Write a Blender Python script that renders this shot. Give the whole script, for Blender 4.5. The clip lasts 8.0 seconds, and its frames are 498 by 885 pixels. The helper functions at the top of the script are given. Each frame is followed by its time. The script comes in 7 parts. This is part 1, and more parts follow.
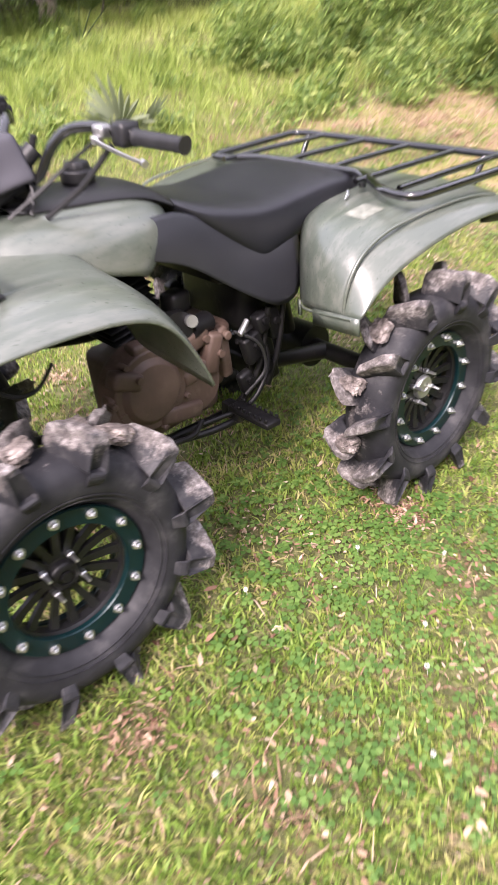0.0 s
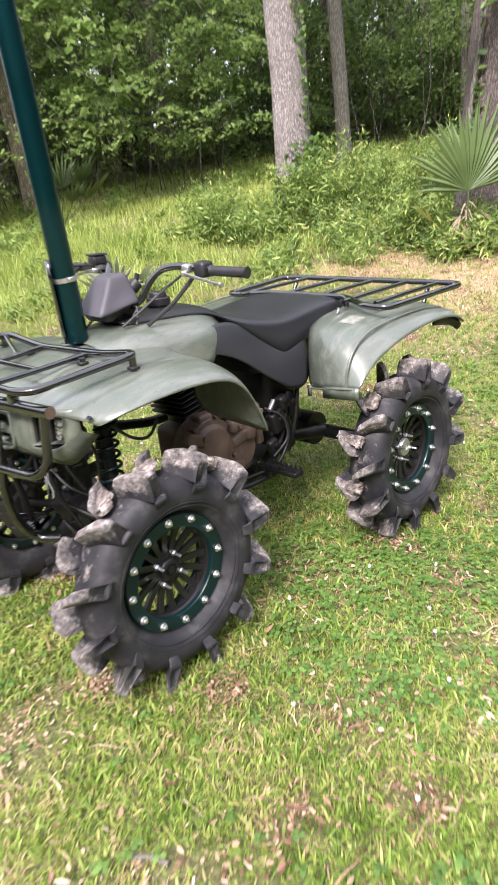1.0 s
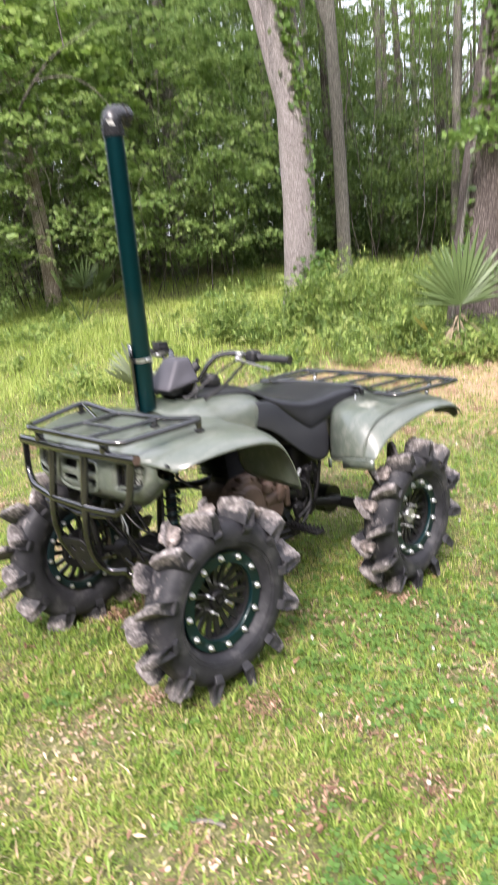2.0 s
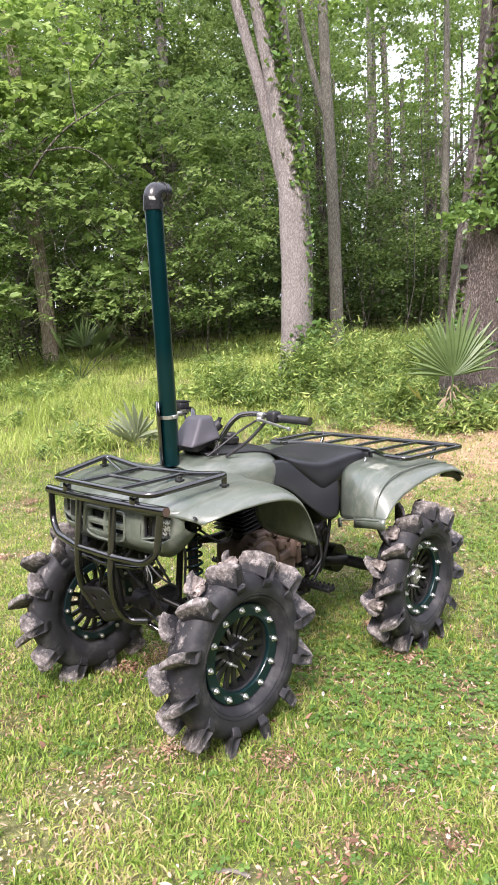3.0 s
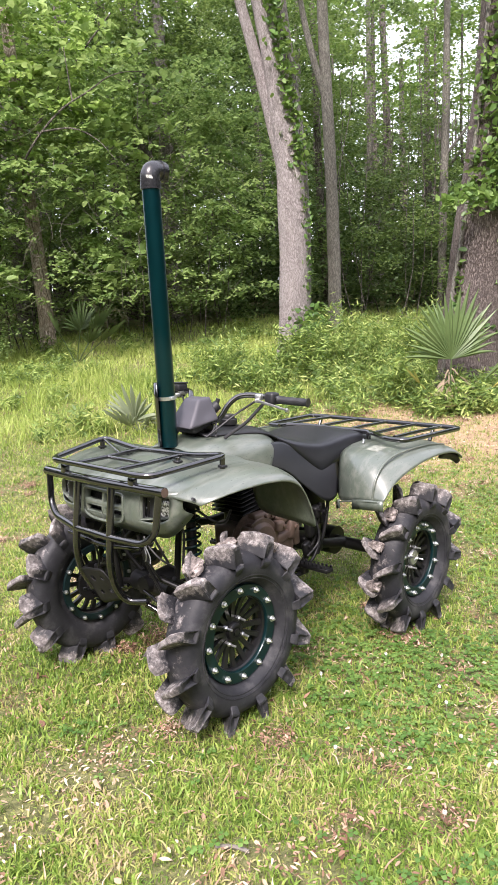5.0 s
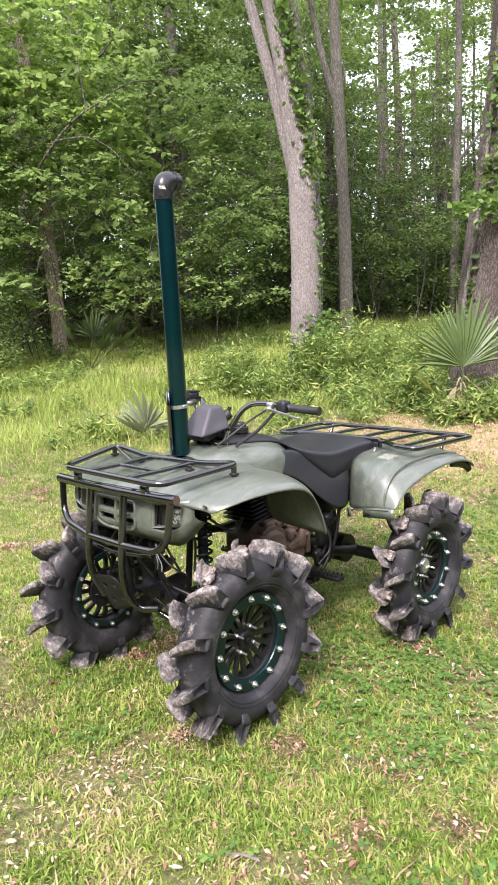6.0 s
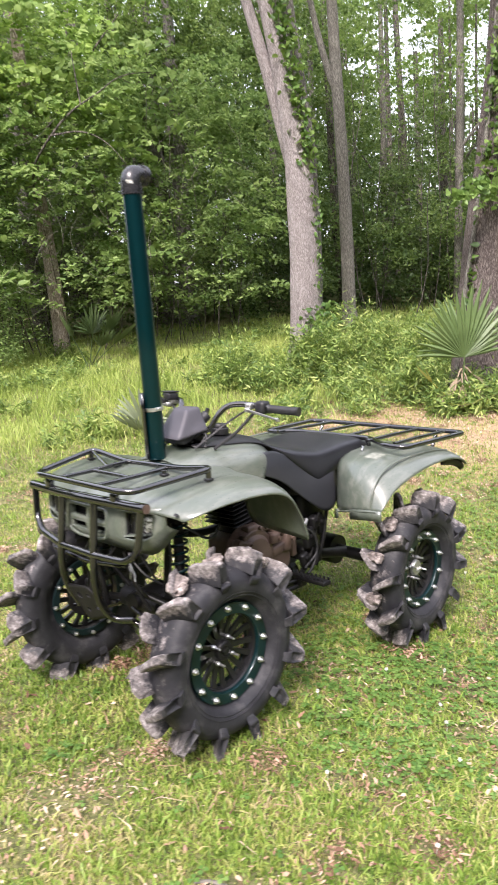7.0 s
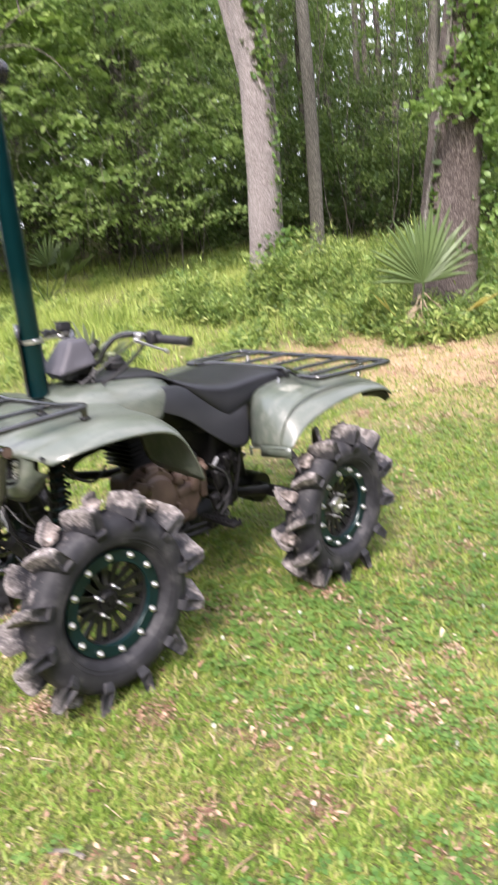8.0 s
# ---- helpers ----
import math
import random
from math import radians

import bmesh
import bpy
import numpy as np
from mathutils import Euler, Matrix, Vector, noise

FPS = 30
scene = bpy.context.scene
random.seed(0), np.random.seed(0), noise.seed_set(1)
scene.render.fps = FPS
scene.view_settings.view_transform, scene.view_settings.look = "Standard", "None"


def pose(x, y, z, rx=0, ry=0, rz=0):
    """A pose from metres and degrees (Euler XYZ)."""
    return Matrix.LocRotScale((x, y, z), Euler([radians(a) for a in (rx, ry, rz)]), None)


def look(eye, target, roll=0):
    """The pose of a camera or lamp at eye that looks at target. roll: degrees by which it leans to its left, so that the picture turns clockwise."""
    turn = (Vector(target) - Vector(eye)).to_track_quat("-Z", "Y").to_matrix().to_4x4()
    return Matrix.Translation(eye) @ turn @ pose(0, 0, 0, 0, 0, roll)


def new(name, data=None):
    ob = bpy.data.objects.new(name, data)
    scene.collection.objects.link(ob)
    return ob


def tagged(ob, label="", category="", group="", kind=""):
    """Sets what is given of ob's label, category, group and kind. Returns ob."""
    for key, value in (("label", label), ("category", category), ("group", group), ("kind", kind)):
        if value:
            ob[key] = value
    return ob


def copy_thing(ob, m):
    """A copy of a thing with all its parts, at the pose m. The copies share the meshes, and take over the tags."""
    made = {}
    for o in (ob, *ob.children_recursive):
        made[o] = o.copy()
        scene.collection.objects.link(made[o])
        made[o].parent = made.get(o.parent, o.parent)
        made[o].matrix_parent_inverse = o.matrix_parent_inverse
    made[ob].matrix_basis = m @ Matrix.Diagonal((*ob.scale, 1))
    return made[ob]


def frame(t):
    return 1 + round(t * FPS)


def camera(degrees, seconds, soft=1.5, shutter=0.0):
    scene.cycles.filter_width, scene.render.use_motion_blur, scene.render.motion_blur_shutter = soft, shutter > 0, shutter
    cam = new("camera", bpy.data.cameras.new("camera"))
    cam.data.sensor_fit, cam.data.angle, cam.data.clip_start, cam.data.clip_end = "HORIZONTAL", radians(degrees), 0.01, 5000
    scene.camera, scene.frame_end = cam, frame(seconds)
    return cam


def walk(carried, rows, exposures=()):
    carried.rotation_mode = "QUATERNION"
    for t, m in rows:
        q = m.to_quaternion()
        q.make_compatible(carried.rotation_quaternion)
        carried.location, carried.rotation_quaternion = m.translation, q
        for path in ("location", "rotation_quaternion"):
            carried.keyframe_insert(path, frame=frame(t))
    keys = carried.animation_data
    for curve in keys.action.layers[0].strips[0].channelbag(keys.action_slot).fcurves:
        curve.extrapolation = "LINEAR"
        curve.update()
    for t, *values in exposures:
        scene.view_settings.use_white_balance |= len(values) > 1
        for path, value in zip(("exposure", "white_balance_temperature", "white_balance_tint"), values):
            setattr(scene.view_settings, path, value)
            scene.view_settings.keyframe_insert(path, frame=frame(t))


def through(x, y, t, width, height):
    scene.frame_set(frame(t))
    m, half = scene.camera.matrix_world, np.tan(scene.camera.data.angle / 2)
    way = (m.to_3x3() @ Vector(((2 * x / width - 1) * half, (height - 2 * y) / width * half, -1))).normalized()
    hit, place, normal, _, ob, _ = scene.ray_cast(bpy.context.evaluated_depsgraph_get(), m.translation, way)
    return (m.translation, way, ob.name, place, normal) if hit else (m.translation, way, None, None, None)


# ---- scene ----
from mathutils import Quaternion

# ---------------------------------------------------------------- camera
cam = camera(38.9, 8.0, soft=1.0, shutter=0.75)
PATH = [
    (0, (-0.004, 0.066, 1.423), (-0.007, 1.703, 0.274), -7.2),
    (0.5, (-0.189, -0.309, 1.472), (-0.055, 1.434, 0.5), -7.4),
    (1, (-0.328, -0.641, 1.494), (-0.154, 1.188, 0.706), -7.9),
    (1.5, (-0.387, -0.924, 1.485), (-0.218, 0.924, 0.741), -7.4),
    (2, (-0.572, -1.106, 1.543), (-0.33, 0.808, 1.013), -5.1),
    (2.2, (-0.634, -1.155, 1.56), (-0.383, 0.769, 1.084), -4.6),
    (3.3, (-0.738, -1.203, 1.555), (-0.423, 0.741, 1.206), -2.7),
    (3.5, (-0.734, -1.201, 1.552), (-0.418, 0.742, 1.199), -2.8),
    (4, (-0.735, -1.201, 1.544), (-0.418, 0.737, 1.166), -3.0),
    (5.5, (-0.737, -1.202, 1.545), (-0.44, 0.735, 1.141), -2.9),
    (6, (-0.738, -1.212, 1.555), (-0.46, 0.731, 1.171), -3.0),
    (6.5, (-0.723, -1.191, 1.562), (-0.467, 0.757, 1.19), -3.5),
    (7, (-0.597, -1.123, 1.567), (-0.348, 0.82, 1.163), -4.1),
    (7.5, (-0.41, -1.044, 1.542), (-0.166, 0.886, 1.079), -5.0),
    (8, (-0.232, -0.959, 1.489), (0.036, 0.934, 0.903), -5.2),
]
walk(cam, [(t, look(eye, target, roll)) for t, eye, target, roll in PATH], [(0.0, 1.44, 6350, 29), (0.5, 1.37, 6300, 27), (1.0, 1.42, 6250, 21), (2.0, 1.41, 6250, 20), (3.5, 1.34, 6250, 21), (7.0, 1.36, 6280, 21), (8.0, 1.42, 6280, 22)])

# ---------------------------------------------------------------- light: bright overcast sky
world = bpy.data.worlds.new("overcast_sky")
scene.world = world
world.use_nodes = True
wn = world.node_tree
sky = wn.nodes.new("ShaderNodeTexSky")
sky.sky_type = "NISHITA"
sky.sun_disc = False
sky.sun_elevation = radians(48)
sky.sun_rotation = radians(200)
sky.air_density, sky.dust_density, sky.ozone_density = 1.0, 6.0, 1.0
veil = wn.nodes.new("ShaderNodeMixRGB")
veil.inputs[0].default_value = 0.62
veil.inputs[2].default_value = (8.6, 8.9, 9.2, 1)
wn.links.new(sky.outputs[0], veil.inputs[1])
wn.links.new(veil.outputs[0], wn.nodes["Background"].inputs[0])
wn.nodes["Background"].inputs[1].default_value = 0.14
sun_data = bpy.data.lights.new("sun", "SUN")
sun_data.energy, sun_data.angle, sun_data.color = 2.6, radians(16), (1.0, 0.95, 0.86)
sun = new("sun", sun_data)
sun.matrix_world = look((-6, -12, 17), (0, 2, 0))

# ---------------------------------------------------------------- materials
def rgba(c):
    return (c[0], c[1], c[2], 1.0)


def ramp_node(nt, fac, stops):
    r = nt.nodes.new("ShaderNodeValToRGB")
    el = r.color_ramp.elements
    while len(el) < len(stops):
        el.new(0.5)
    for e, (p, c) in zip(el, stops):
        e.position, e.color = p, rgba(c)
    nt.links.new(fac, r.inputs[0])
    return r.outputs[0]


def noise_node(nt, vec, scale, detail=4, rough=0.55):
    n = nt.nodes.new("ShaderNodeTexNoise")
    n.inputs["Scale"].default_value, n.inputs["Detail"].default_value, n.inputs["Roughness"].default_value = scale, detail, rough
    nt.links.new(vec, n.inputs["Vector"])
    return n.outputs["Fac"]


def math_node(nt, op, a, b=0.5, c=None):
    n = nt.nodes.new("ShaderNodeMath")
    n.operation = op
    for i, v in enumerate((a, b, c)):
        if v is None:
            continue
        if isinstance(v, (int, float)):
            n.inputs[i].default_value = v
        else:
            nt.links.new(v, n.inputs[i])
    return n.outputs[0]


def mix_node(nt, fac, a, b):
    n = nt.nodes.new("ShaderNodeMixRGB")
    for i, v in enumerate((fac, a, b)):
        if isinstance(v, (int, float)):
            n.inputs[i].default_value = v
        elif isinstance(v, tuple):
            n.inputs[i].default_value = rgba(v)
        else:
            nt.links.new(v, n.inputs[i])
    return n.outputs[0]


def material(name, stops, scale=6.0, rough=0.6, metal=0.0, bump=0.0, bump_scale=60.0, dirt=None, dirt_amount=0.5, dirt_scale=9.0,
             rough_spread=0.12, spec=0.5, coat=0.0, stretch=(1, 1, 1), dirt_soft=0.12):
    """Large-scale colour variation, fine grain in the gloss and relief, and a layer of dirt with its own outline."""
    m = bpy.data.materials.new(name)
    m.use_nodes = True
    nt = m.node_tree
    bsdf = nt.nodes["Principled BSDF"]
    tc = nt.nodes.new("ShaderNodeTexCoord")
    mp = nt.nodes.new("ShaderNodeMapping")
    mp.inputs["Scale"].default_value = stretch
    nt.links.new(tc.outputs["Object"], mp.inputs["Vector"])
    vec = mp.outputs["Vector"]
    col = ramp_node(nt, noise_node(nt, vec, scale), stops)
    fine = noise_node(nt, vec, bump_scale, 5, 0.6)
    r = math_node(nt, "MULTIPLY_ADD", fine, rough_spread * 2, rough - rough_spread)
    if dirt:
        d = noise_node(nt, vec, dirt_scale, 8, 0.68)
        lo = 0.5 - 0.25 * (dirt_amount - 0.5) * 2
        mk = nt.nodes.new("ShaderNodeMapRange")
        mk.inputs["From Min"].default_value, mk.inputs["From Max"].default_value = lo, lo + dirt_soft
        nt.links.new(d, mk.inputs["Value"])
        col = mix_node(nt, mk.outputs[0], col, dirt)
        r = math_node(nt, "MAXIMUM", r, math_node(nt, "MULTIPLY", mk.outputs[0], 0.75))
    nt.links.new(col, bsdf.inputs["Base Color"])
    nt.links.new(r, bsdf.inputs["Roughness"])
    bsdf.inputs["Metallic"].default_value = metal
    bsdf.inputs["Specular IOR Level"].default_value = spec
    bsdf.inputs["Coat Weight"].default_value = coat
    if bump:
        b = nt.nodes.new("ShaderNodeBump")
        b.inputs["Strength"].default_value, b.inputs["Distance"].default_value = min(1.0, bump * 100), 0.01 if bump > 0.01 else bump
        nt.links.new(fine, b.inputs["Height"])
        nt.links.new(b.outputs[0], bsdf.inputs["Normal"])
    return m


def leaf_material(name, stops, rough=0.45, through=0.35, glow=0.35, mid=0.0, wide_share=0.42):
    """Foliage: colour by leaf, gloss, and light that comes through the blade."""
    m = bpy.data.materials.new(name)
    m.use_nodes = True
    nt = m.node_tree
    bsdf, out = nt.nodes["Principled BSDF"], nt.nodes["Material Output"]
    geo = nt.nodes.new("ShaderNodeNewGeometry")
    tc = nt.nodes.new("ShaderNodeTexCoord")
    big = noise_node(nt, tc.outputs["Object"], 0.9, 3)
    wide = nt.nodes.new("ShaderNodeMapRange")
    wide.inputs["From Min"].default_value, wide.inputs["From Max"].default_value = 0.32, 0.68
    nt.links.new(big, wide.inputs["Value"])
    f = math_node(nt, "ADD", math_node(nt, "MULTIPLY", geo.outputs["Random Per Island"], 1 - wide_share), math_node(nt, "MULTIPLY", wide.outputs[0], wide_share))
    if mid:
        spots = nt.nodes.new("ShaderNodeMapRange")
        spots.inputs["From Min"].default_value, spots.inputs["From Max"].default_value = 0.36, 0.66
        nt.links.new(noise_node(nt, tc.outputs["Object"], 4.5, 3, 0.6), spots.inputs["Value"])
        f = math_node(nt, "ADD", math_node(nt, "MULTIPLY", f, 1 - mid), math_node(nt, "MULTIPLY", spots.outputs[0], mid))
    col = ramp_node(nt, f, stops)
    nt.links.new(col, bsdf.inputs["Base Color"])
    bsdf.inputs["Roughness"].default_value = rough
    bsdf.inputs["Specular IOR Level"].default_value = 0.35
    tr = nt.nodes.new("ShaderNodeBsdfTranslucent")
    nt.links.new(mix_node(nt, glow, col, (0.3, 0.42, 0.06)), tr.inputs["Color"])
    mx = nt.nodes.new("ShaderNodeMixShader")
    mx.inputs[0].default_value = through
    nt.links.new(bsdf.outputs[0], mx.inputs[1])
    nt.links.new(tr.outputs[0], mx.inputs[2])
    nt.links.new(mx.outputs[0], out.inputs["Surface"])
    return m


GREEN_PLASTIC = material("olive_green_plastic", [(0.3, (0.07, 0.087, 0.069)), (0.7, (0.096, 0.112, 0.09))], 5, 0.3, bump=0.0006, bump_scale=160,
                         dirt=(0.172, 0.18, 0.155), dirt_amount=0.56, dirt_scale=20.0, rough_spread=0.08, spec=0.8, coat=0.25, stretch=(0.3, 1.6, 1), dirt_soft=0.34)
BLACK_PLASTIC = material("black_plastic", [(0.3, (0.01, 0.01, 0.011)), (0.7, (0.018, 0.018, 0.02))], 7, 0.45, spec=0.4, bump=0.0006, bump_scale=300,
                         dirt=(0.1, 0.09, 0.075), dirt_amount=0.14)
SIDE_PLASTIC = material("weathered_black_plastic", [(0.3, (0.017, 0.018, 0.022)), (0.7, (0.027, 0.028, 0.033))], 6, 0.42, spec=0.5, bump=0.0005, bump_scale=260,
                        dirt=(0.12, 0.11, 0.1), dirt_amount=0.15)
VINYL = material("black_vinyl", [(0.3, (0.009, 0.0095, 0.0125)), (0.7, (0.015, 0.0155, 0.0195))], 5, 0.42, spec=0.5, bump=0.0012, bump_scale=420, rough_spread=0.08)
GREY_VINYL = material("grey_vinyl", [(0.3, (0.05, 0.048, 0.058)), (0.7, (0.072, 0.07, 0.082))], 5, 0.58, bump=0.0012, bump_scale=300)
TUBE_BLACK = material("black_enamel", [(0.3, (0.003, 0.003, 0.0035)), (0.7, (0.006, 0.006, 0.0065))], 12, 0.1, bump=0.0003, bump_scale=30, rough_spread=0.04, spec=0.8, coat=0.8)
CHASSIS = material("dirty_black_steel", [(0.3, (0.004, 0.004, 0.005)), (0.7, (0.01, 0.0095, 0.0095))], 10, 0.45, spec=0.3, bump=0.001, bump_scale=90,
                   dirt=(0.05, 0.042, 0.034), dirt_amount=0.28, dirt_scale=14)
RIM_BLACK = material("gloss_black_alloy", [(0.3, (0.006, 0.006, 0.007)), (0.7, (0.012, 0.012, 0.013))], 8, 0.33, metal=0.2, rough_spread=0.08,
                     dirt=(0.1, 0.085, 0.065), dirt_amount=0.13, dirt_scale=18)
TEAL = material("dark_teal_metallic_paint", [(0.3, (0.002, 0.014, 0.016)), (0.7, (0.003, 0.02, 0.023))], 7, 0.36, metal=0.25, spec=0.35, coat=0.15, rough_spread=0.06)
# Darker copy of the wheel teal, used on the inner rings.
RIM_TEAL = material("blackish_teal_paint", [(0.3, (0.002, 0.008, 0.009)), (0.7, (0.003, 0.012, 0.013))], 7, 0.5, spec=0.3)
PIPE_TEAL = material("glossy_teal_paint", [(0.3, (0.0018, 0.032, 0.039)), (0.7, (0.0026, 0.042, 0.05))], 4, 0.3, metal=0.8, spec=0.3, coat=0.35, bump=0.0003, bump_scale=40, rough_spread=0.05)
CHROME = material("zinc_plated_steel", [(0.3, (0.55, 0.56, 0.57)), (0.7, (0.75, 0.75, 0.75))], 30, 0.38, metal=1.0, bump=0.0004, bump_scale=200)
BARREL = material("dull_rim_metal", [(0.3, (0.02, 0.02, 0.019)), (0.7, (0.05, 0.048, 0.042))], 14, 0.36, metal=0.6, bump=0.001, bump_scale=90, dirt=(0.12, 0.1, 0.06), dirt_amount=0.4, dirt_scale=10)
ALLOY = material("cast_alloy", [(0.3, (0.38, 0.38, 0.38)), (0.7, (0.55, 0.55, 0.54))], 25, 0.42, metal=0.9, bump=0.001, bump_scale=200)
ABS_BLACK = material("black_pipe_fitting", [(0.3, (0.012, 0.012, 0.0135)), (0.7, (0.024, 0.024, 0.027))], 9, 0.26, rough_spread=0.1, dirt=(0.07, 0.07, 0.072), dirt_amount=0.12)
ENGINE_MUD = material("muddy_engine_casting", [(0.25, (0.045, 0.027, 0.02)), (0.5, (0.08, 0.05, 0.037)), (0.75, (0.13, 0.086, 0.064))], 7, 0.62, bump=0.003, bump_scale=40,
                      dirt=(0.2, 0.145, 0.11), dirt_amount=0.36, dirt_scale=9, dirt_soft=0.3)
CLEAR_LENS = material("headlamp_reflector", [(0.62, (0.01, 0.01, 0.011)), (0.66, (0.8, 0.82, 0.84))], 55, 0.12, metal=0.5, bump=0.004, bump_scale=90)
LAMP_SILVER = material("silvered_lamp_facets", [(0.42, (0.1, 0.1, 0.1)), (0.56, (0.85, 0.86, 0.87))], 130, 0.15, metal=0.7, bump=0.006, bump_scale=140)
LABEL_GREY = material("faded_warning_label", [(0.4, (0.16, 0.17, 0.14)), (0.6, (0.24, 0.25, 0.21))], 40, 0.6)
PALE_LABEL = material("white_sticker", [(0.45, (0.3, 0.3, 0.3)), (0.55, (0.68, 0.68, 0.66))], 120, 0.5)
RUBBER_GREY = material("rubber_grip", [(0.3, (0.011, 0.011, 0.012)), (0.7, (0.022, 0.022, 0.024))], 20, 0.5, bump=0.002, bump_scale=250)


def tyre_material():
    """Weathered rubber; dried grey-brown mud sits on the tread, thickest on the lugs."""
    m = bpy.data.materials.new("muddy_tyre_rubber")
    m.use_nodes = True
    nt = m.node_tree
    bsdf = nt.nodes["Principled BSDF"]
    tc = nt.nodes.new("ShaderNodeTexCoord")
    vec = tc.outputs["Object"]
    info = nt.nodes.new("ShaderNodeObjectInfo")
    shift = nt.nodes.new("ShaderNodeVectorMath")
    shift.operation = "ADD"
    nt.links.new(vec, shift.inputs[0])
    nt.links.new(math_node(nt, "MULTIPLY", info.outputs["Random"], 37.0), shift.inputs[1])
    pure, vec = vec, shift.outputs[0]
    rubber = ramp_node(nt, noise_node(nt, vec, 12, 8, 0.65), [(0.3, (0.012, 0.0122, 0.015)), (0.52, (0.023, 0.0232, 0.027)), (0.7, (0.062, 0.06, 0.062))])
    mud = ramp_node(nt, noise_node(nt, vec, 45, 8, 0.7), [(0.32, (0.05, 0.044, 0.043)), (0.5, (0.17, 0.152, 0.146)), (0.68, (0.44, 0.41, 0.4))])
    flat = nt.nodes.new("ShaderNodeVectorMath")
    flat.operation = "MULTIPLY"
    flat.inputs[1].default_value = (1, 0, 1)
    nt.links.new(pure, flat.inputs[0])
    ln = nt.nodes.new("ShaderNodeVectorMath")
    ln.operation = "LENGTH"
    nt.links.new(flat.outputs[0], ln.inputs[0])
    rad = nt.nodes.new("ShaderNodeMapRange")
    rad.inputs["From Min"].default_value, rad.inputs["From Max"].default_value = 0.27, 0.36
    rad.inputs["To Min"].default_value, rad.inputs["To Max"].default_value = -0.3, 0.1
    nt.links.new(ln.outputs["Value"], rad.inputs["Value"])
    sep = nt.nodes.new("ShaderNodeSeparateXYZ")
    nt.links.new(pure, sep.inputs[0])
    side = nt.nodes.new("ShaderNodeMapRange")
    side.inputs["From Min"].default_value, side.inputs["From Max"].default_value = 0.06, 0.12
    side.inputs["To Min"].default_value, side.inputs["To Max"].default_value = 0.0, -0.16
    nt.links.new(math_node(nt, "ABSOLUTE", sep.outputs[1], 0.0), side.inputs["Value"])
    amount = math_node(nt, "ADD", math_node(nt, "ADD", noise_node(nt, vec, 19, 9, 0.75), rad.outputs[0]), side.outputs[0])
    mk = nt.nodes.new("ShaderNodeMapRange")
    mk.inputs["From Min"].default_value, mk.inputs["From Max"].default_value = 0.4, 0.55
    nt.links.new(amount, mk.inputs["Value"])
    nt.links.new(mix_node(nt, mk.outputs[0], rubber, mud), bsdf.inputs["Base Color"])
    fine = noise_node(nt, vec, 75, 8, 0.75)
    nt.links.new(math_node(nt, "MULTIPLY_ADD", mk.outputs[0], 0.3, 0.58), bsdf.inputs["Roughness"])
    bsdf.inputs["Specular IOR Level"].default_value = 0.3
    b = nt.nodes.new("ShaderNodeBump")
    b.inputs["Distance"].default_value = 0.007
    nt.links.new(math_node(nt, "MULTIPLY_ADD", mk.outputs[0], 0.75, 0.1), b.inputs["Strength"])
    nt.links.new(fine, b.inputs["Height"])
    nt.links.new(b.outputs[0], bsdf.inputs["Normal"])
    return m


TYRE = tyre_material()
MUD = material("dried_mud", [(0.32, (0.055, 0.045, 0.04)), (0.5, (0.18, 0.152, 0.14)), (0.66, (0.4, 0.35, 0.325))], 30, 0.92, bump=0.02, bump_scale=70)


def bark_material(name, stops, scale=7, deep=0.02):
    m = bpy.data.materials.new(name)
    m.use_nodes = True
    nt = m.node_tree
    bsdf = nt.nodes["Principled BSDF"]
    tc = nt.nodes.new("ShaderNodeTexCoord")
    mp = nt.nodes.new("ShaderNodeMapping")
    mp.inputs["Scale"].default_value = (1, 1, 0.22)
    nt.links.new(tc.outputs["Object"], mp.inputs["Vector"])
    cracks = noise_node(nt, mp.outputs[0], scale * 4.2, 3, 0.6)
    ridge = math_node(nt, "MINIMUM", math_node(nt, "MULTIPLY", math_node(nt, "ABSOLUTE", math_node(nt, "SUBTRACT", cracks, 0.5), 0.0), 10.0), 1.0)
    ridges = math_node(nt, "ADD", math_node(nt, "MULTIPLY", ridge, 0.62), math_node(nt, "MULTIPLY", noise_node(nt, mp.outputs[0], scale * 12, 6, 0.75), 0.38))
    patches = noise_node(nt, tc.outputs["Object"], 1.6, 5, 0.6)
    f = math_node(nt, "ADD", math_node(nt, "MULTIPLY", ridges, 0.7), math_node(nt, "MULTIPLY", patches, 0.3))
    nt.links.new(ramp_node(nt, f, stops), bsdf.inputs["Base Color"])
    bsdf.inputs["Roughness"].default_value = 0.9
    b = nt.nodes.new("ShaderNodeBump")
    b.inputs["Strength"].default_value, b.inputs["Distance"].default_value = 0.9, deep
    nt.links.new(ridges, b.inputs["Height"])
    nt.links.new(b.outputs[0], bsdf.inputs["Normal"])
    return m


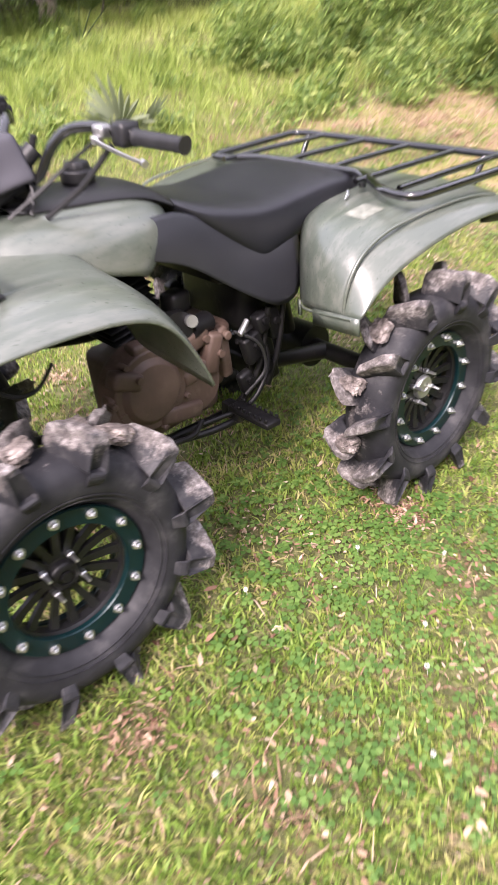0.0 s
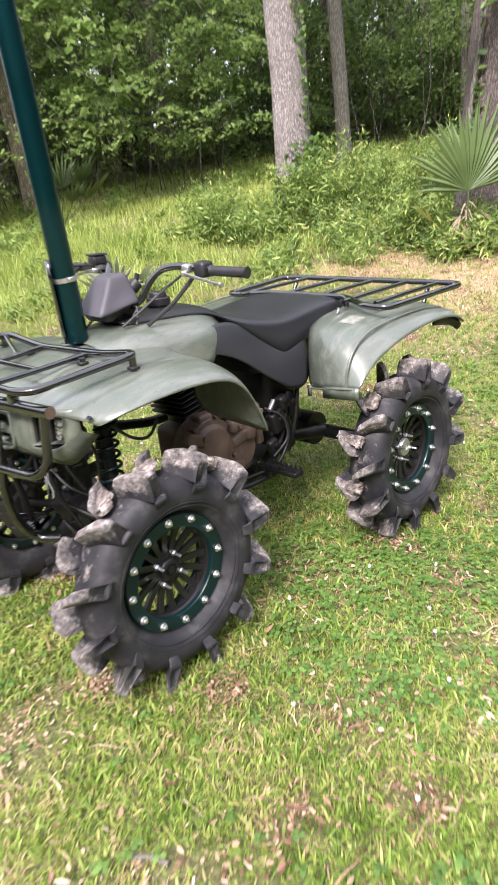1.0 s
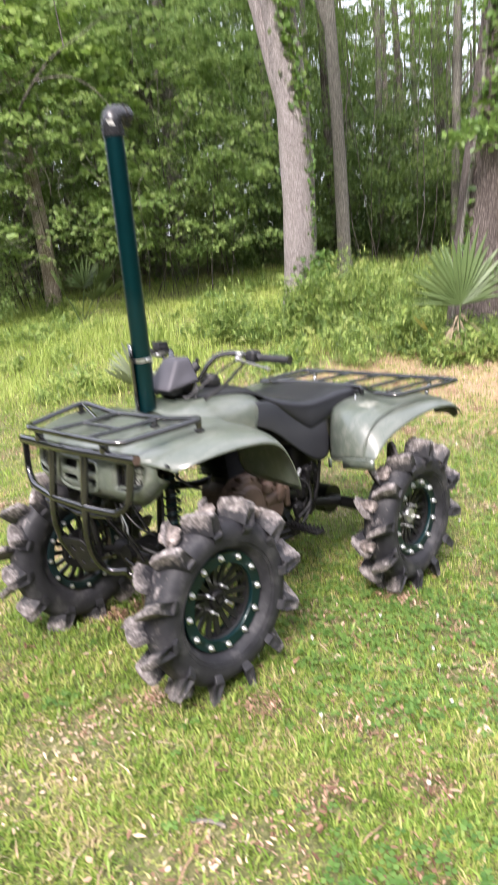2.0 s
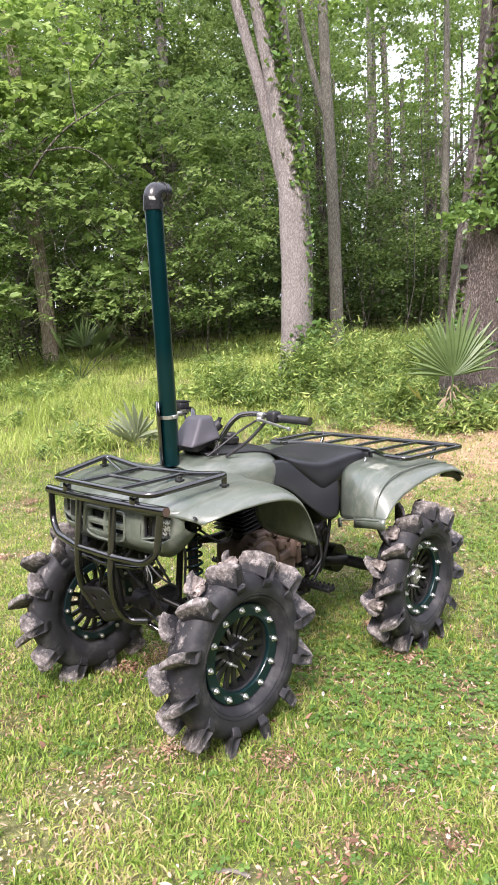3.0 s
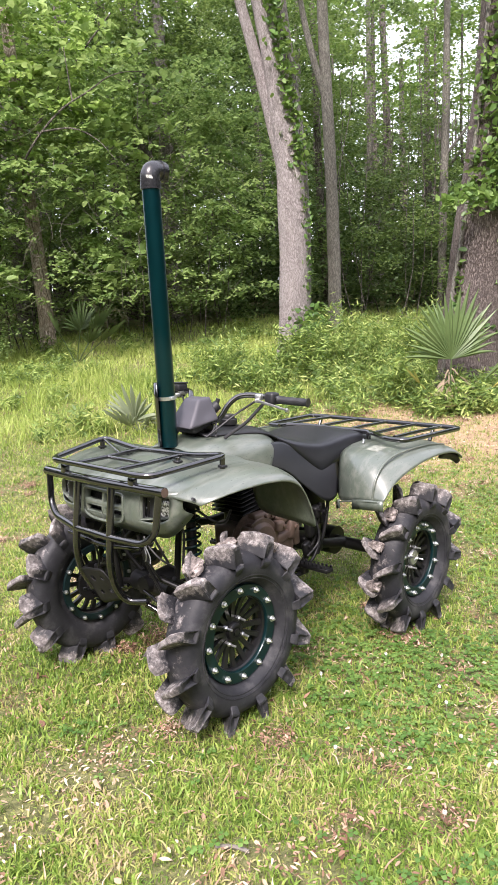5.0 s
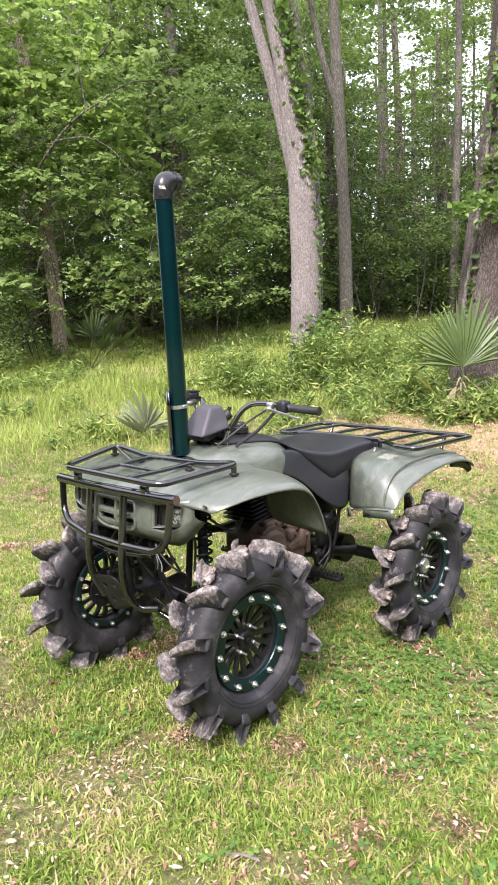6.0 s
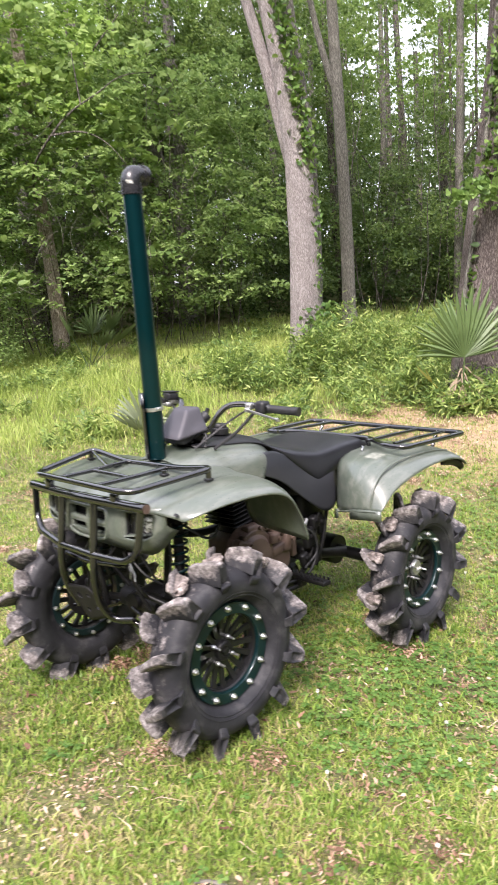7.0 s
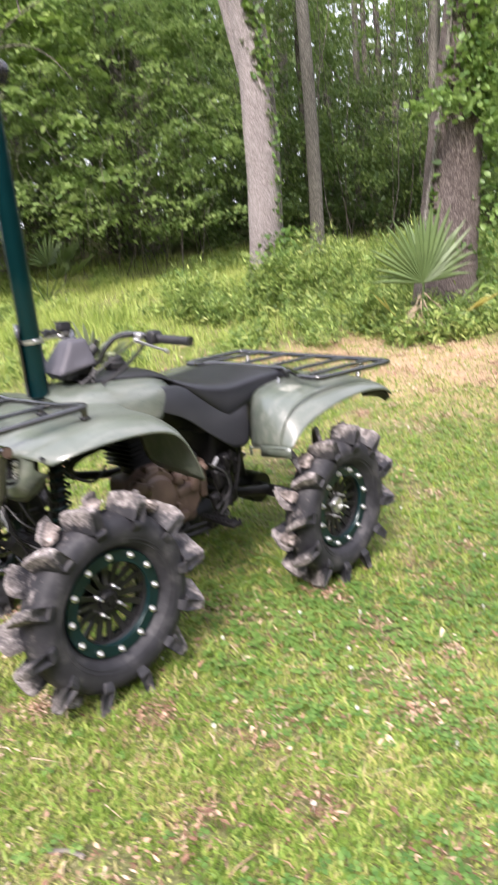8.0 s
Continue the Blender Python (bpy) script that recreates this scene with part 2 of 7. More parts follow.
RED_BARK = bark_material("flaking_reddish_bark", [(0.3, (0.22, 0.165, 0.135)), (0.52, (0.42, 0.34, 0.285)), (0.8, (0.58, 0.5, 0.43))], 10, 0.03)
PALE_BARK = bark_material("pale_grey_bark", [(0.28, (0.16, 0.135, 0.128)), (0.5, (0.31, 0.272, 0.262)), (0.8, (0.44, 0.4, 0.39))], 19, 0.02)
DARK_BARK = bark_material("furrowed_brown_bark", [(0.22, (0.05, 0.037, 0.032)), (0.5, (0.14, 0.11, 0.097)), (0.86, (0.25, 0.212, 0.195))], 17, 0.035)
# Grey bark whose tone includes some of the wood's shade.
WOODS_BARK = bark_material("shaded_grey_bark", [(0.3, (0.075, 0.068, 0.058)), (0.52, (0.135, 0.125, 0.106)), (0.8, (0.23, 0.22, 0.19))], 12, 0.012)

# Darker bark copy: the dimness among the trees is put into the colour.
SHADE_BARK = bark_material("dark_woods_bark", [(0.34, (0.035, 0.03, 0.025)), (0.5, (0.085, 0.073, 0.06)), (0.66, (0.16, 0.14, 0.12))])

LAWN = leaf_material("lawn_grass", [(0.18, (0.095, 0.165, 0.03)), (0.36, (0.19, 0.3, 0.052)), (0.52, (0.3, 0.4, 0.078)), (0.63, (0.41, 0.45, 0.125)), (0.74, (0.49, 0.44, 0.18)), (0.86, (0.52, 0.4, 0.26))], 0.5, 0.4, mid=0.34, wide_share=0.2)
TUFT = leaf_material("tuft_grass", [(0.2, (0.12, 0.21, 0.035)), (0.5, (0.22, 0.34, 0.06)), (0.8, (0.34, 0.44, 0.1))], 0.42, 0.4)
TALL_GRASS = leaf_material("tall_grass", [(0.2, (0.17, 0.25, 0.05)), (0.4, (0.3, 0.39, 0.085)), (0.6, (0.4, 0.49, 0.12)), (0.8, (0.5, 0.54, 0.19))], 0.5, 0.4)
WEED_LEAF = leaf_material("weed_leaves", [(0.2, (0.08, 0.14, 0.04)), (0.42, (0.16, 0.25, 0.065)), (0.6, (0.3, 0.4, 0.105)), (0.8, (0.5, 0.55, 0.19))], 0.45, 0.4)
CLOVER = leaf_material("clover_leaves", [(0.2, (0.065, 0.145, 0.03)), (0.5, (0.11, 0.215, 0.045)), (0.8, (0.19, 0.31, 0.075))], 0.5, 0.35)
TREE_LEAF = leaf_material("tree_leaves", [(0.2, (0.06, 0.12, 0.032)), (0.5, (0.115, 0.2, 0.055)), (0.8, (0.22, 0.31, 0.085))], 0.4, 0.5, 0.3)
IVY_LEAF = leaf_material("ivy_leaves", [(0.2, (0.06, 0.12, 0.035)), (0.5, (0.11, 0.2, 0.05)), (0.8, (0.2, 0.3, 0.08))], 0.4, 0.35)
# Paler copy of the leaf greens: haze and backlight are put into the colour.
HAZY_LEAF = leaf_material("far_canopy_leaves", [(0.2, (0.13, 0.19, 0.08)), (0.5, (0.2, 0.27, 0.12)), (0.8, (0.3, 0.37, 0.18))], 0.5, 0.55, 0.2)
# Darkest copy of the leaf greens: shade deep in the wood is in the colour.
SHADE_LEAF = leaf_material("deep_woods_leaves", [(0.2, (0.04, 0.076, 0.027)), (0.5, (0.07, 0.12, 0.04)), (0.8, (0.12, 0.18, 0.06))], 0.5, 0.36, 0.15)
# Half-dark copy of the tree greens, with shade mixed into the colour.
HALF_SHADE_LEAF = leaf_material("shaded_tree_leaves", [(0.2, (0.072, 0.122, 0.042)), (0.5, (0.128, 0.2, 0.065)), (0.8, (0.215, 0.29, 0.097))], 0.4, 0.5, 0.2)
SAPLING_LEAF = leaf_material("sapling_leaves", [(0.2, (0.135, 0.22, 0.076)), (0.5, (0.235, 0.34, 0.118)), (0.8, (0.39, 0.5, 0.19))], 0.38, 0.55, 0.18)
# Lighter copy of the tree greens: light through the leaves is in the colour.
LIT_LEAF = leaf_material("bright_tree_leaves", [(0.2, (0.18, 0.29, 0.08)), (0.5, (0.3, 0.43, 0.12)), (0.8, (0.45, 0.57, 0.19))], 0.38, 0.55, 0.3)
HANGING_LEAF = leaf_material("hanging_vine_leaves", [(0.2, (0.1, 0.18, 0.05)), (0.5, (0.17, 0.28, 0.075)), (0.8, (0.27, 0.39, 0.12))], 0.4, 0.45, 0.25)
# Palmetto greens cut by about half, so the colour itself holds the shade.
SHADE_PALM = leaf_material("shaded_palmetto_leaves", [(0.2, (0.05, 0.085, 0.035)), (0.5, (0.09, 0.13, 0.05)), (0.8, (0.16, 0.2, 0.08))], 0.35, 0.2, 0.1)
STRAW_PALM = leaf_material("withered_palmetto_leaves", [(0.2, (0.2, 0.15, 0.1)), (0.5, (0.36, 0.29, 0.19)), (0.8, (0.54, 0.46, 0.32))], 0.6, 0.15, 0.0)
YELLOW_PALM = leaf_material("yellowing_palmetto_leaves", [(0.2, (0.3, 0.3, 0.08)), (0.5, (0.42, 0.42, 0.11)), (0.8, (0.5, 0.36, 0.1))], 0.45, 0.3, 0.1)
PALM_LEAF = leaf_material("palmetto_leaves", [(0.2, (0.075, 0.125, 0.045)), (0.5, (0.13, 0.19, 0.07)), (0.8, (0.24, 0.29, 0.13))], 0.42, 0.25, 0.15)
GREY_PALM = leaf_material("grey_palmetto_leaves", [(0.2, (0.17, 0.21, 0.13)), (0.5, (0.24, 0.28, 0.18)), (0.8, (0.34, 0.37, 0.26))], 0.45, 0.2, 0.1)
DRY_LEAF = leaf_material("dry_leaves", [(0.2, (0.12, 0.06, 0.036)), (0.42, (0.27, 0.155, 0.098)), (0.6, (0.42, 0.28, 0.19)), (0.8, (0.56, 0.44, 0.33))], 0.7, 0.15, 0.0)
PETAL = leaf_material("white_petals", [(0.2, (0.6, 0.6, 0.55)), (0.8, (0.8, 0.8, 0.76))], 0.6, 0.2)
STEM = material("green_stems", [(0.3, (0.09, 0.14, 0.03)), (0.7, (0.16, 0.2, 0.06))], 8, 0.6)
TWIG = material("grey_twigs", [(0.3, (0.075, 0.064, 0.053)), (0.7, (0.17, 0.15, 0.128))], 8, 0.8)


def ground_material():
    """Thin lawn over soil: green patches, straw-coloured patches and bare leaf litter towards the trees."""
    m = bpy.data.materials.new("lawn_soil")
    m.use_nodes = True
    nt = m.node_tree
    bsdf = nt.nodes["Principled BSDF"]
    tc = nt.nodes.new("ShaderNodeTexCoord")
    vec = tc.outputs["Object"]
    green = ramp_node(nt, noise_node(nt, vec, 30, 6, 0.7), [(0.3, (0.045, 0.045, 0.018)), (0.5, (0.13, 0.135, 0.045)), (0.7, (0.27, 0.255, 0.11))])
    straw = ramp_node(nt, noise_node(nt, vec, 42, 6, 0.75), [(0.3, (0.17, 0.11, 0.06)), (0.5, (0.36, 0.26, 0.15)), (0.7, (0.52, 0.41, 0.26))])
    patch = noise_node(nt, vec, 1.1, 6, 0.65)
    sep = nt.nodes.new("ShaderNodeSeparateXYZ")
    nt.links.new(vec, sep.inputs[0])
    litter = nt.nodes.new("ShaderNodeMapRange")
    litter.inputs["From Min"].default_value, litter.inputs["From Max"].default_value = 0.0, 2.2
    litter.inputs["To Min"].default_value, litter.inputs["To Max"].default_value = 0.0, 0.34
    dx = math_node(nt, "ABSOLUTE", math_node(nt, "SUBTRACT", sep.outputs[0], 2.9), 0.0)
    dy = math_node(nt, "ABSOLUTE", math_node(nt, "SUBTRACT", sep.outputs[1], 4.9), 0.0)
    near = math_node(nt, "SUBTRACT", 3.2, math_node(nt, "ADD", dx, math_node(nt, "MULTIPLY", dy, 1.15)))
    ex = math_node(nt, "ABSOLUTE", math_node(nt, "SUBTRACT", sep.outputs[0], 1.7), 0.0)
    ey = math_node(nt, "ABSOLUTE", math_node(nt, "SUBTRACT", sep.outputs[1], 6.35), 0.0)
    near = math_node(nt, "MAXIMUM", near, math_node(nt, "SUBTRACT", 2.7, math_node(nt, "ADD", ex, math_node(nt, "MULTIPLY", ey, 2.2))))
    nt.links.new(near, litter.inputs["Value"])
    mk = nt.nodes.new("ShaderNodeMapRange")
    mk.inputs["From Min"].default_value, mk.inputs["From Max"].default_value = 0.6, 0.78
    nt.links.new(math_node(nt, "ADD", patch, litter.outputs[0]), mk.inputs["Value"])
    nt.links.new(mix_node(nt, mk.outputs[0], green, straw), bsdf.inputs["Base Color"])
    bsdf.inputs["Roughness"].default_value = 0.95
    b = nt.nodes.new("ShaderNodeBump")
    b.inputs["Strength"].default_value, b.inputs["Distance"].default_value = 0.8, 0.02
    nt.links.new(noise_node(nt, vec, 60, 6, 0.7), b.inputs["Height"])
    nt.links.new(b.outputs[0], bsdf.inputs["Normal"])
    return m


GROUND = ground_material()

# ---------------------------------------------------------------- mesh helpers
def part(name, bm, mat, parent=None, label="", smooth=True):
    """Links a bmesh as one mesh object under a thing or a part."""
    me = bpy.data.meshes.new(name)
    if smooth:
        for f in bm.faces:
            f.smooth = True
    bm.normal_update()
    if smooth:
        for e in bm.edges:
            if len(e.link_faces) == 2 and 0.84 < e.calc_face_angle(0.0) < 2.6:
                e.smooth = False
    bm.to_mesh(me)
    bm.free()
    me.materials.append(mat)
    ob = new(name, me)
    ob.parent = parent
    if label:
        ob["label"] = label
    return ob


def soften(ob, thickness=0.0, levels=2, bevel=0.0):
    if bevel:
        b = ob.modifiers.new("bevel", "BEVEL")
        b.width, b.segments, b.limit_method, b.angle_limit = bevel, 2, "ANGLE", radians(35)
    if levels:
        for e in ob.data.edges:
            e.use_edge_sharp = False
        s = ob.modifiers.new("subsurf", "SUBSURF")
        s.levels = s.render_levels = levels
    if thickness:
        t = ob.modifiers.new("solidify", "SOLIDIFY")
        t.thickness, t.offset = thickness, -1
    return ob


def fillet(points, r, steps=5, closed=False):
    """Rounds the corners of a polyline."""
    pts = [Vector(p) for p in points]
    n, out = len(pts), []
    for i, p in enumerate(pts):
        if not closed and i in (0, n - 1):
            out.append(p)
            continue
        a, b = pts[i - 1] - p, pts[(i + 1) % n] - p
        d = min(r, a.length * 0.49, b.length * 0.49)
        p0, p2 = p + a.normalized() * d, p + b.normalized() * d
        for k in range(steps + 1):
            t = k / steps
            out.append(p0 * (1 - t) ** 2 + p * 2 * t * (1 - t) + p2 * t * t)
    return out


def sweep(bm, points, radius, seg=10, closed=False, caps=True, flat=1.0):
    """A tube along a polyline; radius may be one number or one a point."""
    pts = [Vector(p) for p in points]
    n = len(pts)
    rads = radius if isinstance(radius, (list, tuple)) else [radius] * n
    rings, up = [], None
    for i, p in enumerate(pts):
        if closed:
            d = pts[(i + 1) % n] - pts[i - 1]
        else:
            d = pts[min(i + 1, n - 1)] - pts[max(i - 1, 0)]
        d.normalize()
        if up is None:
            up = d.orthogonal().normalized()
        up = (up - d * up.dot(d)).normalized()
        side = d.cross(up)
        rings.append([bm.verts.new(p + (up * math.cos(a) + side * math.sin(a) * flat) * rads[i]) for a in (2 * math.pi * k / seg for k in range(seg))])
    pairs = list(zip(rings, rings[1:])) + ([(rings[-1], rings[0])] if closed else [])
    for a, b in pairs:
        off = 0
        if closed and a is rings[-1]:
            off = min(range(seg), key=lambda o: (a[0].co - b[o].co).length)
        for k in range(seg):
            bm.faces.new((a[k], a[(k + 1) % seg], b[(k + 1 + off) % seg], b[(k + off) % seg]))
    if caps and not closed:
        bm.faces.new(rings[0][::-1])
        bm.faces.new(rings[-1])


def tube(name, points, radius, mat, parent, r=0.05, closed=False, seg=10, label=""):
    bm = bmesh.new()
    sweep(bm, fillet(points, r, closed=closed), radius, seg, closed)
    bmesh.ops.recalc_face_normals(bm, faces=bm.faces)
    return part(name, bm, mat, parent, label)


def grid(bm, rows, close_cols=False):
    vs = [[bm.verts.new(p) for p in row] for row in rows]
    for a, b in zip(vs, vs[1:]):
        n = len(a)
        for k in range(n if close_cols else n - 1):
            bm.faces.new((a[k], a[(k + 1) % n], b[(k + 1) % n], b[k]))
    return vs


def lathe(bm, profile, seg=32, closed=False, at=(0, 0, 0)):
    """Turns (radius, y) round the y axis."""
    rows = [[(at[0] + r * math.cos(a), at[1] + y, at[2] + r * math.sin(a)) for a in (2 * math.pi * k / seg for k in range(seg))] for r, y in profile]
    if closed:
        rows.append(rows[0])
    grid(bm, rows, True)
    if closed:
        bmesh.ops.remove_doubles(bm, verts=bm.verts, dist=1e-6)


def block(bm, at, size, turn=(0, 0, 0), bevel=0.0, seg=2):
    m = pose(*at, *turn) @ Matrix.Diagonal((*size, 1))
    r = bmesh.ops.create_cube(bm, size=1, matrix=m)
    if bevel:
        vs = set(r["verts"])
        bmesh.ops.bevel(bm, geom=[e for e in bm.edges if e.verts[0] in vs], offset=bevel, segments=seg, affect="EDGES", profile=0.5)


def drum(bm, at, axis, r, length, seg=20, r2=None):
    """A cylinder centred at a point along an axis."""
    q = Vector((0, 0, 1)).rotation_difference(Vector(axis).normalized())
    bmesh.ops.create_cone(bm, cap_ends=True, segments=seg, radius1=r, radius2=r if r2 is None else r2, depth=length, matrix=Matrix.Translation(at) @ q.to_matrix().to_4x4())


def mesh_from(name, verts, faces_n, mat, corners=3):
    """A large joined mesh from numpy arrays: verts (n, 3), faces_n (m, corners)."""
    me = bpy.data.meshes.new(name)
    m = len(faces_n)
    me.vertices.add(len(verts))
    me.vertices.foreach_set("co", np.ascontiguousarray(verts, dtype=np.float32).ravel())
    me.loops.add(m * corners)
    me.loops.foreach_set("vertex_index", np.ascontiguousarray(faces_n, dtype=np.int32).ravel())
    me.polygons.add(m)
    me.polygons.foreach_set("loop_start", np.arange(0, m * corners, corners, dtype=np.int32))
    me.update(calc_edges=True)
    me.materials.append(mat)
    return new(name, me)

# ---------------------------------------------------------------- ground
BIKE_AT = Vector((-0.2602, 1.9284, -0.067))
HEADING, NOSE_UP = 39.0, 5.3
_h, _p = radians(HEADING), radians(NOSE_UP)
FWD = Vector((-math.cos(_h) * math.cos(_p), -math.sin(_h) * math.cos(_p), math.sin(_p)))
LEFT = Vector((math.sin(_h), -math.cos(_h), 0))
UP = FWD.cross(LEFT)


def smooth_step(a, b, v):
    t = np.clip((v - a) / (b - a), 0, 1)
    return t * t * (3 - 2 * t)


def height(x, y):
    """The lawn falls gently towards the back wheels of the bike and rises again to the trees."""
    x, y = np.asarray(x, dtype=float), np.asarray(y, dtype=float)
    near = -0.067 - 0.0721 * np.clip(x + 0.26, -6, 1.6) - 0.0584 * np.clip(y - 1.93, -7, 6)
    back = -0.16 + 0.076 * (np.minimum(y, 40) - 2.6) + 0.012 * np.clip(x, -8, 8) + 0.1 * smooth_step(5.5, 9, y) * smooth_step(0.8, 2.5, x)
    k = 0.07
    lift = np.maximum(near, back) + k * np.exp(-np.abs(near - back) / k * 0.7) * 0.35
    far = smooth_step(2.0, 12.0, np.abs(x))
    bumps = 0.012 * np.sin(x * 2.3 + 1.1 * np.sin(y * 1.7)) * np.sin(y * 2.1 + 0.6) * smooth_step(0.9, 2.2, np.hypot(x + 0.26, y - 1.93))
    return lift * (1 - 0.25 * far) + bumps


def build_ground():
    steps = np.concatenate([-np.geomspace(400, 14, 14), np.linspace(-12, 12, 121), np.geomspace(14, 400, 14)])
    ys = np.concatenate([-np.geomspace(400, 9, 12), np.linspace(-7, 22, 146), np.geomspace(24, 600, 16)])
    gx, gy = np.meshgrid(steps, ys)
    v = np.stack([gx, gy, height(gx, gy)], -1).reshape(-1, 3)
    nx, ny = len(steps), len(ys)
    i = (np.arange(ny - 1)[:, None] * nx + np.arange(nx - 1)[None]).ravel()
    ob = mesh_from("ground", v, np.stack([i, i + 1, i + nx + 1, i + nx], -1), GROUND, 4)
    ob.data.polygons.foreach_set("use_smooth", np.ones(len(ob.data.polygons), dtype=bool))
    return tagged(ob, "patchy green and straw-coloured lawn rising to a woodland edge", "ground", kind="structure")


ground = build_ground()

# ---------------------------------------------------------------- the quad bike
bike = new("quad_bike")
bike.matrix_world = Matrix(((FWD.x, LEFT.x, UP.x, BIKE_AT.x), (FWD.y, LEFT.y, UP.y, BIKE_AT.y), (FWD.z, LEFT.z, UP.z, BIKE_AT.z), (0, 0, 0, 1)))
tagged(bike, "olive green lifted quad bike with muddy tyres and teal snorkel", "quad bike")


def both(rows):
    """Mirrors half rows, given from the middle out, to whole rows."""
    return [[(x, -y, z) for x, y, z in reversed(row) if y > 1e-6] + list(row) for row in rows]


# ---- wheels
LUGS = 12


def narrow(bm, share):
    """The tyre reaches less far inwards of its rim than outwards."""
    for v in bm.verts:
        if v.co.y < 0:
            v.co.y *= share


def tyre_mesh(inner_side):
    bm = bmesh.new()
    prof = [(0.16, 0.03), (0.188, 0.036), (0.197, 0.05), (0.213, 0.074), (0.238, 0.085), (0.265, 0.084), (0.288, 0.074), (0.302, 0.055), (0.309, 0.028), (0.311, 0.0)]
    prof = prof + [(r, -y) for r, y in reversed(prof[:-1])]
    lathe(bm, prof, 52)
    inner = [(0.16, -0.03), (0.16, 0.03)]
    lathe(bm, inner, 52)
    bmesh.ops.remove_doubles(bm, verts=bm.verts, dist=1e-5)
    # side wall ribs
    for r, y in ((0.216, 0.0755), (0.228, 0.0815)):
        ring = [(r * math.cos(a), y, r * math.sin(a)) for a in (2 * math.pi * k / 52 for k in range(52))]
        sweep(bm, ring, 0.0022, 4, closed=True)
    narrow(bm, inner_side)
    bmesh.ops.recalc_face_normals(bm, faces=bm.faces)
    return bm


def lug_mesh(row, seed, inner_side):
    """One tall paddle of the tread: a wedge on the side wall, a sharp shoulder and a bar to past the middle."""
    bm = bmesh.new()
    rnd = random.Random(seed * 7 + (1 if row > 0 else 40))
    top = 0.376
    # stations across the tread: y, swing, half length at foot and tip, foot and tip radius
    st = [(0.08, 0.13, 0.074, 0.056, 0.246, 0.256), (0.093, 0.13, 0.088, 0.044, 0.262, 0.318), (0.101, 0.126, 0.09, 0.046, 0.276, 0.352), (0.098, 0.118, 0.088, 0.047, 0.286, top - 0.005), (0.072, 0.075, 0.078, 0.042, 0.292, top),
          (0.036, 0.015, 0.07, 0.038, 0.302, top + 0.001), (0.008, -0.04, 0.066, 0.036, 0.305, top - 0.002), (-0.004, -0.06, 0.056, 0.028, 0.305, 0.352)]
    rings = []
    for y, sw, half, tip, r0, r1 in st:
        chip = rnd.uniform(-0.006, 0.002)
        ring = []
        for da, r in ((-half, r0), (-tip, r1 + chip), (tip * 0.9, r1 + chip + rnd.uniform(-0.004, 0.003)), (half * 0.8, r0)):
            a = sw + da + rnd.uniform(-0.007, 0.007)
            ring.append(bm.verts.new((r * math.cos(a), row * (y + rnd.uniform(-0.003, 0.003)), r * math.sin(a))))
        rings.append(ring)
    for p, q in zip(rings, rings[1:]):
        for j in range(4):
            bm.faces.new((p[j], p[(j + 1) % 4], q[(j + 1) % 4], q[j]))
    bm.faces.new(rings[0])
    bm.faces.new(rings[-1][::-1])
    narrow(bm, inner_side)
    bmesh.ops.recalc_face_normals(bm, faces=bm.faces)
    bmesh.ops.bevel(bm, geom=[e for e in bm.edges if e.calc_face_angle(0) > 0.5], offset=0.0035, segments=1, affect="EDGES")
    return bm


def clod_mesh(seed, size):
    """A clump of dried mud with ragged faces."""
    bm = bmesh.new()
    bmesh.ops.create_icosphere(bm, subdivisions=4, radius=1)
    off = Vector((seed * 3.1, seed * 1.7, seed * 2.3))
    for v in bm.verts:
        c = v.co * 1.7 + off
        n = noise.noise(v.co * 1.2 + off) * 0.35 + (noise.cell(c) - 0.5) * 0.16 + (noise.cell(c * 2.3) - 0.5) * 0.07 + noise.noise(v.co * 6 + off) * 0.12
        p = v.co * (1 + n)
        v.co = Vector((max(-0.8, min(0.8, p.x)) * size[0], max(-0.85, min(0.85, p.y)) * size[1], max(-0.7, min(0.7, p.z)) * size[2]))
    return bm


def rim_mesh(front):
    bm = bmesh.new()
    lathe(bm, [(0.0, 0.006), (0.042, 0.005), (0.05, 0.0), (0.052, -0.02), (0.0, -0.03)], 24)
    lathe(bm, [(0.139, 0.024), (0.147, 0.03), (0.149, 0.01), (0.137, 0.004), (0.139, 0.024)], 40)
    bmesh.ops.recalc_face_normals(bm, faces=bm.faces)
    return bm


def spoke_mesh(s):
    """A flat cast spoke that runs beside its twin and flares at the rim."""
    bm = bmesh.new()
    rows = []
    for r, d, half, y, deep in ((0.03, 0.009, 0.009, 0.004, 0.016), (0.07, 0.014, 0.0092, 0.003, 0.013), (0.11, 0.02, 0.0094, 0.008, 0.012), (0.13, 0.024, 0.011, 0.015, 0.014), (0.146, 0.028, 0.012, 0.022, 0.016)):
        rows.append([(r, y, s * d - half), (r, y, s * d + half), (r, y - deep, s * d + half), (r, y - deep, s * d - half)])
    grid(bm, rows, True)
    bmesh.ops.recalc_face_normals(bm, faces=bm.faces)
    return bm


